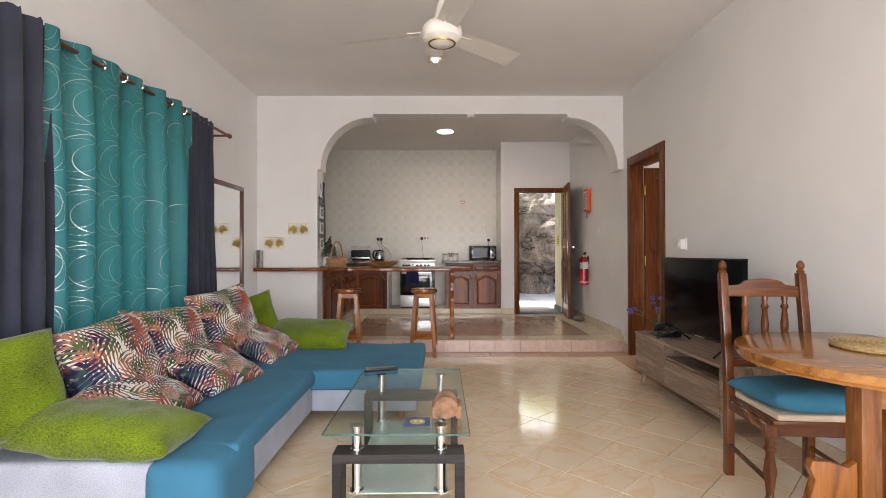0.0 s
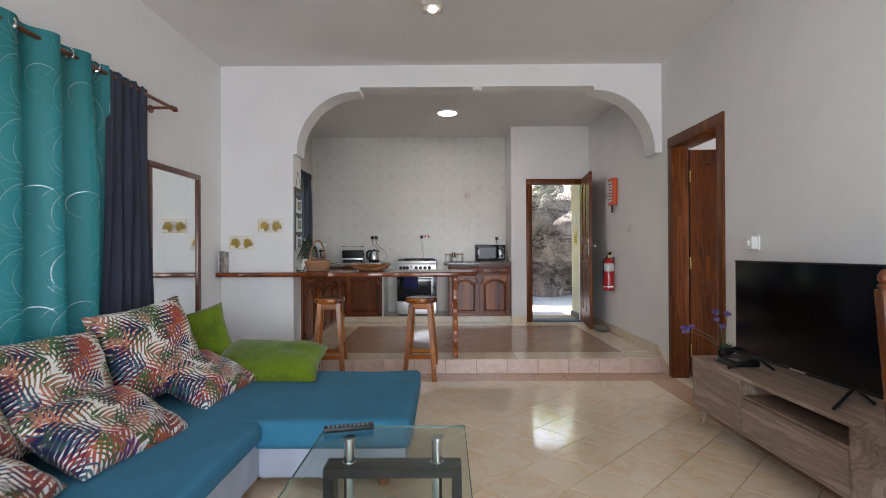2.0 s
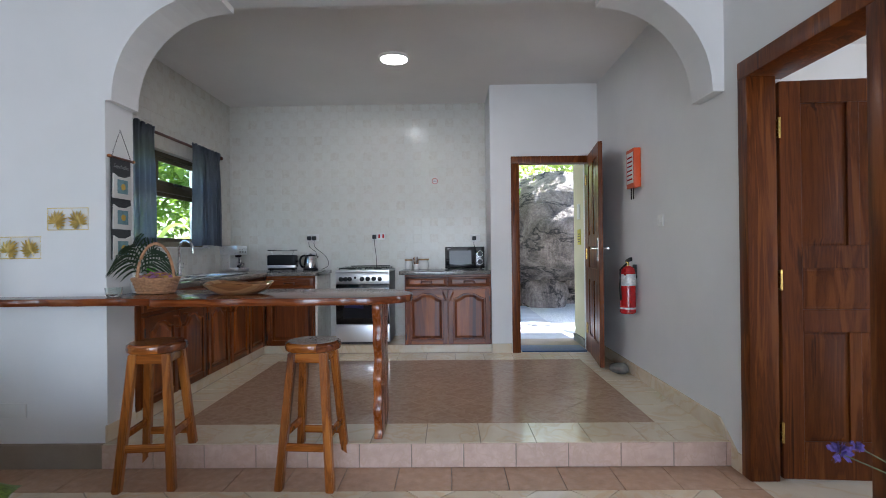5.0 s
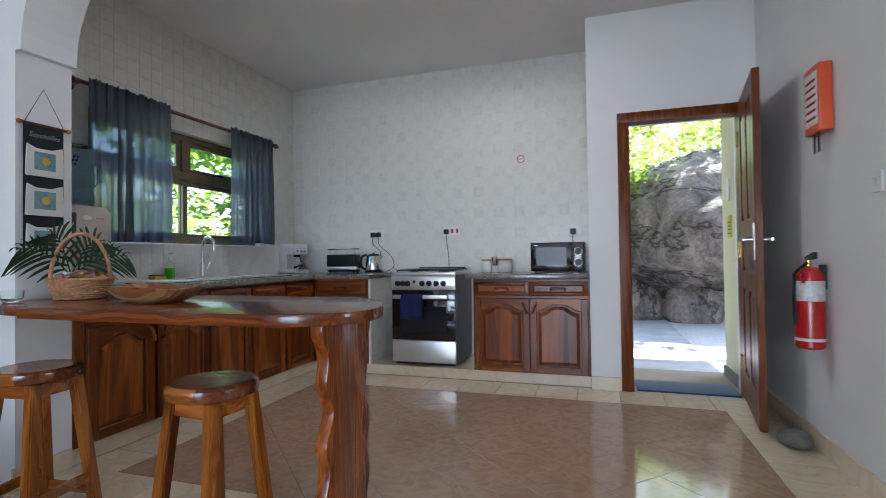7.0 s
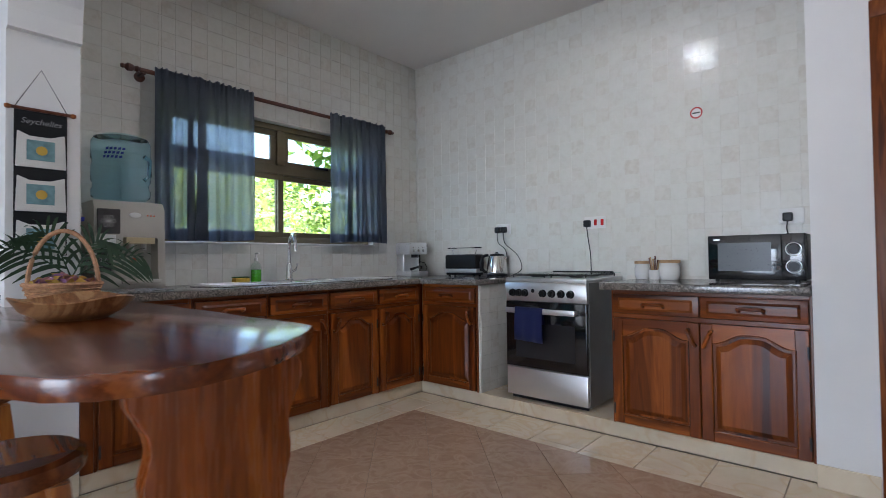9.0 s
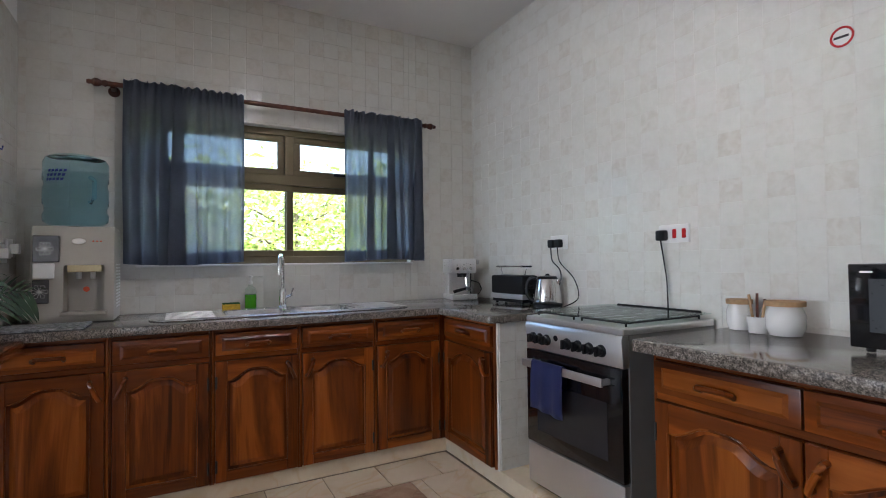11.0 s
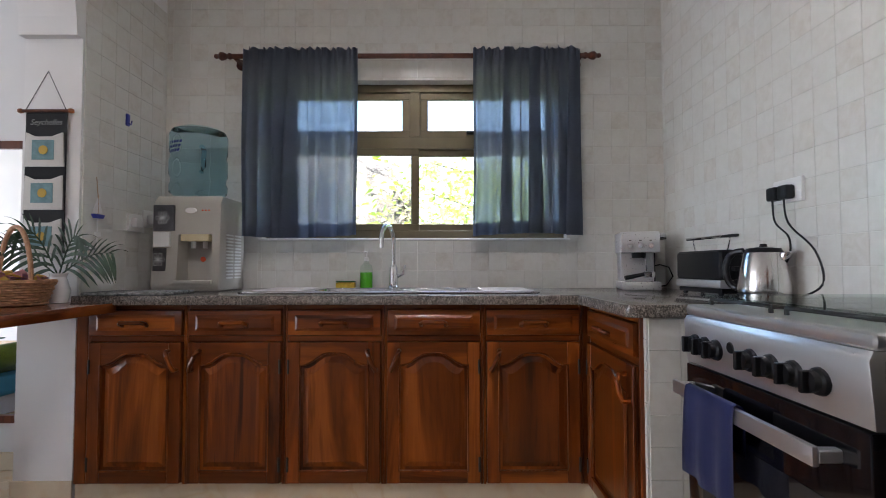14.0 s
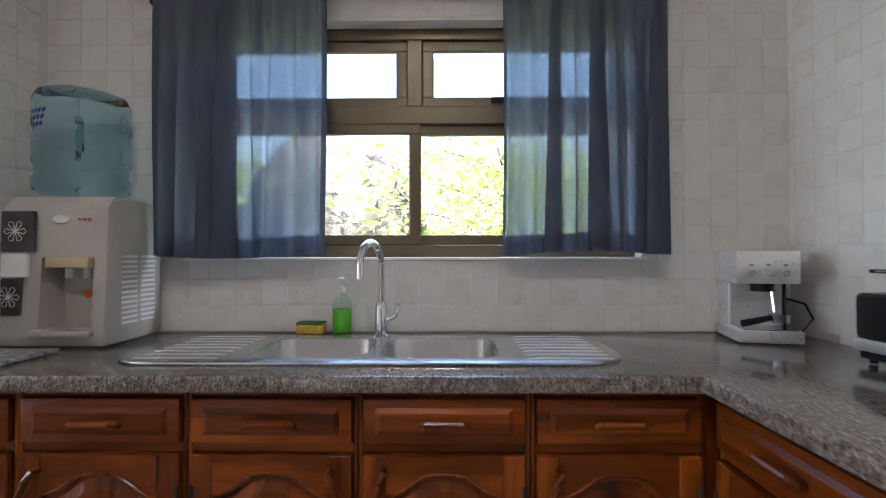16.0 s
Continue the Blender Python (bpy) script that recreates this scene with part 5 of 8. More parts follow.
def bar_stool():
    root = thing("bar_stool", (0, 0, 0), "honey-brown wooden bar stool with a round seat", "bar stool", "stools at the bar")
    H = 0.710
    # two planks of different wood glued into one round seat
    for side, material, lab in ((-1, M_HONEY_X, ""), (1, M_DARKPLANK, "dark brown seat plank")):
        bm = lathe([(0, H), (0.134, H), (0.148, H + 0.007), (0.152, H + 0.022), (0.149, H + 0.042), (0.136, H + 0.051), (0, H + 0.049)], seg=36)
        cut = bmesh.ops.bisect_plane(bm, geom=bm.verts[:] + bm.edges[:] + bm.faces[:], plane_co=(0.062, 0, 0), plane_no=(-side, 0, 0), clear_outer=True)
        bmesh.ops.holes_fill(bm, edges=[e for e in cut["geom_cut"] if isinstance(e, bmesh.types.BMEdge)])
        part("seat_plank", bm, material, root, lab)
    for sx in (-1, 1):
        for sy in (-1, 1):
            top, bot = Vector((sx * 0.085, sy * 0.085, H)), Vector((sx * 0.138, sy * 0.155, 0))
            bm = bmesh.new()
            vs = []
            for p in (bot, top):
                vs.append([bm.verts.new(p + Vector((a * 0.021, b * 0.021, 0))) for a, b in ((-1, -1), (1, -1), (1, 1), (-1, 1))])
            bm.faces.new(vs[0][::-1]), bm.faces.new(vs[1])
            for i in range(4):
                bm.faces.new((vs[0][i], vs[0][(i + 1) % 4], vs[1][(i + 1) % 4], vs[1][i]))
            bmesh.ops.bevel(bm, geom=bm.edges[:], offset=0.005, segments=2, affect="EDGES")
            part("leg", bm, M_HONEY, root)
    for sy in (-1, 1):
        part("apron", box(-0.075, 0.075, sy * 0.087 - 0.01, sy * 0.087 + 0.01, H - 0.055, H - 0.002, 0.003), M_HONEY_X, root)
        part("stretcher", box(-0.115, 0.115, sy * 0.136 - 0.01, sy * 0.136 + 0.01, 0.20, 0.24, 0.004), M_HONEY_X, root)
        part("apron", box(sy * 0.087 - 0.01, sy * 0.087 + 0.01, -0.075, 0.075, H - 0.055, H - 0.002, 0.003), M_HONEY_X, root)
        part("stretcher", box(sy * 0.120 - 0.01, sy * 0.120 + 0.01, -0.125, 0.125, 0.26, 0.30, 0.004), M_HONEY_X, root)
    return root


st = bar_stool()
st.matrix_world = pose(-1.026, 6.176, 0, 0, 0, 6)
copy_thing(st, pose(-0.157, 6.175, 0, 0, 0, -4))

# things on the bar
bw = thing("wooden_bowl", (-0.67, 6.41, 1.0), "shallow oval carved wooden bowl on the bar", "bowl")
prof = [(0, 0.001), (0.11, 0.001), (0.17, 0.03), (0.205, 0.066), (0.20, 0.07), (0.16, 0.038), (0.10, 0.012), (0, 0.010)]
bm = lathe(prof, (0, 0, 0), 36)
for v in bm.verts:
    v.co = Vector((-0.67 + v.co.x, 6.41 + v.co.y * 0.8, 1.0 + v.co.z + 0.008 * math.sin(3 * math.atan2(v.co.y, v.co.x)) * (v.co.xy.length > 0.18)))
part("bowl", bm, wood("mottled_bowl_wood", (0.13, 0.04, 0.012), (0.34, 0.15, 0.055), (0.60, 0.36, 0.17), 0, 0.3, 0.15, 0.9), bw)


def basket():
    cx, cy, cz = -1.222, 6.493, 1.0
    root = thing("wicker_basket", (cx, cy, cz), "round wicker basket with a hooped handle and dried petals", "basket")
    part("liner", lathe([(0, 0.004), (0.095, 0.004), (0.115, 0.085), (0.11, 0.085), (0.09, 0.012), (0, 0.012)], (cx, cy, cz), 24), M_WICKER, root)
    for k in range(9):
        r = 0.100 + 0.0235 * k / 8
        part("withe", tube([(cx + (r + 0.004 * math.sin(12 * a + math.pi * k)) * math.cos(a), cy + (r + 0.004 * math.sin(12 * a + math.pi * k)) * math.sin(a), cz + 0.008 + 0.0095 * k) for a in [2 * math.pi * i / 48 for i in range(49)]], 0.0055, 5), M_WICKER, root)
    part("rim", tube([(cx + 0.128 * math.cos(a), cy + 0.128 * math.sin(a), cz + 0.094 + 0.002 * math.sin(20 * a)) for a in [2 * math.pi * i / 40 for i in range(41)]], 0.009, 6), M_WICKER, root)
    part("hoop", tube([(cx + 0.05 * math.cos(a), cy + 0.108 * math.cos(a), cz + 0.075 + 0.235 * math.sin(a)) for a in [math.pi * i / 24 for i in range(25)]], 0.009, 8), M_WICKER, root)
    r = random.Random(4)
    cols = [plain("mauve_petal", (0.42, 0.20, 0.36), 0.8, vary=0.4), plain("yellow_petal", (0.60, 0.36, 0.06), 0.8, vary=0.4), plain("pink_petal", (0.55, 0.25, 0.25), 0.8, vary=0.4)]
    for k in range(70):
        a, d = r.uniform(0, 6.28), 0.1 * math.sqrt(r.random())
        bm = bmesh.new()
        c = Vector((cx + d * math.cos(a), cy + d * math.sin(a), cz + 0.095 + r.uniform(0, 0.045) * (1 - d / 0.11)))
        q = Euler((r.uniform(-1, 1), r.uniform(-1, 1), r.uniform(0, 6))).to_matrix()
        vs = [bm.verts.new(c + q @ Vector(p)) for p in ((-0.026, 0, 0), (-0.005, -0.018, 0.008), (0.024, 0, 0.004), (-0.005, 0.018, 0.008))]
        bm.faces.new(vs)
        part("petal", bm, cols[k % 3], root)
    return root


basket()


def palm_spray():
    root = thing("palm_spray", (-1.37, 6.55, 1.0), "dark green palm fronds in a small vase on the bar", "plant")
    part("vase", lathe([(0, 0.002), (0.035, 0.002), (0.045, 0.05), (0.028, 0.11), (0.034, 0.125), (0.03, 0.125), (0.024, 0.11), (0, 0.1)], (-1.37, 6.55, 1.031 - 0.031)), M_CERAMIC, root, "white vase")
    base = Vector((-1.37, 6.55, 1.11))
    for ang, reach, rise in ((-1.42, 0.27, 0.13), (1.40, 0.27, 0.10), (-1.2, 0.15, 0.20), (1.2, 0.13, 0.17)):
        bm = bmesh.new()
        d = Vector((math.cos(ang), math.sin(ang), 0))
        pts = [base + d * reach * (i / 16) + Vector((0, 0, rise * math.sin(i / 16 * 1.9))) for i in range(17)]
        tube(pts, 0.0035, 5, bm, 0.0015)
        for h in range(18):
            i = 2 + h * 0.78
            at = pts[int(i)].lerp(pts[min(16, int(i) + 1)], i % 1)
            run = (pts[min(16, int(i) + 1)] - pts[max(0, int(i) - 1)]).normalized()
            sg = 1 if h % 2 else -1
            side = run.cross(Vector((1, 0.25, 0))).normalized() * sg
            ln = 0.155 * math.sin(math.pi * (0.2 + 0.66 * i / 16))
            out = (run * 0.75 + side * 0.75 + Vector((0.35 * sg, 0, 0))).normalized()
            w = run * 0.0085
            line = [at + out * ln * k / 4 + Vector((0, 0, -0.055 * (k / 4) ** 2)) for k in range(5)]
            for q in line:
                q.z = max(q.z, 1.04)
            vs = [[bm.verts.new(q - w * f), bm.verts.new(q + w * f)] for q, f in zip(line, (0.7, 1.0, 1.0, 0.8, 0.15))]
            for p, q in zip(vs, vs[1:]):
                bm.faces.new((p[0], p[1], q[1], q[0]))
        part("frond", bm, M_PALM, root)


palm_spray()
gl = solid("glass_dish", lathe([(0, 0.002), (0.03, 0.002), (0.042, 0.02), (0.045, 0.055), (0.041, 0.055), (0.037, 0.02), (0, 0.01)], (-1.335, 6.27, 1.0), 18), M_CLEAR, "small clear cut-glass dish on the bar", "dish", (-1.335, 6.27, 1.0))

# brochures at the end of the bar
br = thing("brochure_stand", (-2.075, 6.27, 1.0), "small stack of glossy brochures standing on the bar", "brochures")
part("leaflet", box(-2.105, -2.100, 6.20, 6.33, 1.001, 1.20, 0.001), M_WPLASTIC, br)
for k in range(3):
    part("leaflet", box(-2.095 + 0.012 * k, -2.088 + 0.012 * k, 6.21 + 0.004 * k, 6.325, 1.001, 1.205 - 0.01 * k, 0.001), plain("leaflet_print", (0.35, 0.30, 0.25), 0.3, vary=0.8, scale=22), br)
part("leaflet", box(-2.055, -2.051, 6.20, 6.20 + 0.11, 1.001, 1.20, 0.001), plain("leaflet_cover", (0.45, 0.40, 0.36), 0.3, vary=0.8, scale=25), br)

# ---- hangings on the column ----
def hanging():
    x = -1.423
    root = thing("wall_hanging", (x + 0.01, 6.47, 1.2), "black cloth hanging with white printed pockets on a string", "wall hanging")
    y0, y1 = 6.36, 6.54
    part("dowel", rod((x + 0.02, y0 - 0.02, 1.83), (x + 0.02, y1 + 0.02, 1.83), 0.007, seg=10), M_DARKWOOD, root)
    for y in (y0 - 0.02, y1 + 0.02):
        part("knob", lathe([(0, -0.012), (0.012, -0.006), (0.012, 0.006), (0, 0.012)], (x + 0.02, y, 1.83), 10), M_HONEY, root)
    part("string", tube([(x + 0.02, y0, 1.83), (x + 0.012, 6.45, 2.008), (x + 0.02, y1, 1.83)], 0.0018, 5), M_IRON, root)
    part("cloth", box(x + 0.012, x + 0.016, y0, y1, 1.21, 1.83, 0.001), fabric("black_cloth", (0.012, 0.012, 0.013), 0.3), root)
    for k in range(3):
        z1 = 1.735 - 0.187 * k
        pk = bmesh.new()
        prof = [(y0 + 0.01, z1), (y0 + 0.05, z1 - 0.018), (y0 + 0.12, z1 - 0.018), (y1 - 0.01, z1), (y1 - 0.004, z1 - 0.15), (y0 + 0.004, z1 - 0.15)]
        prism(prof, x + 0.017, x + 0.026, "x", 0.003, bm=pk)
        p = part("pocket", pk, fabric("white_pocket", (0.62, 0.60, 0.56), 0.15), root, "white cloth pocket")
        part("print", box(x + 0.027, x + 0.0285, y0 + 0.04, y1 - 0.045, z1 - 0.12, z1 - 0.035), plain("teal_print", (0.16, 0.28, 0.30), 0.8, vary=0.3, scale=30), p, "faded teal picture")
        part("shape", lathe([(0, -0.001), (0.02, -0.001), (0.02, 0.001), (0, 0.001)], (x + 0.0295, (y0 + y1) / 2, z1 - 0.078), 10, None, Matrix.Rotation(math.pi / 2, 3, "Y")), plain("gold_print", (0.55, 0.35, 0.05), 0.7), p, "yellow shape")
    word = bpy.data.curves.new("script", "FONT")
    word.body, word.size, word.extrude, word.shear, word.align_x = "Seychelles", 0.034, 0.0005, 0.3, "CENTER"
    word.materials.append(M_SIDE)
    wo = tagged(new("script", word), "silver script")
    wo.parent = root
    wo.matrix_basis = pose(0.0075, -0.02, 0.57, 90, 0, 90)


hanging()
hk = thing("wall_hook", (-1.72, YAB + 0.01, 1.88), "small blue plastic hook on the tiled wall", "hook")
part("plate", box(-1.733, -1.708, YAB + 0.006, YAB + 0.016, 1.855, 1.915, 0.004, 2), M_BLUE, hk)
part("peg", tube([(-1.72, YAB + 0.015, 1.87), (-1.72, YAB + 0.03, 1.862), (-1.72, YAB + 0.032, 1.88)], 0.004), M_BLUE, hk)
bt = thing("boat_ornament", (-1.51, YAB + 0.02, 1.38), "small wooden sailing boat ornament hung on string", "ornament")
part("string", tube([(-1.51, YAB + 0.012, 1.56), (-1.51, YAB + 0.02, 1.47)], 0.002, 5), M_CORK, bt)
part("hull", prism([(-1.545, 1.39), (-1.475, 1.39), (-1.488, 1.372), (-1.535, 1.372)], YAB + 0.012, YAB + 0.032, "y", 0.003), M_BLUE, bt)
part("sail", prism([(-1.508, 1.395), (-1.478, 1.395), (-1.508, 1.465)], YAB + 0.019, YAB + 0.023, "y"), M_WPLASTIC, bt)
part("sail", prism([(-1.514, 1.395), (-1.54, 1.395), (-1.514, 1.455)], YAB + 0.019, YAB + 0.023, "y"), M_WPLASTIC, bt)
part("mast", rod((-1.511, YAB + 0.021, 1.38), (-1.511, YAB + 0.021, 1.48), 0.002, seg=6), M_CORK, bt)
part("charm", box(-1.53, -1.49, YAB + 0.018, YAB + 0.026, 1.29, 1.31, 0.003, bm=rod((-1.51, YAB + 0.02, 1.25), (-1.51, YAB + 0.02, 1.37), 0.003, seg=6)), M_WPLASTIC, bt)
sk = thing("wall_socket", (-1.80, YAB + 0.006, 1.38), "white wall socket beside the water dispenser", "socket")
part("plate", box(-1.865, -1.735, YAB + 0.006, YAB + 0.018, 1.33, 1.42, 0.003, 2), M_WPLASTIC, sk)
part("plug", box(-1.80, -1.75, YAB + 0.018, YAB + 0.05, 1.35, 1.40, 0.006, 2), M_WPLASTIC, sk)

# golden leaf pictures on the arch wall
def leaf_picture(x0, x1, z0, z1, kind):
    root = thing("leaf_picture", ((x0 + x1) / 2, YA - 0.004, z0), "thin metal frame holding two golden leaves", "wall decoration", "leaf pictures on the wall")
    y = YA - 0.012
    part("wire_frame", tube([(x0, y, z0), (x1, y, z0), (x1, y, z1), (x0, y, z1), (x0, y, z0)], 0.0025, 6), M_GOLD, root)
    for k, cx in enumerate((x0 + (x1 - x0) * 0.27, x0 + (x1 - x0) * 0.73)):
        bm = bmesh.new()
        h = (z1 - z0) * 0.46
        n = 13
        cz = (z0 + z1) / 2
        tilt = 0.55 if k == 0 else -0.45
        base = Vector((0, 0, -h))
        for i in range(n):
            a = math.pi * (-0.62 + 1.24 * i / (n - 1))
            ln = h * (1.15 + 0.5 * math.cos(a)) * (0.9 if (i + kind) % 2 else 1.0)
            tp = Vector((math.sin(a) * ln * 0.85, -0.004, -h * 0.55 + math.cos(a) * ln))
            sd = Vector((math.cos(a), 0, -math.sin(a))) * 0.0075
            md = tp * 0.6 + Vector((0, -0.006, -h * 0.2))
            q = [Vector((0, 0, -h * 0.5)), md - sd, tp, md + sd]
            vs = [bm.verts.new(Vector((cx, y, cz)) + Matrix.Rotation(tilt, 3, "Y") @ p) for p in q]
            bm.faces.new(vs)
        bmesh.ops.solidify(bm, geom=bm.faces[:], thickness=0.0012)
        tube([Vector((cx, y, cz)) + Matrix.Rotation(tilt, 3, "Y") @ p for p in (base * 1.0, Vector((0, -0.003, 0)), Vector((0, 0, h * 0.8)))], 0.002, 5, bm)
        part("leaf", bm, M_GOLD, root, "pale gold leaf" if kind else "gold leaf", smooth=False)


leaf_picture(-2.047, -1.804, 1.227, 1.354, 1)
leaf_picture(-1.761, -1.519, 1.393, 1.521, 0)

# ---- east wall things in the kitchen ----
fb = thing("fire_blanket", (XE - 0.04, 7.67, 1.77), "orange fire blanket box with white text panel on the wall", "fire blanket")
part("case", box(XE - 0.06, XE - 0.002, 7.58, 7.765, 1.762, 2.092, 0.008, 2), M_ORANGE, fb)
part("label", box(XE - 0.0625, XE - 0.0595, 7.60, 7.745, 1.80, 2.06, 0.001), M_WPLASTIC, fb, "white text panel")
for k in range(6):
    part("text_bar", box(XE - 0.0638, XE - 0.0622, 7.615, 7.73, 1.828 + 0.037 * k, 1.840 + 0.037 * k), M_RED, fb)
for y in (7.645, 7.695):
    part("pull_strap", box(XE - 0.045, XE - 0.041, y - 0.011, y + 0.011, 1.665, 1.767, 0.001), M_BLACK, fb, "black pull strap")


def extinguisher():
    x, y, z = XE - 0.075, 7.72, 0.69
    root = thing("fire_extinguisher", (x, y, z), "red wall-mounted fire extinguisher with white label", "fire extinguisher")
    part("cylinder", lathe([(0, 0), (0.055, 0.0), (0.066, 0.012), (0.066, 0.35), (0.055, 0.39), (0.025, 0.41), (0, 0.41)], (x, y, z), 28), M_RED, root)
    part("label", lathe([(0.0668, 0.24), (0.0668, 0.34)], (x, y, z), 28), plain("label_white", (0.7, 0.68, 0.66), 0.4, vary=0.3, scale=40), root, "white printed label")
    part("band", lathe([(0.0672, 0.04), (0.0672, 0.055)], (x, y, z), 28), M_WPLASTIC, root)
    part("valve", rod((x, y, z + 0.41), (x, y, z + 0.45), 0.014, seg=12), M_BRASS, root)
    part("lever", prism([(y - 0.09, z + 0.45), (y + 0.02, z + 0.44), (y + 0.02, z + 0.46), (y - 0.09, z + 0.485)], x - 0.01, x + 0.01, "x", 0.003), M_BLACK, root)
    part("hose", tube([(x - 0.01, y - 0.02, z + 0.43), (x - 0.07, y - 0.03, z + 0.38), (x - 0.075, y - 0.03, z + 0.25), (x - 0.07, y - 0.03, z + 0.12)], 0.009, 8), M_BLACK, root)
    part("bracket", box(x + 0.05, XE - 0.001, y - 0.02, y + 0.02, z + 0.30, z + 0.42, 0.003), M_IRON, root)
    part("tag", box(x - 0.05, x - 0.047, y - 0.10, y - 0.05, z + 0.33, z + 0.40, 0.001), M_RED, root, "red card tag")


extinguisher()


def wall_switch(y, z, name, label, w=0.085):
    root = thing(name, (XE - 0.006, y, z), label, "switch")
    part("plate", box(XE - 0.012, XE - 0.001, y - w / 2, y + w / 2, z - 0.043, z + 0.043, 0.003, 2), M_WPLASTIC, root)
    for k in (-0.018, 0.018):
        part("rocker", box(XE - 0.016, XE - 0.011, y + k - 0.01, y + k + 0.01, z - 0.016, z + 0.016, 0.003), M_WPLASTIC, root)


wall_switch(7.205, 1.455, "light_switch", "white double light switch on the kitchen wall")
th = thing("fan_controller", (XE - 0.02, 4.91, 1.245), "white wall-mounted fan controller box with a dial", "switch")
part("plate", box(XE - 0.012, XE - 0.001, 4.835, 4.985, 1.195, 1.295, 0.003, 2), M_WPLASTIC, th)
part("case", box(XE - 0.055, XE - 0.012, 4.84, 4.915, 1.20, 1.285, 0.006, 2), M_WPLASTIC, th)
part("dial", rod((XE - 0.055, 4.878, 1.24), (XE - 0.068, 4.878, 1.24), 0.018), M_WPLASTIC, th)

bm = bmesh.new()
bmesh.ops.create_icosphere(bm, subdivisions=3, radius=1.0)
for v in bm.verts:
    k = 1 + 0.16 * noise.noise(v.co * 1.6)
    v.co = Vector((2.105 + 0.085 * k * v.co.x, 7.87 + 0.10 * k * v.co.y, ZK + 0.045 + 0.047 * k * v.co.z))
    v.co.z = max(v.co.z, ZK + 0.001)
solid("door_stone", bm, plain("grey_pebble", (0.16, 0.15, 0.13), 0.8, vary=0.3, scale=25, bump=0.4), "rounded grey stone holding the door open", "stone", (2.09, 7.86, ZK), smooth=True)

# ---- lamps on the ceilings ----
lp = thing("ceiling_light", (0.11, 7.97, ZC), "round white flush ceiling light switched on", "ceiling light")
part("rim", lathe([(0, 0), (0.135, 0), (0.135, -0.018), (0.122, -0.026), (0.118, -0.022), (0.118, -0.002), (0, -0.002)], (0.11, 7.97, ZC - 0.001), 40), M_WPLASTIC, lp)
part("diffuser", lathe([(0, -0.012), (0.117, -0.012), (0.117, -0.020), (0, -0.022)], (0.11, 7.97, ZC - 0.001), 40), M_LED, lp, "glowing white disc")
em = thing("ceiling_spotlight", (-0.01, 5.12, ZC), "small square white ceiling fitting with a lit bulb", "ceiling light")
part("case", box(-0.085, 0.065, 5.04, 5.20, ZC - 0.045, ZC - 0.001, 0.006, 2), M_CREAM, em)
part("bulb", lathe([(0, 0), (0.02, -0.002), (0.024, -0.012), (0.015, -0.022), (0, -0.025)], (-0.01, 5.12, ZC - 0.044), 16), M_BULB, em, "glowing bulb")
sm = thing("smoke_detector", (0.40, 6.39, 2.816), "small round white smoke detector under the arch", "smoke detector")
part("case", lathe([(0, 0), (0.05, 0), (0.05, -0.016), (0.04, -0.03), (0.015, -0.034), (0, -0.034)], (0.40, 6.39, 2.816), 24), M_WPLASTIC, sm)

# ======== living room ========
M_BLUECOVER = fabric("blue_sofa_cover", (0.036, 0.175, 0.275), 0.22, 350, 0.95, sheen=0.03)
M_GREYFAB = fabric("grey_sofa_fabric", (0.38, 0.41, 0.475), 0.3, 200, 0.95, sheen=0.05)
M_LIME = fabric("lime_chenille", (0.10, 0.15, 0.004), 0.75, 110, 0.8, sheen=0.25, streak=(1, 3, 1))
M_SLATE = fabric("slate_curtain", (0.036, 0.042, 0.062), 0.3, 260, 0.8, 0.08, 0.2, (1, 1, 6))
M_CUSHION = fabric("blue_cushion", (0.030, 0.175, 0.275), 0.2, 350, 0.95, sheen=0.03)
M_BEIGE = fabric("beige_seat_pad", (0.55, 0.42, 0.28), 0.15, 350, 0.95)
M_CHAIR = wood("chair_wood", (0.05, 0.011, 0.002), (0.135, 0.036, 0.007), (0.22, 0.074, 0.016), 2, 0.24, 0.35, knots=False)
M_CHAIR_X = wood("chair_wood_flat", (0.05, 0.011, 0.002), (0.135, 0.036, 0.007), (0.22, 0.074, 0.016), 0, 0.24, 0.35, knots=False)
M_TABLE = wood("table_wood", (0.20, 0.068, 0.013), (0.36, 0.145, 0.033), (0.48, 0.215, 0.06), 0, 0.18, 0.5, 0.7)
M_TABLELEG = wood("table_leg_wood", (0.13, 0.038, 0.007), (0.27, 0.092, 0.020), (0.38, 0.15, 0.040), 2, 0.25, 0.3, 0.8)
M_OAK = wood("greyed_oak", (0.17, 0.117, 0.086), (0.32, 0.23, 0.172), (0.44, 0.33, 0.255), 1, 0.55, 0.0, 0.9)
M_WENGE = wood("wenge_veneer", (0.012, 0.010, 0.010), (0.028, 0.024, 0.023), (0.05, 0.043, 0.04), 0, 0.4, 0.1, knots=False)
M_TVBLACK = plain("screen", (0.003, 0.003, 0.004), 0.16, vary=0.1, bump=0.0)
M_TVBLACK.node_tree.nodes["Principled BSDF"].inputs["Specular IOR Level"].default_value = 0.12
M_STRAW = plain("woven_straw", (0.45, 0.31, 0.14), 0.85, vary=0.35, scale=60)
M_TABLEGLASS = thin_glass("table_glass", (0.90, 0.955, 0.93))
M_GLASSEDGE = plain("glass_edge", (0.05, 0.13, 0.11), 0.1, vary=0.1, bump=0.0)
M_MIRROR = plain("mirror", (0.86, 0.88, 0.87), 0.01, 1.0, 0.0, bump=0.0)


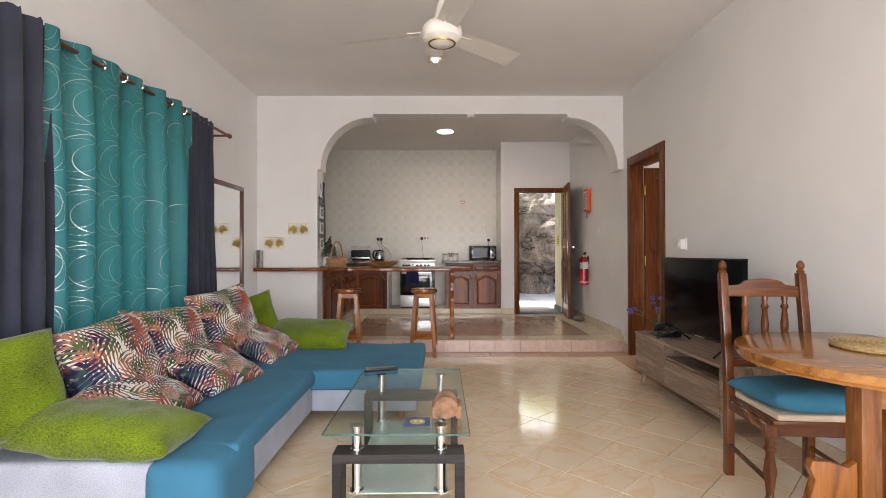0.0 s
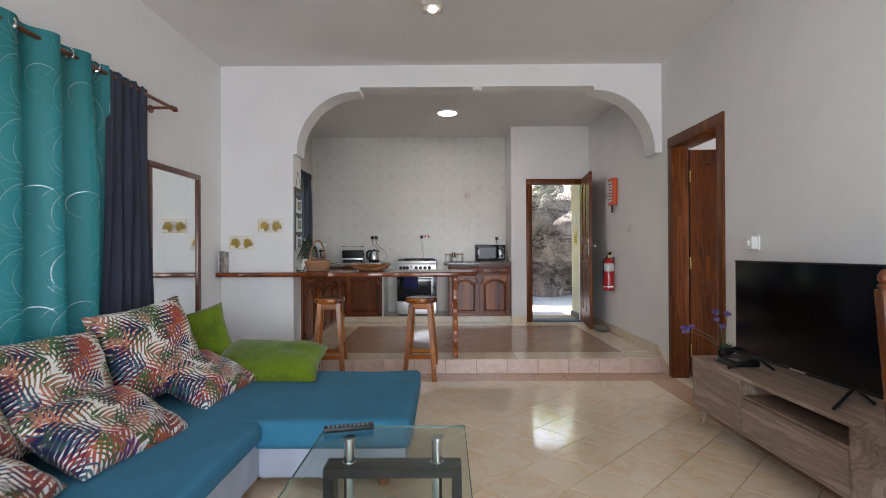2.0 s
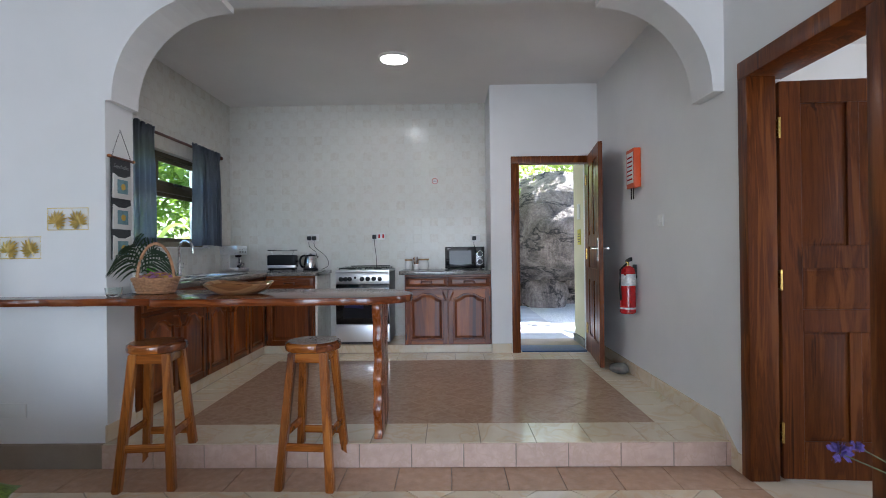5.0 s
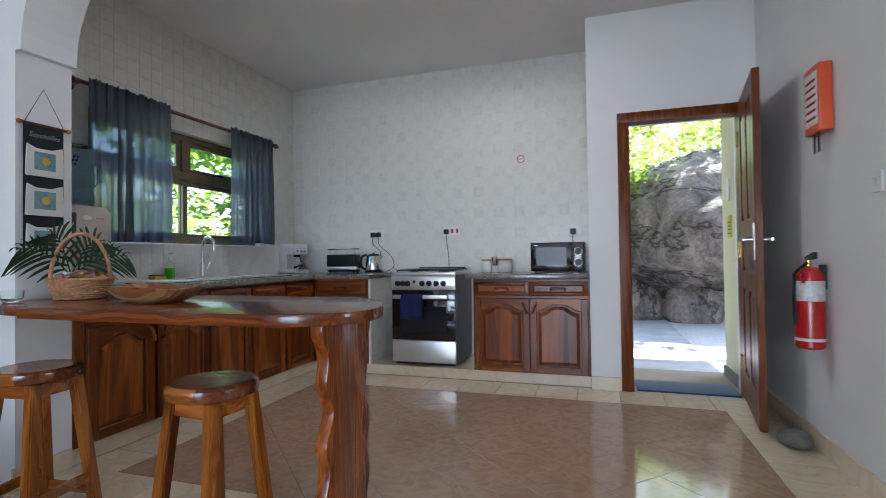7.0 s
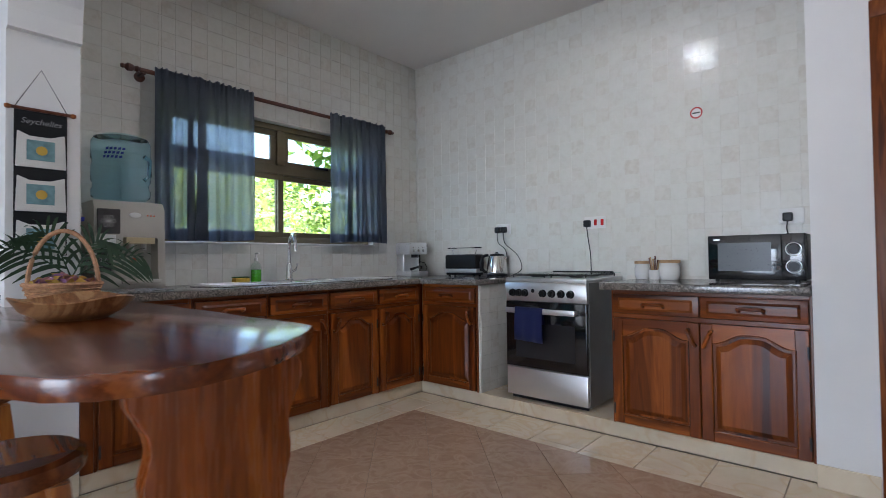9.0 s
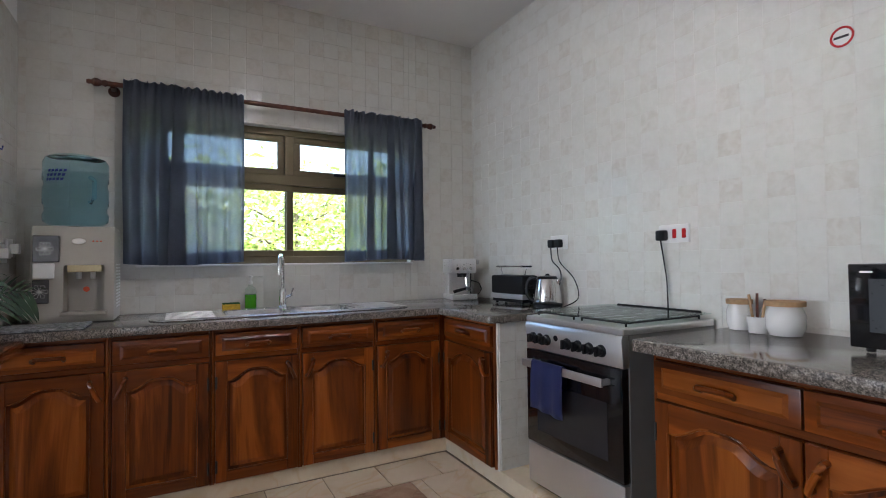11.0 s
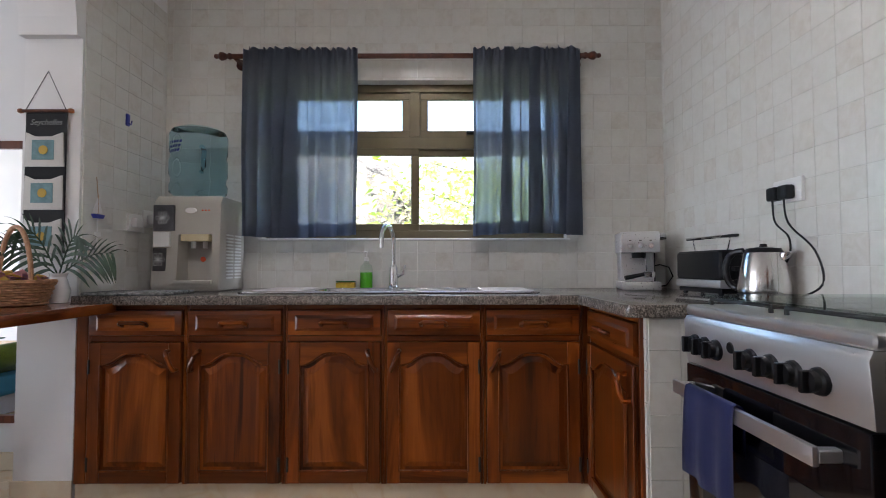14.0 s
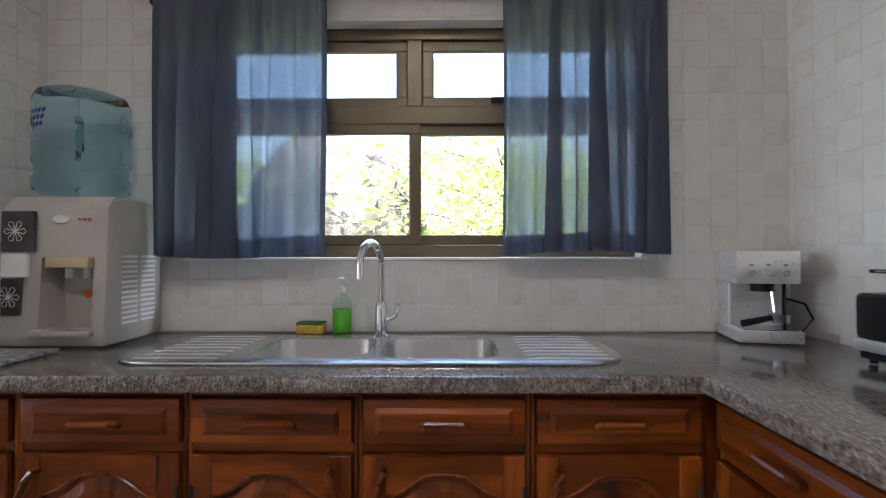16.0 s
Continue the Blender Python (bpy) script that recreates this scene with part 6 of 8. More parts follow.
def tropical():
    """White cotton printed with palm leaves: strokes fan out from random stems."""
    n = Nodes("tropical_leaf_print")
    col = n.ramp(n.noise(n.map(), 300, 2), [(0.3, (0.66, 0.64, 0.58)), (0.7, (0.76, 0.74, 0.69))])
    warp = n.t.nodes.new("ShaderNodeTexNoise")
    warp.inputs["Scale"].default_value = 4.0
    n.put(warp.inputs["Vector"], n.coord.outputs["Object"])
    sway = n.t.nodes.new("ShaderNodeVectorMath")
    sway.operation = "MULTIPLY_ADD"
    n.put(sway.inputs[0], warp.outputs["Color"]), n.put(sway.inputs[2], n.coord.outputs["Object"])
    sway.inputs[1].default_value = (0.09, 0.09, 0.0)
    sets = (
        (4.2, [(0.0, (0.60, 0.11, 0.03)), (0.3, (0.05, 0.13, 0.04)), (0.5, (0.62, 0.20, 0.09)), (0.7, (0.42, 0.05, 0.07)), (0.85, (0.62, 0.30, 0.22))]),
        (4.6, [(0.0, (0.04, 0.12, 0.035)), (0.3, (0.09, 0.18, 0.05)), (0.55, (0.02, 0.02, 0.09)), (0.75, (0.10, 0.20, 0.24)), (0.88, (0.58, 0.13, 0.04))]),
        (4.4, [(0.0, (0.55, 0.12, 0.05)), (0.3, (0.02, 0.02, 0.08)), (0.5, (0.06, 0.15, 0.05)), (0.7, (0.60, 0.24, 0.14)), (0.88, (0.16, 0.05, 0.18))]),
    )
    for k, (sc, cols) in enumerate(sets):
        v = n.t.nodes.new("ShaderNodeTexVoronoi")
        v.voronoi_dimensions = "2D"
        vec = n.map((sc, sc, sc), (0, 0, 41 * k), (0.37 * k, 0.2 * k, 0), sway.outputs[0])
        n.put(v.inputs["Vector"], vec)
        v.inputs["Scale"].default_value = 1.0
        d = n.t.nodes.new("ShaderNodeVectorMath")
        d.operation = "SUBTRACT"
        n.put(d.inputs[0], vec), n.put(d.inputs[1], v.outputs["Position"])
        sep = n.t.nodes.new("ShaderNodeSeparateColor")
        n.put(sep.inputs[0], v.outputs["Color"])
        rot = n.t.nodes.new("ShaderNodeVectorRotate")
        rot.rotation_type = "Z_AXIS"
        n.put(rot.inputs["Vector"], d.outputs[0]), n.put(rot.inputs["Angle"], n.math("MULTIPLY", sep.outputs[0], 6.28))
        xyz = n.t.nodes.new("ShaderNodeSeparateXYZ")
        n.put(xyz.inputs[0], rot.outputs[0])
        u, w = xyz.outputs[0], n.math("ABSOLUTE", xyz.outputs[1])
        # tapering leaflets slant away from a thin rib
        ph = n.math("ADD", n.math("MULTIPLY", u, 7.5), n.math("MULTIPLY", w, -8.5))
        saw = n.math("ABSOLUTE", n.math("SUBTRACT", n.math("FRACT", ph), 0.5))
        wide = n.math("ADD", 0.11, n.math("MULTIPLY", w, 0.75))
        stripe = n.math("GREATER_THAN", n.math("SUBTRACT", 0.5, saw), wide)
        rib = n.math("LESS_THAN", w, 0.012)
        inside = n.math("LESS_THAN", n.math("ADD", n.math("MULTIPLY", u, n.math("MULTIPLY", u, 1.1)), n.math("MULTIPLY", w, n.math("MULTIPLY", w, 3.0))), 0.5)
        mask = n.math("MULTIPLY", n.math("MAXIMUM", stripe, rib), inside)
        cr = n.ramp(n.math("FRACT", n.math("ADD", sep.outputs[1], n.math("MULTIPLY", n.math("SUBTRACT", n.noise(n.map(), 7 + k, 2), 0.5), 0.8))), [(p, tuple(0.72 * q for q in c)) for p, c in cols])
        cr.node.color_ramp.interpolation = "EASE"
        col = n.mix(mask, col, cr)
    n.bump(n.noise(n.map(), 400, 2), 0.15, 0.002)
    n.bsdf.inputs["Sheen Weight"].default_value = 0.1
    return n.done(col, 0.85, 0, 0, 0.2)


M_TROPIC = tropical()


def ring_cloth():
    """Teal satin printed with loose silver rings."""
    n = Nodes("teal_ring_curtain")
    uvn = n.t.nodes.new("ShaderNodeUVMap")
    uvn.uv_map = "cloth"
    sep = n.t.nodes.new("ShaderNodeSeparateXYZ")
    n.put(sep.inputs[0], uvn.outputs[0])
    u, v = sep.outputs[0], sep.outputs[1]
    total = None
    for k, (pu, pv, r, du, dv) in enumerate(((0.40, 0.31, 0.125, 0.0, 0.0), (0.40, 0.31, 0.115, 0.03, 0.016), (0.40, 0.31, 0.095, -0.035, 0.02), (0.40, 0.62, 0.075, 0.17, 0.09), (0.40, 0.31, 0.118, 0.05, -0.03))):
        a = n.math("SUBTRACT", n.math("MODULO", n.math("ADD", u, 5.0 + du), pu), pu / 2)
        b = n.math("SUBTRACT", n.math("MODULO", n.math("ADD", v, 5.0 + dv), pv), pv / 2)
        d = n.math("SQRT", n.math("ADD", n.math("MULTIPLY", a, a), n.math("MULTIPLY", b, b)))
        # the line thickens and fades round the ring
        ang = n.math("SINE", n.math("ADD", n.math("ARCTAN2", b, a), 1.9 * k))
        half = n.math("ADD", 0.0006, n.math("MULTIPLY", n.math("MAXIMUM", ang, 0.0), 0.0017))
        line = n.math("LESS_THAN", n.math("ABSOLUTE", n.math("SUBTRACT", d, r)), half)
        line = n.math("MULTIPLY", line, n.math("GREATER_THAN", ang, -0.75))
        total = line if total is None else n.math("MAXIMUM", total, line)
    fine = n.noise(n.map((1, 1, 0.2)), 500, 2)
    col = n.mix(total, n.ramp(fine, [(0.3, (0.008, 0.155, 0.172)), (0.7, (0.014, 0.215, 0.235))]), (0.34, 0.42, 0.41))
    n.bump(fine, 0.15, 0.001)
    n.put(n.bsdf.inputs["Metallic"], n.math("MULTIPLY", total, 0.7))
    mat = n.done(col, n.math("SUBTRACT", 0.6, n.math("MULTIPLY", total, 0.3)))
    n.put(n.bsdf.inputs["Metallic"], n.math("MULTIPLY", total, 0.7))
    see = n.t.nodes.new("ShaderNodeBsdfTranslucent")
    n.put(see.inputs[0], (0.02, 0.22, 0.21, 1.0))
    m = n.t.nodes.new("ShaderNodeMixShader")
    m.inputs[0].default_value = 0.18
    n.t.links.new(n.bsdf.outputs[0], m.inputs[1]), n.t.links.new(see.outputs[0], m.inputs[2])
    n.t.links.new(m.outputs[0], n.t.nodes["Material Output"].inputs[0])
    return mat


M_TEAL = ring_cloth()

# curtains on the west wall
g = "living room curtains"
curtain("teal_curtain", -1.99, 3.01, 4.50, 0.05, 2.345, 6, 0.055, M_TEAL, "teal curtain printed with silver rings on steel eyelets", seed=2, group=g, gather=0)
curtain("slate_curtain", -1.985, 4.50, 4.89, 0.04, 2.33, 5, 0.035, M_SLATE, "dark slate grey curtain gathered beside the teal one", seed=4, group=g, flare=1.5)
curtain("slate_curtain", -1.955, 2.15, 3.03, 0.04, 2.33, 7, 0.045, M_SLATE, "dark slate grey curtain gathered beside the teal one", seed=6, group=g)
cr = curtain_rod("curtain_rod", -1.995, 1.9, 5.29, 2.295, 0.013, plain("copper_rod", (0.20, 0.075, 0.045), 0.35, 0.6, 0.15), "copper-brown metal curtain rod over the sofa", XW, False)
for k in range(8):
    y = 3.10 + 0.183 * k
    bm = bmesh.new()
    tube([(-1.995 + 0.03 * math.cos(a), y + (0.012 if k % 2 else -0.012) * math.cos(a), 2.295 + 0.03 * math.sin(a)) for a in [2 * math.pi * i / 20 for i in range(21)]], 0.007, 6, bm)
    part("eyelet", bm, M_CHROME, cr, "steel eyelet ring")

# living room window behind the curtains
xw2 = XW - 0.1
w2 = tagged(new("window_2"), "bronze aluminium window behind the living room curtains", "window", "", "structure")
for y in (WY0, (WY0 + WY1) / 2 - 0.03, WY1 - 0.06):
    part("window_frame", box(xw2 - 0.02, xw2 + 0.02, y, y + 0.06, WZ0, WZ1, 0.003), M_BRONZE, w2)
for z in (WZ0, WZ1 - 0.05):
    part("window_frame", box(xw2 - 0.018, xw2 + 0.018, WY0 + 0.06, WY1 - 0.06, z, z + 0.05, 0.003), M_BRONZE, w2)

# mirror leaning by the bar
mi = thing("wall_mirror", (XW + 0.02, 5.46, 0.27), "tall wall mirror in a dark red wooden frame", "mirror")
my0, my1, mz0, mz1 = 5.10, 5.868, 0.27, 1.882
for a in ((my0, my1, mz1 - 0.045, mz1), (my0, my1, mz0, mz0 + 0.045), (my0, my0 + 0.045, mz0 + 0.045, mz1 - 0.045), (my1 - 0.045, my1, mz0 + 0.045, mz1 - 0.045)):
    part("frame_rail", box(XW + 0.002, XW + 0.035, *a, 0.006, 2), M_DARKWOOD, mi)
part("glass", box(XW + 0.003, XW + 0.018, my0 + 0.04, my1 - 0.04, mz0 + 0.04, mz1 - 0.04), M_MIRROR, mi, "silvered mirror glass")
ws = thing("wall_socket", (-1.98, YA - 0.006, 0.33), "white double socket low on the arch wall", "socket")
part("plate", box(-2.05, -1.90, YA - 0.012, YA - 0.001, 0.29, 0.375, 0.003, 2), M_WPLASTIC, ws)


# ---- sofa ----
def soft_box(x0, x1, y0, y1, z0, z1, r, seed, puff=0.012, cuts=10):
    """A padded block with rounded edges and faint unevenness."""
    bm = box(x0, x1, y0, y1, z0, z1, r, 5)
    bmesh.ops.triangulate(bm, faces=[f for f in bm.faces if f.calc_area() > 0.05])
    bmesh.ops.subdivide_edges(bm, edges=[e for e in bm.edges if e.calc_length() > 0.25], cuts=cuts // 2, use_grid_fill=True)
    for v in bm.verts:
        k = noise.noise(v.co * 3 + Vector((seed, 0, 0))) + 0.5 * noise.noise(v.co * 8)
        v.co.z += puff * k if v.co.z > z1 - r - 0.01 else 0
        v.co.x += 0.4 * puff * k
    return bm


sf = thing("corner_sofa", (-1.3, 3.7, 0), "light grey corner sofa under stretched blue covers", "sofa")
part("base", box(-2.05, -0.87, 2.50, 4.92, 0.06, 0.27, 0.02, 3), M_GREYFAB, sf)
part("chaise_base", box(-0.875, -0.13, 3.965, 4.95, 0.06, 0.26, 0.02, 3), M_GREYFAB, sf)
part("backrest", box(-2.06, -1.82, 2.50, 4.92, 0.27, 0.66, 0.05, 4), M_GREYFAB, sf)
part("seat_cover", soft_box(-1.86, -0.835, 2.62, 4.0, 0.25, 0.355, 0.045, 1), M_BLUECOVER, sf, "stretched blue seat cover", smooth=True)
part("chaise_cover", soft_box(-1.86, -0.10, 3.93, 4.985, 0.21, 0.36, 0.05, 3), M_BLUECOVER, sf, "stretched blue chaise cover", smooth=True)
part("cover_drape", soft_box(-1.14, -0.825, 2.43, 2.85, 0.05, 0.354, 0.085, 9, 0.012), M_BLUECOVER, sf, "stretched blue cover hanging over the end", smooth=True)
part("end_pad", soft_box(-2.05, -1.10, 2.46, 2.64, 0.08, 0.345, 0.03, 5, 0.006), M_GREYFAB, sf, smooth=True)
for x, y in ((-0.25, 4.05), (-0.25, 4.84), (-0.95, 2.58), (-1.95, 2.58), (-0.95, 4.05), (-1.95, 4.84)):
    part("foot", rod((x, y, 0), (x, y, 0.062), 0.03, 0.035, 14), M_HONEY, sf, "brown wooden foot")


def pillow(name, w, h, t, m, material, label, category="pillow", group="", seed=1, wrinkle=0.012):
    """A stuffed pillow in its own x-y plane, placed by m."""
    bm = bmesh.new()
    n = 22
    sides = []
    for s in (1, -1):
        rows = []
        for j in range(n + 1):
            row = []
            for i in range(n + 1):
                u, v = 2 * i / n - 1, 2 * j / n - 1
                edge = max(0.0, (1 - abs(u) ** 2.6) * (1 - abs(v) ** 2.6))
                pin = 1 - 0.07 * (1 - abs(v) ** 2) * abs(u) ** 3
                pin2 = 1 - 0.07 * (1 - abs(u) ** 2) * abs(v) ** 3
                x, y = u * w / 2 * pin, v * h / 2 * pin2
                z = s * t / 2 * edge ** 0.42 if edge > 0 else 0.0
                k = noise.noise(Vector((x * 7 + seed * 3.1, y * 7, s * 2.0))) * wrinkle + noise.noise(Vector((x * 17, y * 15 + seed, s))) * wrinkle * 0.4
                row.append((x + k * 0.5, y + k * 0.6, z + k * (1.2 if edge > 0 else 0.3)))
            rows.append(row)
        sides.append(rows)
    vs = {}

    def vert(s, j, i):
        key = (0, j, i) if i in (0, n) or j in (0, n) else (s, j, i)
        if key not in vs:
            vs[key] = bm.verts.new(sides[key[0]][j][i])
        return vs[key]

    for s in (0, 1):
        for j in range(n):
            for i in range(n):
                q = [vert(s, j, i), vert(s, j, i + 1), vert(s, j + 1, i + 1), vert(s, j + 1, i)]
                bm.faces.new(q if s == 0 else q[::-1])
    ob = solid(name, bm, material, label, category, (0, 0, 0), group, smooth=True)
    ob.matrix_world = m
    return ob


def stand(x, y, z, lean, yaw, roll=0):
    """Pose of a pillow standing on edge: lean back by lean degrees, facing yaw."""
    return Matrix.Translation((x, y, z)) @ Euler((0, 0, radians(yaw))).to_matrix().to_4x4() @ Euler((radians(90 - lean), 0, 0)).to_matrix().to_4x4() @ Euler((0, 0, radians(roll))).to_matrix().to_4x4()


g = "tropical cushions on the sofa"
lab = "white cushion printed with colourful tropical palm leaves"
# upright ones face the room (+x), low ones slump in front of them
pillow("tropical_cushion", 0.62, 0.55, 0.20, stand(-1.60, 4.28, 0.64, 18, 72, 6), M_TROPIC, lab, group=g, seed=1)
pillow("tropical_cushion", 0.66, 0.50, 0.22, stand(-1.66, 3.62, 0.60, 24, 84, -4), M_TROPIC, lab, group=g, seed=2)
pillow("tropical_cushion", 0.62, 0.50, 0.22, stand(-1.64, 3.05, 0.60, 24, 88, 5), M_TROPIC, lab, group=g, seed=3)
lab2 = "slumped white cushion printed with tropical palm leaves"
pillow("tropical_cushion", 0.58, 0.42, 0.16, stand(-1.36, 4.42, 0.455, 64, 80, 4), M_TROPIC, lab2, group=g, seed=4)
pillow("tropical_cushion", 0.62, 0.42, 0.16, stand(-1.38, 3.60, 0.455, 62, 88, -6), M_TROPIC, lab2, group=g, seed=5)
pillow("tropical_cushion", 0.60, 0.42, 0.16, stand(-1.43, 2.92, 0.45, 68, 92, 3), M_TROPIC, lab2, group=g, seed=6)
g = "lime cushions on the sofa"
pillow("lime_cushion", 0.46, 0.44, 0.15, stand(-1.74, 2.50, 0.62, 20, 62, 4), M_LIME, "lime green chenille cushion leaning at the sofa's end", group=g, seed=7)
pillow("lime_cushion", 0.80, 0.34, 0.20, Matrix.Translation((-1.40, 2.60, 0.437)) @ Euler((radians(4), radians(3), radians(-5))).to_matrix().to_4x4(), M_LIME, "lime green chenille cushion lying flat on the sofa", group=g, seed=8)
pillow("lime_cushion", 0.46, 0.44, 0.14, stand(-1.63, 4.84, 0.585, 20, 30, 14), M_LIME, "lime green chenille cushion leaning behind the tropical ones", group=g, seed=9)
pillow("lime_cushion", 0.74, 0.40, 0.20, stand(-1.12, 4.82, 0.455, 66, 2, -3), M_LIME, "lime green chenille cushion lying on the chaise", group=g, seed=10)


# ---- coffee table ----
def coffee_table():
    x0, x1, y0, y1, zt = -0.45, 0.155, 2.525, 3.655, 0.425
    root = thing("coffee_table", (-0.14, 3.1, 0), "glass coffee table on dark wooden frames with steel posts", "coffee table")
    top = rounded([(x0, y0, True), (x1, y0, True), (x1, y1, True), (x0, y1, True)], 0.02, 4)
    tp = part("glass_top", prism(top, zt, zt + 0.008, "z"), M_TABLEGLASS, root, "clear bevelled glass top")
    tp.visible_shadow = False
    for a in ((x0, x1, y0 - 0.0015, y0 + 0.001), (x0, x1, y1 - 0.001, y1 + 0.0015), (x0 - 0.0015, x0 + 0.001, y0, y1), (x1 - 0.001, x1 + 0.0015, y0, y1)):
        part("glass_rim", box(a[0], a[1], a[2], a[3], zt + 0.001, zt + 0.0085), M_GLASSEDGE, tp, "green glass edge")
    zs = 0.13
    shelf = part("glass_shelf", box(x0 + 0.09, x1 - 0.09, y0 + 0.12, y1 - 0.12, zs, zs + 0.007), plain("frosted_glass", (0.42, 0.52, 0.46), 0.25, vary=0.06), root, "frosted glass shelf")
    for yc in (y0 + 0.14, y1 - 0.105):
        f = box(x0 + 0.022, x1 - 0.018, yc - 0.055, yc + 0.055, 0.275, 0.315, 0.002)
        part("frame_top", f, M_WENGE, root)
        for xc in (x0 + 0.022, x1 - 0.058):
            part("leg", box(xc, xc + 0.04, yc - 0.055, yc + 0.055, 0, 0.275, 0.002), M_WENGE, root)
        for xc in (x0 + 0.12, x1 - 0.12):
            part("post", rod((xc, yc, zs), (xc, yc, zt - 0.004), 0.022, seg=20), M_CHROME, root, "polished steel post")
            for zc in (zt - 0.008, 0.3155, zs + 0.0075):
                part("collar", lathe([(0, 0), (0.03, 0), (0.03, 0.0075), (0, 0.0075)], (xc, yc, zc), 20), M_CHROME, root)


coffee_table()
rc = thing("remote_control", (-0.29, 3.62, 0.435), "black remote control on the glass table", "remote control")
part("body", box(-0.40, -0.19, 3.60, 3.645, 0.4345, 0.455, 0.006, 2), M_BLACK, rc)
for k in range(10):
    part("button", box(-0.385 + 0.018 * k, -0.375 + 0.018 * k, 3.61, 3.62, 0.4545, 0.457), M_SIDE, rc)
    part("button", box(-0.385 + 0.018 * k, -0.375 + 0.018 * k, 3.626, 3.636, 0.4545, 0.457), M_SIDE, rc)
rc.matrix_world = pose(-0.335, 3.60, 0.435, 0, 0, 14)
M_CARVED = plain("rough_carved_wood", (0.33, 0.175, 0.10), 0.85, vary=0.5, scale=25, bump=0.8, fine=60)
cs = thing("coaster_holder", (0.05, 2.76, 0.435), "rough carved wooden coaster holder with round coasters", "coaster holder")
part("tray", box(-0.005, 0.13, 2.70, 2.82, 0.447, 0.492, 0.006, 1), M_CARVED, cs)
for x in (0.01, 0.115):
    for y in (2.715, 2.805):
        part("foot", box(x - 0.012, x + 0.012, y - 0.012, y + 0.012, 0.4345, 0.452, 0.003), M_CARVED, cs)
for k, y in enumerate((2.686, 2.73, 2.755, 2.78)):
    part("coaster", lathe([(0, -0.006), (0.052, -0.006), (0.054, 0), (0.052, 0.006), (0, 0.006)], (0.058, y, 0.49), 20, None, Matrix.Rotation(math.pi / 2 + 0.25, 3, "X")), M_CARVED, cs, "round carved coaster")
cd = solid("blue_card", box(-0.125, -0.012, 2.61, 2.72, 0.4342, 0.4362), plain("blue_print", (0.012, 0.05, 0.17), 0.35, vary=0.2), "dark blue printed card with a yellow disc", "card", (-0.068, 2.665, 0.4342))
part("disc", lathe([(0, 0), (0.034, 0), (0.034, 0.001), (0, 0.001)], (-0.066, 2.665, 0.4364), 24), plain("card_yellow", (0.45, 0.40, 0.08), 0.4), cd, "yellow disc")
fc = bpy.data.curves.new("digits", "FONT")
fc.body, fc.size, fc.extrude, fc.align_x, fc.align_y = "9.8", 0.034, 0.0006, "CENTER", "CENTER"
fo = new("digits", fc)
fo.data.materials.append(M_WPLASTIC)
fo.parent = cd
fo.matrix_basis = pose(0.005, 0.0, 0.004)

# ---- ceiling fan ----
FX, FY, FZ = 0.046, 3.575, 2.525
fan = thing("ceiling_fan", (FX, FY, ZC), "white three-bladed ceiling fan with a gold ring", "ceiling fan")
M_FAN = plain("fan_white", (0.82, 0.79, 0.73), 0.3, vary=0.05)
part("canopy", lathe([(0, 0), (0.06, 0), (0.05, -0.06), (0.02, -0.075), (0, -0.075)], (FX, FY, ZC - 0.001), 24), M_FAN, fan)
part("rod", rod((FX, FY, FZ + 0.15), (FX, FY, ZC - 0.07), 0.012, seg=14), M_FAN, fan)
part("cup", lathe([(0.02, 0.22), (0.028, 0.2), (0.05, 0.11), (0.06, 0.07), (0, 0.07)], (FX, FY, FZ), 24), M_FAN, fan)
hub = part("motor", lathe([(0, 0.085), (0.095, 0.078), (0.12, 0.054), (0.13, 0.018), (0.12, -0.018), (0.09, -0.042), (0.08, -0.046), (0, -0.048)], (FX, FY, FZ), 40), M_FAN, fan)
part("ring", tube([(FX + 0.081 * math.cos(a), FY + 0.081 * math.sin(a), FZ - 0.046) for a in [2 * math.pi * i / 36 for i in range(37)]], 0.006, 6), M_BRASS, hub, "gold trim ring")
part("cap", lathe([(0, -0.06), (0.055, -0.058), (0.073, -0.048), (0, -0.046)], (FX, FY, FZ), 32), M_FAN, hub)
for deg in (40, 165, 283):
    a = radians(deg)
    d, s = Vector((math.cos(a), math.sin(a), 0)), Vector((-math.sin(a), math.cos(a), 0))
    bm = bmesh.new()
    rows = []
    for i in range(9):
        u = i / 8
        r = 0.14 + 0.53 * u
        wd = 0.062 + 0.014 * u
        row = [Vector((FX, FY, FZ + 0.02)) + d * r + s * (wd * q) + Vector((0, 0, -0.30 * wd * q + 0.006 * (1 - q * q))) for q in (-1, -0.5, 0, 0.5, 1)]
        rows.append([bm.verts.new(p) for p in row])
    for p, q in zip(rows, rows[1:]):
        for i in range(4):
            bm.faces.new((p[i], p[i + 1], q[i + 1], q[i]))
    bmesh.ops.solidify(bm, geom=bm.faces[:], thickness=0.004)
    bl = part("blade", bm, M_FAN, fan, "long white blade")
    ar = bmesh.new()
    for q in (-0.5, 0, 0.5):
        tube([Vector((FX, FY, FZ + 0.03)) + d * 0.11 + s * 0.03 * q, Vector((FX, FY, FZ + 0.026)) + d * 0.22 + s * 0.07 * q], 0.004, 6, ar)
    part("blade_arm", ar, M_FAN, bl)

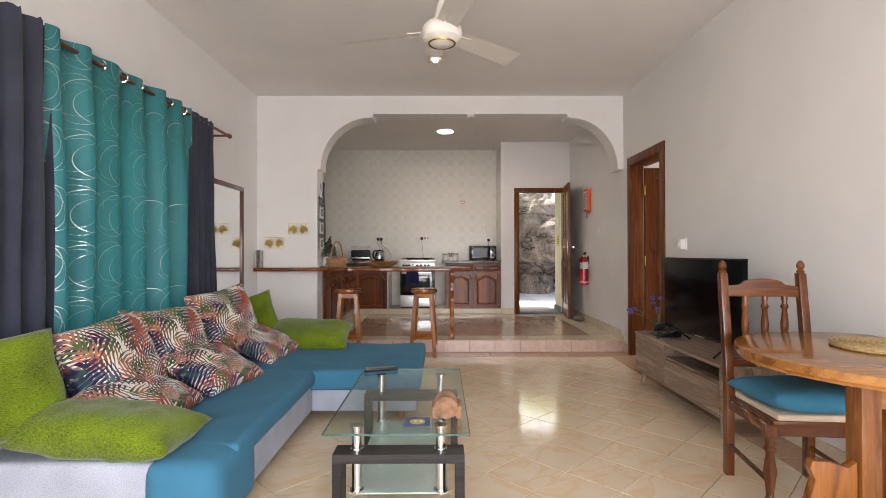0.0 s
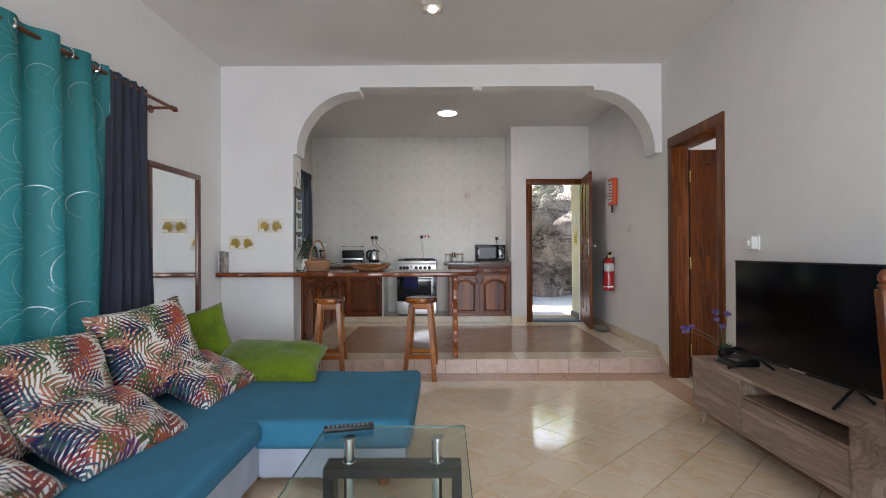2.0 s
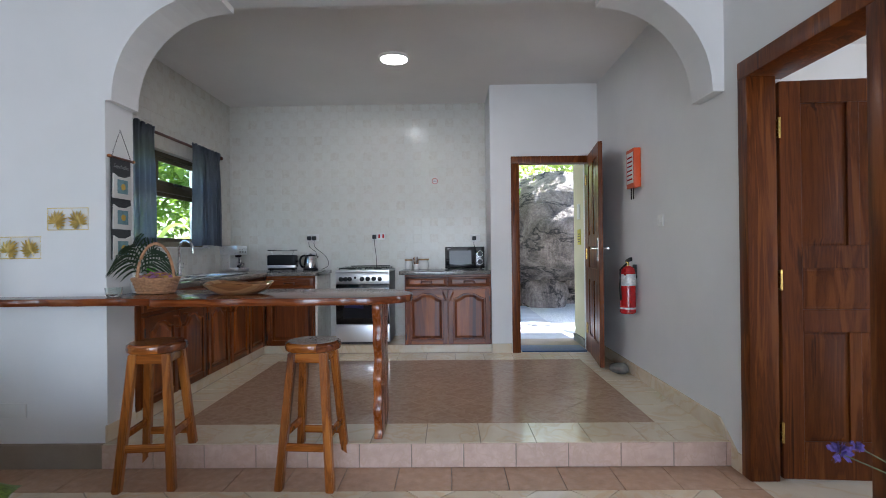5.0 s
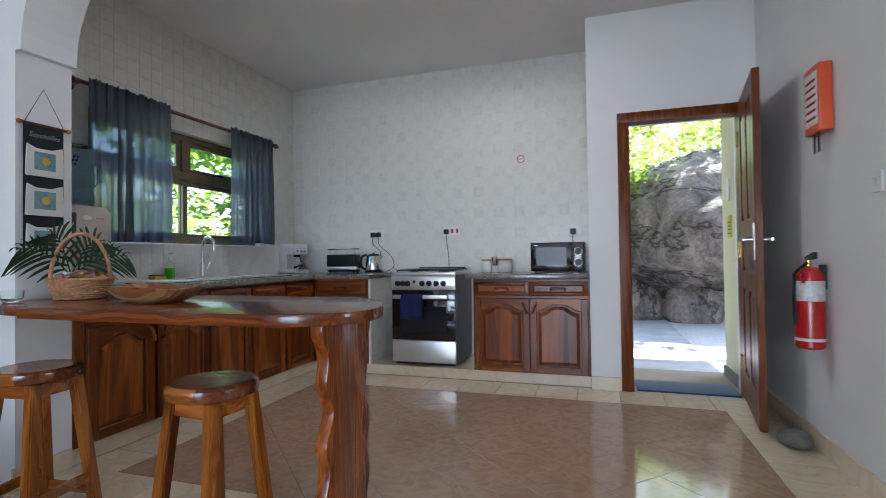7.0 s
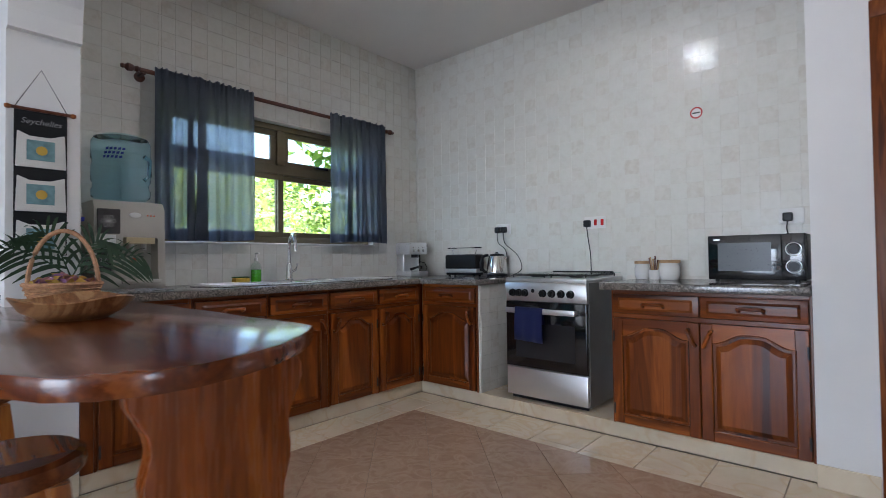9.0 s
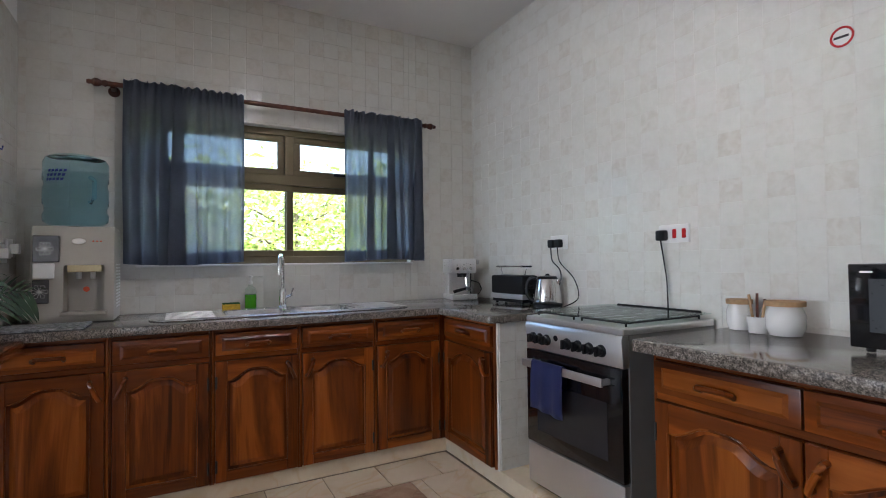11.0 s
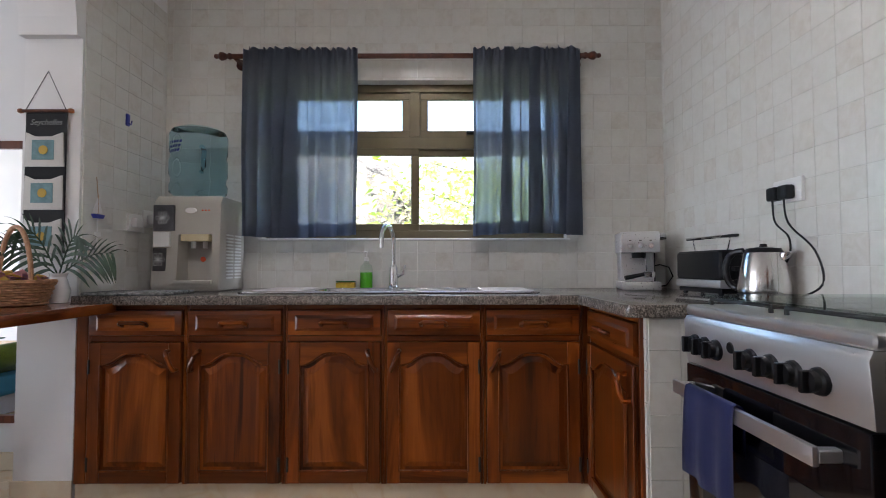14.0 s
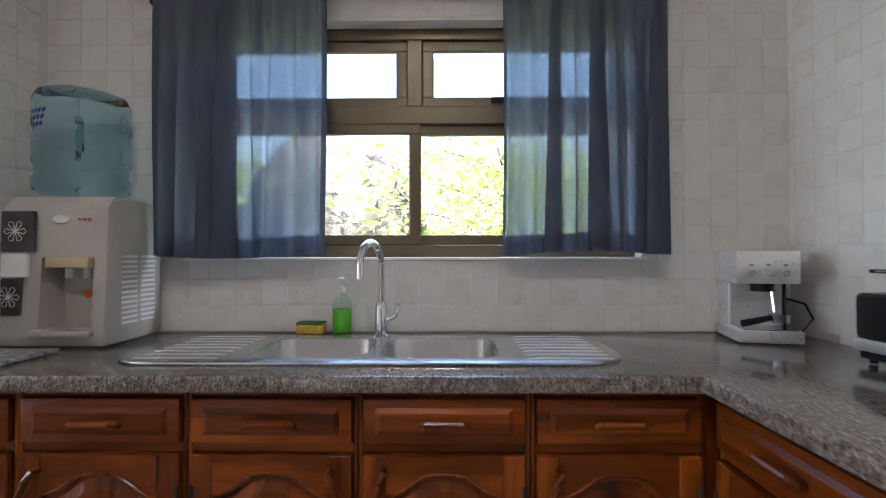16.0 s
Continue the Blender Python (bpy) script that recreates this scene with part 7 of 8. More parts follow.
# ---- television, stand and what is on it ----
def tv_stand():
    x0, x1, y0, y1, z0, z1 = 1.772, 2.175, 3.56, 4.895, 0.135, 0.472
    root = thing("tv_stand", (1.95, 4.2, 0), "greyed oak television stand on splayed legs with an open shelf", "tv stand")
    part("top", box(x0 - 0.005, x1, y0, y1, z1 - 0.022, z1, 0.002), M_OAK, root)
    part("bottom", box(x0, x1, y0, y1, z0, z0 + 0.02, 0.002), M_OAK, root)
    for y in (y0, y1 - 0.02):
        part("side", box(x0, x1, y, y + 0.02, z0 + 0.02, z1 - 0.022, 0.002), M_OAK, root)
    part("back", box(x1 - 0.01, x1 - 0.002, y0 + 0.02, y1 - 0.02, z0 + 0.02, z1 - 0.022), M_OAK, root)
    ym = y0 + (y1 - y0) * 0.58
    part("divider", box(x0 + 0.002, x1 - 0.01, ym - 0.01, ym + 0.01, z0 + 0.02, z1 - 0.022), M_OAK, root)
    part("shelf", box(x0 + 0.004, x1 - 0.01, y0 + 0.02, ym - 0.01, z0 + 0.215, z0 + 0.23), M_OAK, root)
    part("door", box(x0 - 0.004, x0 + 0.014, ym + 0.012, y1 - 0.022, z0 + 0.022, z1 - 0.025, 0.002), M_OAK, root, "plain oak door")
    part("drawer", box(x0 - 0.004, x0 + 0.014, y0 + 0.022, ym - 0.012, z0 + 0.022, z0 + 0.212, 0.002), M_OAK, root, "wide oak drawer")
    for x, sx in ((x0 + 0.06, -1), (x1 - 0.06, 1)):
        for y, sy in ((y0 + 0.07, -1), (y1 - 0.07, 1)):
            part("leg", rod((x + sx * 0.025, y + sy * 0.03, 0), (x, y, z0), 0.012, 0.024, 12), M_OAK, root, "tapered splayed leg")


tv_stand()
tv = thing("television", (1.95, 4.12, 0.475), "black flat-screen television on two splayed feet", "television")
part("screen", box(-0.012, 0.018, -0.495, 0.495, 0.085, 0.655, 0.004, 2), M_TVBLACK, tv)
part("bezel", box(-0.016, 0.02, -0.498, 0.498, 0.078, 0.094, 0.003), M_BLACK, tv)
part("bezel", box(-0.015, 0.02, -0.498, 0.498, 0.648, 0.658, 0.003), M_BLACK, tv)
part("housing", box(0.018, 0.06, -0.30, 0.30, 0.12, 0.45, 0.01, 2), M_BLACK, tv)
for o in tv.children:
    o.data.transform(Matrix.Translation(where(tv)))
for y in (-0.34, 0.34):
    ft = tube([(1.95 - 0.14, 4.12 + y * 1.12, 0.482), (1.95, 4.12 + y, 0.565), (1.95 + 0.11, 4.12 + y * 0.95, 0.482)], 0.008, 8)
    part("foot", ft, M_BLACK, tv)
part("badge", box(1.95 - 0.0175, 1.95 - 0.0155, 4.05, 4.16, 0.558, 0.565), M_STEEL, tv, "plain silver badge")
tv.matrix_world = pose(1.935, 4.105, 0.4725, 0, 0, 3)


def flower_pot():
    x, y, z = 1.93, 4.78, 0.475
    root = thing("potted_flower", (x, y, z), "small artificial plant with purple pompon flowers in a dark pot", "plant")
    part("pot", lathe([(0, 0.001), (0.035, 0.001), (0.045, 0.045), (0.04, 0.045), (0.032, 0.03), (0, 0.03)], (x, y, z), 18), M_BLACK, root)
    r = random.Random(11)
    lf = bmesh.new()
    for k in range(34):
        a, l = r.uniform(0, 6.28), r.uniform(0.04, 0.075)
        b = Vector((x, y, z + 0.03))
        t = b + Vector((math.cos(a) * l, math.sin(a) * l, r.uniform(0.01, 0.075)))
        s = Vector((-math.sin(a), math.cos(a), 0)) * 0.009
        m = (b + t) / 2 + Vector((0, 0, 0.012))
        lf.faces.new([lf.verts.new(p) for p in (b, m - s, t, m + s)])
    part("leaves", lf, plain("sage_leaf", (0.05, 0.13, 0.075), 0.6, vary=0.4, scale=40), root, "fleshy sage green leaves")
    purple = plain("purple_pompon", (0.17, 0.12, 0.42), 0.9, vary=0.5, scale=120)
    for dx, dy, dz, rr in ((-0.20, 0.13, 0.17, 0.032), (-0.15, 0.13, 0.19, 0.018), (0.0, 0.02, 0.21, 0.02), (0.01, -0.02, 0.30, 0.022), (-0.03, 0.05, 0.30, 0.024), (-0.02, 0.06, 0.25, 0.018)):
        tp = Vector((x + dx, y + dy, z + dz))
        part("stem", tube([(x, y, z + 0.03), (x + dx * 0.4, y + dy * 0.4, z + 0.03 + dz * 0.55), tp], 0.002, 5), plain("stem_green", (0.14, 0.16, 0.08), 0.7), root)
        bm = bmesh.new()
        for k in range(40):
            a, b = r.uniform(0, 6.28), math.acos(r.uniform(-1, 1))
            dd = Vector((math.sin(b) * math.cos(a), math.sin(b) * math.sin(a), math.cos(b)))
            s = dd.orthogonal().normalized() * rr * 0.28
            bm.faces.new([bm.verts.new(p) for p in (tp + dd * 0.2 * rr, tp + dd * rr * 0.8 - s, tp + dd * rr * 1.1, tp + dd * rr * 0.8 + s)])
        part("flower_head", bm, purple, root, "purple pompon flower")


flower_pot()
ph = thing("telephone", (1.92, 4.60, 0.475), "black desk telephone on the television stand", "telephone")
part("base", prism([(1.82, 0.476), (2.0, 0.476), (2.0, 0.535), (1.84, 0.50)], 4.52, 4.70, "y", 0.006), M_BLACK, ph)
part("handset", tube([(1.85, 4.665, 0.525), (1.87, 4.665, 0.545), (1.95, 4.665, 0.56), (1.98, 4.665, 0.548)], 0.02, 10), M_BLACK, ph)
part("cord", tube([(1.83 - 0.004 * math.cos(i), 4.60 + 0.012 * i / 2, 0.482 + 0.004 * math.sin(i * 1.0)) for i in range(24)], 0.003, 5), M_BLACK, ph)
part("keypad", box(1.86, 1.93, 4.54, 4.62, 0.508, 0.514, 0.002), M_SIDE, ph)


# ---- dining chair and table ----
def turned(x, y, z0, z1, r, bm=None):
    h = z1 - z0
    prof = [(0, 0), (r * 0.8, 0), (r * 0.9, 0.06 * h), (r * 0.65, 0.10 * h), (r * 1.1, 0.16 * h), (r * 0.65, 0.22 * h), (r * 0.7, 0.3 * h), (r * 1.15, 0.55 * h), (r * 0.7, 0.78 * h), (r * 1.1, 0.84 * h), (r * 0.7, 0.89 * h), (r * 0.85, 0.95 * h), (r * 0.8, h), (0, h)]
    return lathe(prof, (x, y, z0), 16, bm)


def dining_chair():
    """Faces -y; back posts at y = 0."""
    root = thing("dining_chair", (0, 0, 0), "varnished brown wooden dining chair with turned spindles and a blue cushion", "chair")
    W = 0.40
    for x in (-W / 2, W / 2):
        pts = [(0.03, 0.0), (-0.015, 0.0), (-0.02, 0.25), (-0.022, 0.45), (0.0, 0.7), (0.045, 1.06), (0.085, 1.06), (0.045, 0.7), (0.025, 0.45), (0.026, 0.25)]
        part("back_post", prism(pts, x - 0.02, x + 0.02, "x", 0.004), M_CHAIR, root)
        part("finial", lathe([(0, 0), (0.017, 0.0), (0.02, 0.012), (0.012, 0.02), (0.02, 0.034), (0.018, 0.05), (0.008, 0.066), (0, 0.07)], (x, 0.064, 1.06), 16), M_CHAIR, root, "acorn finial")
        part("front_leg", turned(x * 1.05, -0.39, 0.0, 0.345, 0.024), M_CHAIR, root)
        part("leg_block", box(x * 1.05 - 0.024, x * 1.05 + 0.024, -0.414, -0.366, 0.345, 0.405, 0.004), M_CHAIR, root)
        part("side_stretcher", rod((x, 0.0, 0.16), (x * 1.05, -0.39, 0.14), 0.012, seg=10), M_CHAIR, root)
        part("side_rail", box(x - 0.012, x + 0.012, -0.37, -0.015, 0.35, 0.40, 0.003), M_CHAIR_X, root)
    part("front_rail", box(-W / 2, W / 2, -0.40, -0.378, 0.35, 0.40, 0.003), M_CHAIR_X, root)
    part("back_rail", box(-W / 2, W / 2, -0.012, 0.012, 0.35, 0.40, 0.003), M_CHAIR_X, root)
    top = [(-W / 2 + 0.02 + (W - 0.04) * i / 16, 1.005 + 0.012 * math.cos(2 * math.pi * (i / 16 - 0.5)) + (0.015 if 3 < i < 13 else 0)) for i in range(17)]
    bot = [(W / 2 - 0.02, 0.935), (-W / 2 + 0.02, 0.935)]
    part("top_rail", prism(top + bot, 0.045, 0.067, "y", 0.004), M_CHAIR_X, root)
    part("lower_rail", box(-W / 2 + 0.02, W / 2 - 0.02, -0.005, 0.018, 0.57, 0.61, 0.004), M_CHAIR_X, root)
    for x in (-0.10, 0.0, 0.10):
        part("spindle", turned(x, 0.032, 0.605, 0.94, 0.017), M_CHAIR, root)
    part("seat", box(-W / 2 - 0.005, W / 2 + 0.005, -0.41, 0.0, 0.40, 0.42, 0.005, 2), M_CHAIR_X, root)
    part("seat_pad", soft_box(-W / 2 + 0.015, W / 2 - 0.015, -0.41, -0.03, 0.42, 0.45, 0.012, 2, 0.003), M_BEIGE, root, "beige seat pad", smooth=True)
    return root


ch = dining_chair()
ch.matrix_world = pose(1.757, 3.09, 0, 0, 0, -5)
pillow("chair_cushion", 0.47, 0.46, 0.13, Matrix.Translation((1.745, 2.85, 0.50)) @ Euler((radians(-4), radians(2), radians(-5))).to_matrix().to_4x4(), M_CUSHION, "blue cushion on the dining chair's seat", seed=12, wrinkle=0.008)


def dining_table():
    cx, cy, r, zt = 1.85, 2.50, 0.54, 0.765
    root = thing("dining_table", (1.75, 2.45, 0), "round honey-coloured varnished wooden drop-leaf table against the wall", "dining table")
    out = []
    for i in range(72):
        a = 2 * math.pi * i / 72
        x, y = cx + r * math.cos(a), cy + r * math.sin(a)
        if x < XE - 0.012:
            out.append((x, y))
    out.sort(key=lambda p: math.atan2(p[1] - cy, p[0] - cx) % (2 * math.pi))
    tp = prism(out, zt - 0.035, zt, "z", 0.008)
    part("top", tp, M_TABLE, root, "round varnished top")
    inner = [(cx + (x - cx) * 0.975, cy + (y - cy) * 0.975) for x, y in out]
    part("lower_lip", prism(inner, zt - 0.05, zt - 0.036, "z", 0.004), M_TABLE, root)
    part("apron", box(1.53, 2.09, 2.185, 2.215, zt - 0.13, zt - 0.05, 0.004), M_TABLE, root)
    part("apron", box(1.52, 2.18, 2.80, 2.83, zt - 0.13, zt - 0.05, 0.004), M_TABLE, root)
    for x, y in ((1.49, 2.20), (2.13, 2.20), (2.13, 2.815)):
        part("leg", box(x - 0.035, x + 0.035, y - 0.035, y + 0.035, 0, zt - 0.051, 0.005, 2), M_TABLELEG, root)
    brk = [(1.20, 0.0), (1.26, 0.0), (1.30, 0.20), (1.38, 0.30), (1.453, 0.33), (1.453, 0.46), (1.42, 0.44), (1.36, 0.46), (1.30, 0.465), (1.29, 0.44), (1.31, 0.40), (1.28, 0.30), (1.22, 0.15)]
    part("bracket", prism(brk, 2.18, 2.215, "y", 0.004), M_TABLELEG, root, "carved scrolled bracket")


dining_table()
pm = thing("placemat", (1.93, 2.58, 0.765), "round thick woven straw placemat on the table", "placemat")
part("mat", lathe([(0, 0.001), (0.20, 0.001), (0.205, 0.006), (0.2, 0.012), (0, 0.012)], (1.93, 2.58, 0.765), 40), M_STRAW, pm)
for k in range(11):
    r = 0.02 + 0.0175 * k
    part("coil", tube([(1.93 + (r + 0.0025 * math.sin(18 * a + k)) * math.cos(a), 2.58 + (r + 0.0025 * math.sin(18 * a + k)) * math.sin(a), 0.777 + 0.002 * math.sin(25 * a + k)) for a in [2 * math.pi * i / 60 for i in range(61)]], 0.0085, 5), M_STRAW, pm)

# ---- skirting ----
def skirt(name, bm, label):
    return structure(name, bm, M_PALE, label, "baseboard")


skirt("baseboard_east", box(XE - 0.012, XE, YS, DY0 - 0.075, 0, 0.10, 0.002, bm=prism([(DY1 + 0.032, 0.0), (6.30, 0.0), (6.30, ZK), (8.76, ZK), (8.76, ZK + 0.10), (6.42, ZK + 0.10), (6.24, 0.10), (DY1 + 0.032, 0.10)], XE - 0.012, XE, "x")), "cream tiled skirting along the wall")
skirt("baseboard_arch", box(XW, -1.43, YA - 0.012, YA, 0, 0.10, 0.002, bm=box(-1.43, -1.418, YA - 0.012, YAB, ZK, ZK + 0.10, 0.002)), "cream tiled skirting along the arch wall")
skirt("baseboard_west", box(XW, XW + 0.012, YS, YA - 0.014, 0, 0.10, 0.002), "cream tiled skirting behind the sofa")
skirt("baseboard_entrance", box(1.05, EX0 - 0.078, YD - 0.012, YD, ZK, ZK + 0.10, 0.002), "cream tiled skirting beside the entrance")

# ======== outside ========
M_CONCRETE = plain("grey_concrete", (0.44, 0.43, 0.43), 0.9, vary=0.25, scale=3, bump=0.4, fine=50)
M_GRAVEL = plain("white_gravel", (0.62, 0.60, 0.55), 0.95, vary=0.45, scale=60, bump=1.0, fine=40)
M_SOIL = plain("leafy_soil", (0.10, 0.09, 0.05), 0.95, vary=0.5, scale=5, bump=0.6, fine=20)


def rock_material():
    n = Nodes("dark_granite_boulder")
    a = n.noise(n.map((1, 1, 0.35)), 1.5, 9, 0.7, 1.0)
    f = n.noise(n.map(), 18, 6, 0.75)
    crack = n.math("ABSOLUTE", n.math("SUBTRACT", n.noise(n.map((0.6, 0.6, 1.3)), 0.9, 5, 0.6, 0.4), 0.5))
    col = n.ramp(n.math("ADD", n.math("MULTIPLY", a, 0.7), n.math("MULTIPLY", f, 0.3)), [(0.34, (0.022, 0.018, 0.015)), (0.46, (0.16, 0.13, 0.11)), (0.57, (0.34, 0.285, 0.245)), (0.70, (0.52, 0.44, 0.36))])
    col = n.mix(n.ramp(crack, [(0.0, (0.9, 0.9, 0.9)), (0.02, (0, 0, 0))]), col, (0.01, 0.009, 0.008))
    n.bump(n.math("ADD", a, n.math("MULTIPLY", f, 0.6)), 1.0, 0.12)
    return n.done(col, 0.85)


def leaf_material(name, a, b):
    n = Nodes(name)
    col = n.ramp(n.island(), [(0.0, a), (1.0, b)])
    mat = n.done(col, 0.45)
    see = n.t.nodes.new("ShaderNodeBsdfTranslucent")
    n.put(see.inputs[0], n.mix(0.5, col, (0.35, 0.55, 0.05, 1.0)))
    m = n.t.nodes.new("ShaderNodeMixShader")
    m.inputs[0].default_value = 0.45
    n.t.links.new(n.bsdf.outputs[0], m.inputs[1]), n.t.links.new(see.outputs[0], m.inputs[2])
    n.t.links.new(m.outputs[0], n.t.nodes["Material Output"].inputs[0])
    return mat


M_ROCK = rock_material()
M_LEAF = leaf_material("green_leaves", (0.08, 0.15, 0.02), (0.22, 0.32, 0.06))
M_LEAF2 = leaf_material("yellow_green_leaves", (0.22, 0.29, 0.06), (0.70, 0.70, 0.30))
M_BARK = plain("grey_bark", (0.20, 0.16, 0.12), 0.9, vary=0.4, scale=12, bump=0.8)

structure("ground", box(-60, 60, -60, 80, -0.9, -0.2), M_SOIL, "leaf-strewn tropical ground around the house", "ground")
structure("path", box(0.4, 2.14, YD + T, 16, -0.2, 0.105), M_CONCRETE, "grey concrete path outside the entrance", "pavement")
structure("gravel_strip", box(2.14, 6.0, 9.55, 16, -0.2, 0.095), M_GRAVEL, "pale gravel beside the path", "ground")
structure("threshold_entrance", box(EX0, EX1, YD, YD + T, 0, ZK - 0.003), M_CONCRETE, "concrete threshold of the entrance", "floor")
structure("wall_outside", box(2.14, 2.40, YD + T, 9.55, -0.2, 3.2), M_OUTWALL, "cream painted outside wall beside the path", "wall")
structure("baseboard_outside", box(2.12, 2.14, YD + T, 9.55, 0.105, 0.22), plain("grey_skirting", (0.18, 0.17, 0.16), 0.8), "dark grey painted skirting outside", "baseboard")
# the unseen slab runs far past the entrance to keep sun off the path
structure("roof", box(XW - 0.3, 3.2, YS - 0.6, 12.6, ZC + 0.15, ZC + 0.28), M_CONCRETE, "unseen flat concrete roof slab, eaves stretched north to shade the path", "roof")
nt = thing("wall_notice", (2.135, 9.3, 1.35), "small yellow notice and white switch on the outside wall", "sign")
part("notice", box(2.132, 2.139, 9.24, 9.36, 1.30, 1.48), plain("yellow_card", (0.60, 0.50, 0.03), 0.5), nt, "yellow card")
part("switch", box(2.126, 2.139, 9.26, 9.34, 1.60, 1.78, 0.003), M_WPLASTIC, nt, "white switch")
for k in range(4):
    part("text_bar", box(2.130, 2.1325, 9.26, 9.34, 1.33 + 0.03 * k, 1.34 + 0.03 * k), M_BLACK, nt)


def boulder(name, c, s, seed, label, sub=5):
    bm = bmesh.new()
    bmesh.ops.create_icosphere(bm, subdivisions=sub, radius=1.0)
    o = Vector((seed * 3.7, seed, 0))
    for v in bm.verts:
        k = 1 + 0.18 * noise.noise(v.co * 1.3 + o) + 0.10 * abs(noise.noise(v.co * 2.6 + o)) + 0.05 * noise.noise(v.co * 5.5 + o) + 0.02 * noise.noise(v.co * 13 + o)
        v.co = Vector((c[0] + s[0] * v.co.x * k, c[1] + s[1] * v.co.y * k, c[2] + s[2] * v.co.z * k))
    return solid(name, bm, M_ROCK, label, "boulder", (c[0], c[1], c[2] - s[2]), smooth=True)


boulder("boulder", (3.3, 14.6, 1.52), (2.5, 2.0, 1.30), 1, "huge weathered dark granite boulder overhanging the path")
boulder("boulder", (2.8, 14.9, 0.2), (2.4, 1.0, 0.75), 2, "dark granite rock at the boulder's foot", 4)
boulder("boulder", (1.75, 13.75, 0.25), (0.42, 0.35, 0.42), 6, "small pale granite rock wedged under the boulder", 4)
boulder("boulder", (2.55, 13.55, 0.25), (0.46, 0.35, 0.50), 7, "small granite rock wedged under the boulder", 4)
boulder("boulder", (0.6, 14.0, 0.4), (1.2, 1.0, 1.0), 3, "mossy granite rock beside the path", 4)
boulder("boulder", (-8.2, 6.3, 0.8), (1.8, 1.7, 2.45), 4, "rough granite boulder outside the kitchen window", 4)


def foliage(name, c, s, count, size, material, label, seed, kind="stuff", hang=0.0):
    """A loose mass of leaves, denser in clumps."""
    r = random.Random(seed)
    vs, fs = [], []
    clumps = [Vector((c[0] + r.uniform(-1, 1) * s[0], c[1] + r.uniform(-1, 1) * s[1], c[2] + r.uniform(-1, 1) * s[2])) for _ in range(max(4, count // 60))]
    for k in range(count):
        q = r.choice(clumps)
        p = q + Vector((r.gauss(0, 1), r.gauss(0, 1), r.gauss(0, 0.7))) * (0.22 * min(1.6, max(s)))
        d = Vector((r.uniform(-1, 1), r.uniform(-1, 1), r.uniform(-0.7, 0.3) - hang)).normalized()
        l = size * r.uniform(0.6, 1.4)
        w = d.cross(Vector((r.uniform(-1, 1), r.uniform(-1, 1), 1))).normalized() * l * 0.24
        n = len(vs)
        up = Vector((0, 0, 0.08 * l))
        vs += [p, p + d * l * 0.45 - w + up, p + d * l, p + d * l * 0.45 + w + up]
        fs += [(n, n + 1, n + 2, n + 3)]
    me = bpy.data.meshes.new(name)
    me.from_pydata([tuple(v) for v in vs], [], fs)
    me.materials.append(material)
    return tagged(new(name, me), label, "foliage", "", kind)


foliage("shrubs", (2.4, 15.6, 3.2), (3.2, 1.2, 0.9), 7000, 0.16, M_LEAF2, "bright yellow-green shrubs on top of the boulder", 1)
foliage("shrubs", (1.2, 13.6, 2.2), (0.6, 0.7, 0.4), 1500, 0.11, M_LEAF, "green creepers hanging over the boulder", 2, hang=0.5)
# leaf mass added high above the view, to dapple the path with shade
foliage("tree_canopy", (1.7, 14.6, 5.6), (3.4, 2.2, 0.8), 3000, 0.3, M_LEAF2, "leafy canopy added out of view to shade the path", 8)
foliage("hillside_woods", (2.0, 20.0, 3.6), (8.0, 2.5, 3.0), 9000, 0.4, M_LEAF2, "sunlit yellow-green woods on the hillside", 3)
foliage("hillside_woods", (-16.0, 8.0, 2.0), (2.5, 9.0, 2.4), 7000, 0.4, M_LEAF2, "sunlit woods beyond the kitchen window", 4)
foliage("hillside_woods", (-7.5, 15.5, 3.0), (3.2, 2.4, 3.0), 8000, 0.32, M_LEAF, "green trees beside the kitchen window", 6)
foliage("shrubs", (-6.0, 9.5, 1.3), (1.4, 2.2, 1.0), 8000, 0.11, M_LEAF2, "bright green shrubs outside the kitchen window", 5)


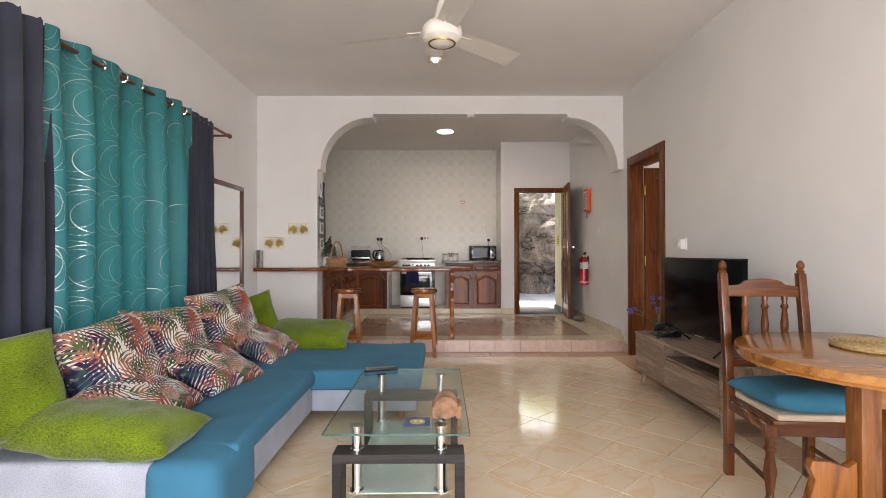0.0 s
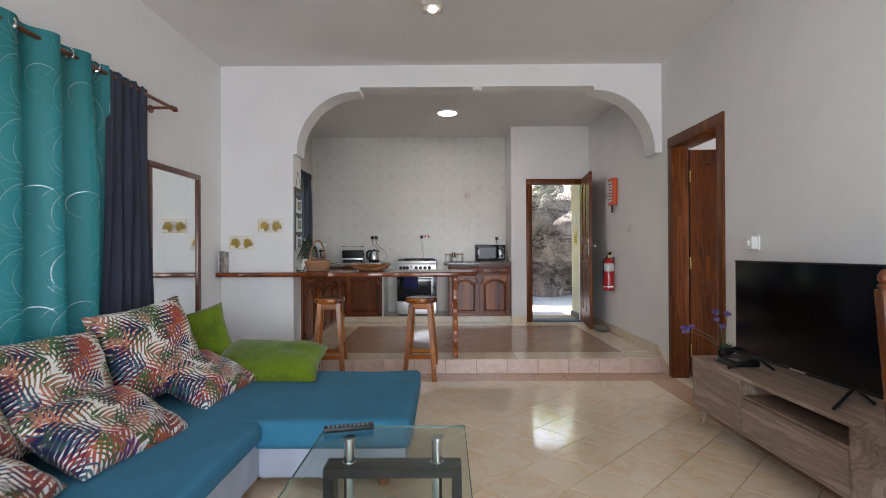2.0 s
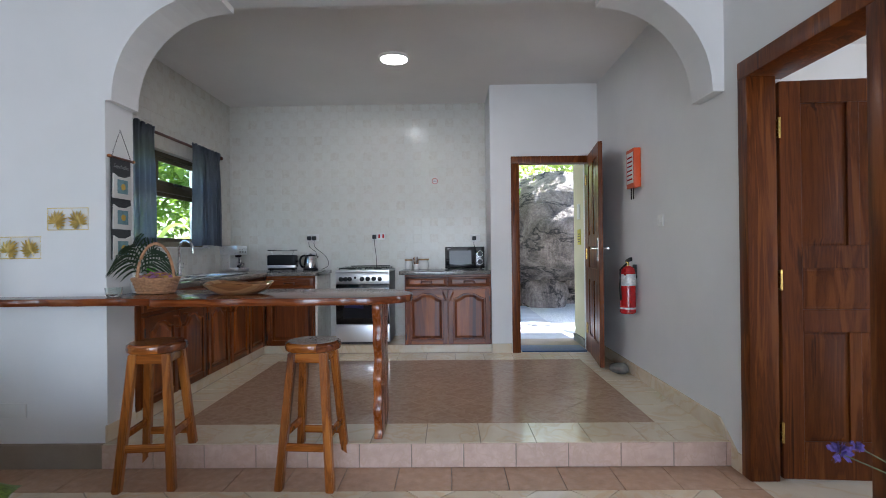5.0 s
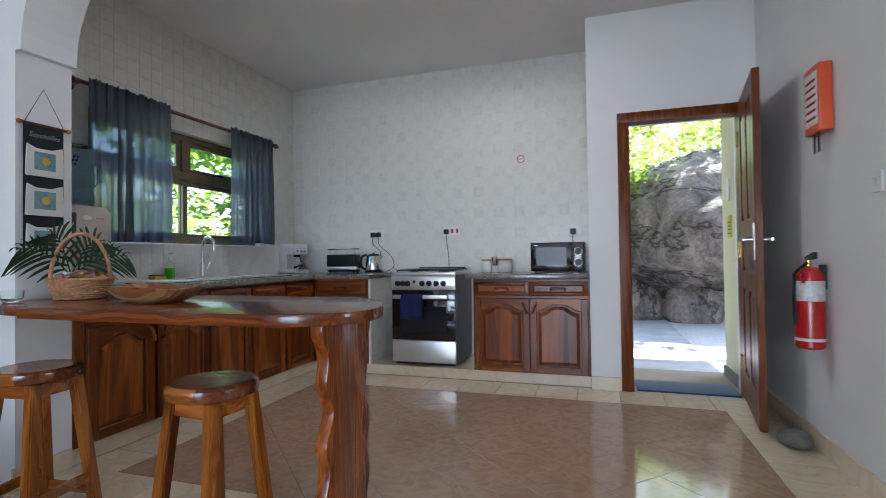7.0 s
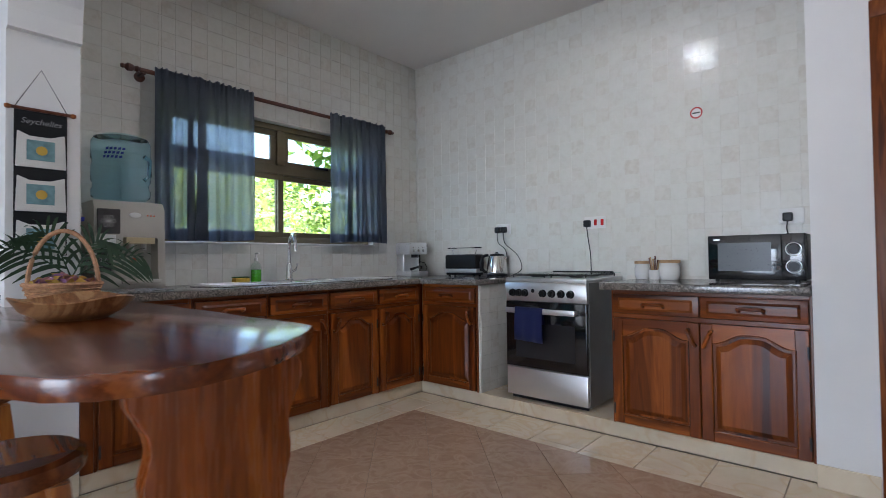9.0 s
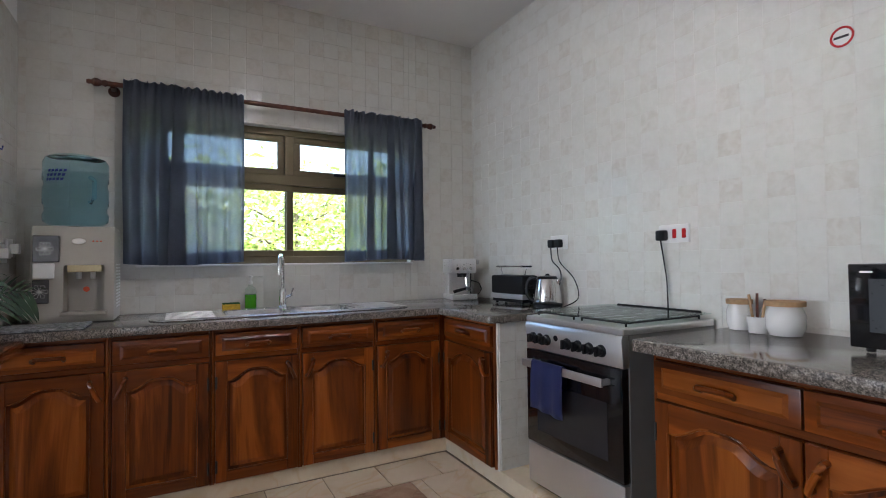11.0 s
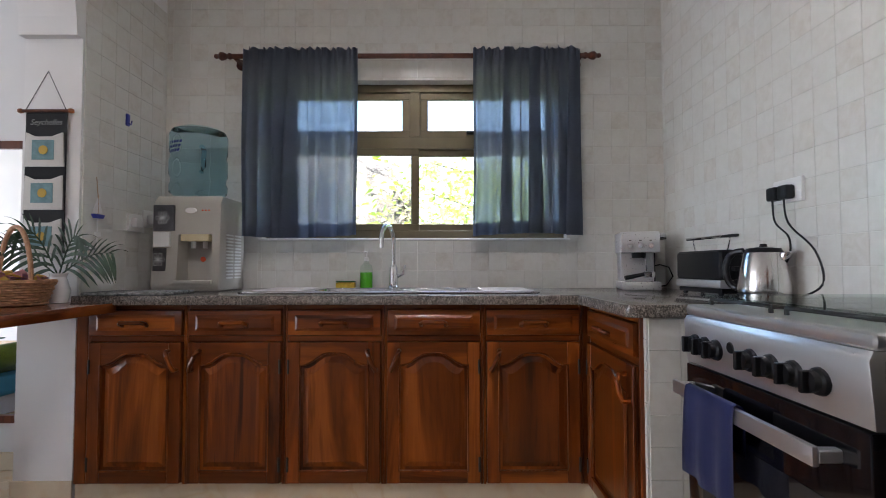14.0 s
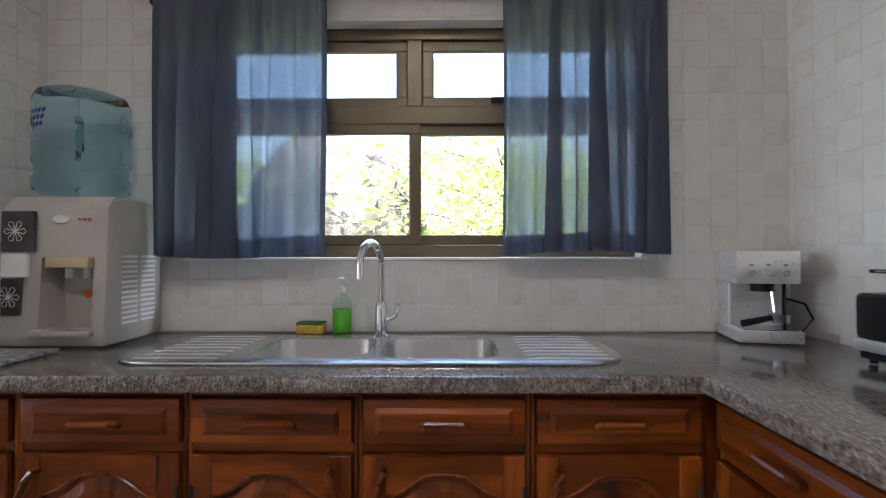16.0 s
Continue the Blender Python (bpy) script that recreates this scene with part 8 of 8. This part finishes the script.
def tree(x, y, h, seed, label):
    r = random.Random(seed)
    root = thing("tree", (x, y, -0.2), label, "tree")
    bm = tube([(x + 0.05 * math.sin(i), y + 0.04 * i, -0.2 + h * i / 6) for i in range(7)], 0.11, 10, taper=0.04)
    part("trunk", bm, M_BARK, root)
    lb = bmesh.new()
    tips = []
    for k in range(16):
        a = k * 2.4
        z = -0.2 + h * (0.3 + 0.65 * k / 16)
        l = 1.6 * (1 - 0.4 * k / 16)
        p = [Vector((x, y + 0.04 * 6 * z / h, z)), Vector((x + 0.5 * l * math.cos(a), y + 0.5 * l * math.sin(a), z + 0.35)), Vector((x + l * math.cos(a), y + l * math.sin(a), z + 0.5))]
        tube(p, 0.03, 6, lb, 0.01)
        tips += [p[1], p[2], (p[1] + p[2]) / 2]
    part("limbs", lb, M_BARK, root)
    vs, fs = [], []
    for k in range(3600):
        p = r.choice(tips) + Vector((r.gauss(0, 0.28), r.gauss(0, 0.28), r.gauss(0, 0.2)))
        d = Vector((r.uniform(-1, 1), r.uniform(-1, 1), r.uniform(-0.8, 0.3))).normalized() * r.uniform(0.08, 0.17)
        w = d.cross(Vector((0.3, r.uniform(-1, 1), 1))).normalized() * 0.03
        n = len(vs)
        vs += [tuple(p), tuple(p + d * 0.5 - w), tuple(p + d), tuple(p + d * 0.5 + w)]
        fs.append((n, n + 1, n + 2, n + 3))
    me = bpy.data.meshes.new("crown")
    me.from_pydata(vs, [], fs)
    me.transform(Matrix.Translation(-Vector((x, y, -0.2))))
    me.materials.append(M_LEAF2)
    o = new("crown", me)
    o.parent = root


tree(-7.6, 9.0, 2.9, 1, "slender tree with pale trunk and yellow-green leaves")
tree(-9.5, 11.0, 3.3, 2, "slender tree with pale trunk and yellow-green leaves")


def banana_plant(x, y):
    root = thing("banana_plant", (x, y, -0.2), "banana plant with broad bright green leaves", "plant")
    part("stem", rod((x, y, -0.2), (x, y, 0.7), 0.07, 0.05, 12), M_LEAF, root)
    for ang, ln, rise in ((-0.2, 1.2, 0.8), (0.9, 1.2, 0.9), (2.2, 1.1, 0.8), (-1.3, 1.2, 0.9), (3.6, 1.0, 0.9), (0.3, 0.9, 1.1)):
        bm = bmesh.new()
        rows = []
        d, s = Vector((math.cos(ang), math.sin(ang), 0)), Vector((-math.sin(ang), math.cos(ang), 0))
        for i in range(13):
            u = i / 12
            w = 0.17 * math.sin(math.pi * min(1, 0.06 + 0.94 * u)) ** 0.6
            c = Vector((x, y, 0.6)) + d * ln * u + Vector((0, 0, rise * math.sin(u * 2.2)))
            rows.append([bm.verts.new(c + s * w * q + Vector((0, 0, 0.25 * w * abs(q)))) for q in (-1, -0.5, 0, 0.5, 1)])
        for p, q in zip(rows, rows[1:]):
            for i in range(4):
                bm.faces.new((p[i], p[i + 1], q[i + 1], q[i]))
        part("leaf", bm, M_LEAF2, root, "broad banana leaf", smooth=True)


banana_plant(-4.6, 9.9)
banana_plant(-4.4, 11.2)

# ======== tiles, last ========
def clip_rect(poly, x0, x1, y0, y1):
    """Cuts a convex polygon to a rectangle."""
    for ax, lim, keep in ((0, x0, 1), (0, x1, -1), (1, y0, 1), (1, y1, -1)):
        out = []
        for i, p in enumerate(poly):
            q = poly[(i + 1) % len(poly)]
            a, b = keep * (p[ax] - lim), keep * (q[ax] - lim)
            if a >= 0:
                out.append(p)
            if (a < 0) != (b < 0):
                t = a / (a - b)
                out.append((p[0] + t * (q[0] - p[0]), p[1] + t * (q[1] - p[1])))
        poly = out
        if len(poly) < 3:
            return []
    return poly


def area(poly):
    return 0.5 * sum(a[0] * b[1] - b[0] * a[1] for a, b in zip(poly, poly[1:] + poly[:1]))


def piece(poly, put, d=0.006, gap=0.0023, bev=0.0014):
    """Vertices and faces of one tile with eased edges; put(a, b, h) places it."""
    c = (sum(p[0] for p in poly) / len(poly), sum(p[1] for p in poly) / len(poly))

    def shrink(g):
        out = []
        for a, b in poly:
            l = math.hypot(a - c[0], b - c[1]) or 1
            k = max(0.0, 1 - g * 1.35 / l)
            out.append((c[0] + (a - c[0]) * k, c[1] + (b - c[1]) * k))
        return out

    n = len(poly)
    vs = [put(a, b, -d) for a, b in shrink(gap)] + [put(a, b, -bev) for a, b in shrink(gap)] + [put(a, b, 0.0) for a, b in shrink(gap + bev)]
    fs = [tuple(range(2 * n, 3 * n))]
    for k in (0, 1):
        for i in range(n):
            j = (i + 1) % n
            fs.append((k * n + i, k * n + j, (k + 1) * n + j, (k + 1) * n + i))
    return vs, fs


def data_mesh(name, polys, put, material, **kw):
    V, F = [], []
    for poly in polys:
        vs, fs = piece(poly, put, **kw)
        o = len(V)
        V += vs
        F += [tuple(i + o for i in f) for f in fs]
    me = bpy.data.meshes.new(name)
    me.from_pydata(V, [], F)
    me.materials.append(material)
    return me


def lay(parent, name, cells, full_area, put, origin, material, near, label, **kw):
    """Tiles: whole ones near the walk are objects on one mesh, the rest is one joined part."""
    whole = [p for p in cells if abs(abs(area(p)) - full_area) < full_area * 0.02 and len(p) == 4 and near(p)]
    whole = whole[:300]
    ids = {id(p) for p in whole}
    rest = [p for p in cells if id(p) not in ids and abs(area(p)) > full_area * 0.01]
    if whole:
        c0 = (sum(q[0] for q in whole[0]) / 4, sum(q[1] for q in whole[0]) / 4)  # four corners each
        base = [(a - c0[0], b - c0[1]) for a, b in whole[0]]
        zero = put(0, 0, 0)
        me = data_mesh(name, [base], lambda a, b, h: tuple(np.subtract(put(a, b, h), zero)), material, **kw)
        for p in whole:
            c = (sum(q[0] for q in p) / 4, sum(q[1] for q in p) / 4)
            ob = new(name, me)
            ob.location = put(c[0], c[1], 0)
            ob.parent = parent
    if rest:
        ob = new(name + "_field", data_mesh(name + "_field", rest, put, material, **kw))
        ob.parent = parent
        tagged(ob, label, "", "", "stuff")


def grid(x0, x1, y0, y1, s, ox, oy, diagonal=False):
    cells = []
    if diagonal:
        r = math.sqrt(0.5)
        n = int(12 / s)
        for i in range(-n, n):
            for j in range(-n, n):
                c = (ox + (i + j) * s * r, oy + (i - j) * s * r)
                if x0 - s < c[0] < x1 + s and y0 - s < c[1] < y1 + s:
                    p = clip_rect([(c[0], c[1] - s * r), (c[0] + s * r, c[1]), (c[0], c[1] + s * r), (c[0] - s * r, c[1])], x0, x1, y0, y1)
                    if p:
                        cells.append(p)
    else:
        for i in range(math.floor((x0 - ox) / s), math.ceil((x1 - ox) / s)):
            for j in range(math.floor((y0 - oy) / s), math.ceil((y1 - oy) / s)):
                a, b = ox + i * s, oy + j * s
                p = clip_rect([(a, b), (a + s, b), (a + s, b + s), (a, b + s)], x0, x1, y0, y1)
                if p:
                    cells.append(p)
    return cells


flat = lambda z: (lambda a, b, h: (a, b, z + h))
fl, fk = bpy.data.objects["floor_living"], bpy.data.objects["floor_kitchen"]
h = 0.3 * math.sqrt(0.5)
lay(fl, "tile", grid(XW, 1.95, YS, 6.02, 0.3, 0.49, 3.35 - h, True), 0.09, flat(0.0), 0, M_TILE, lambda p: p[0][1] > 2.2, "diagonal cream floor tiles")
band = grid(XW, XE, 6.02, 6.30, 0.30, 0.0, 6.02) + grid(1.95, XE, YS, 6.02, 0.30, 1.95, 6.02)
lay(fl, "band_tile", band, 0.084, flat(0.0), 0, M_BAND, lambda p: p[0][1] > 2.0, "brown marbled border tiles")
lay(fk, "brown_tile", grid(-1.15, 1.90, 6.62, 8.44, 0.3, 0.1, 7.5, True), 0.09, flat(ZK), 0, M_BROWN, lambda p: True, "diagonal brown marbled kitchen tiles", gap=0.0006)
border = grid(-1.43, -1.15, 6.30, 8.80, 0.3, -1.45, 7.14) + grid(1.90, XE, 6.30, YD, 0.33, 1.90, 6.3) + grid(-1.15, 1.90, 8.44, 8.80, 0.3, -1.15, 8.50) + grid(-1.15, 1.90, 6.30, 6.62, 0.32, -1.15, 6.30)
lay(fk, "pale_tile", border, 0.09, flat(ZK), 0, M_PALE, lambda p: True, "pale cream border tiles")
riser = structure("step_riser", box(-1.43, XE, 6.296, 6.312, 0, ZK - 0.007), M_GROUT, "tiled riser of the step up to the kitchen", "step")
lay(riser, "riser_tile", grid(-1.43, XE - 0.012, 0.002, ZK - 0.001, 0.30, -1.43, 0.0), 0.30 * 0.137, lambda a, b, hh: (a, 6.29 - hh, b), 0, M_RISER, lambda p: True, "pinkish riser tiles")

# wall tiles, ten centimetres square
S = 0.1
holes = lambda p, hs: not any(x0 - 1e-6 < sum(q[0] for q in p) / len(p) < x1 + 1e-6 and z0 - 1e-6 < sum(q[1] for q in p) / len(p) < z1 + 1e-6 for x0, x1, z0, z1 in hs)
ww, wn = bpy.data.objects["wall_kitchen_west"], bpy.data.objects["wall_kitchen_north"]
cw = grid(YAB + 0.006, KY0, 0.99, ZC, S, 6.63, 0.03) + grid(KY1, YN - 0.006, 0.99, ZC, S, 6.63, 0.03) + grid(KY0, KY1, 0.99, KZ0, S, 6.63, 0.03) + grid(KY0, KY1, KZ1, ZC, S, 6.63, 0.03)
lay(ww, "tile", cw, S * S, lambda a, b, hh: (XK + 0.006 + hh, a, b), 0, M_WTILE, lambda p: p[0][1] < 1.75, "small glazed white and beige wall tiles", gap=0.0004, bev=0.0009)
cn = grid(XK + 0.006, 1.046, ZB, ZC, S, 0.066, 0.05)
lay(wn, "tile", cn, S * S, lambda a, b, hh: (a, YN - 0.006 - hh, b), 0, M_WTILE, lambda p: 1.0 < p[0][1] < 1.75, "small glazed white and beige wall tiles", gap=0.0004, bev=0.0009)
cs_ = grid(XK + 0.006, -1.435, 0.99, 2.6, S, -2.03, 0.03)
wk = structure("wall_kitchen_south", box(XK, -1.437, YAB - 0.02, YAB + 0.005, 0.9, 2.6), M_WGROUT, "tiled return wall beside the arch", "wall")
lay(wk, "tile", cs_, S * S, lambda a, b, hh: (a, YAB + 0.007 + hh, b), 0, M_WTILE, lambda p: True, "small glazed wall tiles", gap=0.0004, bev=0.0009)
pt = bpy.data.objects["partition"]
lay(pt, "tile", [[(x0, z), (x1, z), (x1, min(z + S, 0.985)), (x0, min(z + S, 0.985))] for z in [0.22 + S * k for k in range(8)] for x0, x1 in ((-0.8685, -0.852),)], 0.0165 * S, lambda a, b, hh: (a, 8.812 - hh, b), 0, M_WTILE, lambda p: True, "small glazed wall tiles", gap=0.0004, bev=0.0009)
lay(pt, "tile", grid(8.82, YN - 0.01, 0.22, 0.985, S, 8.82, 0.085), S * S, lambda a, b, hh: (-0.848 + hh, a, b), 0, M_WTILE, lambda p: True, "small glazed wall tiles", gap=0.0004, bev=0.0009)
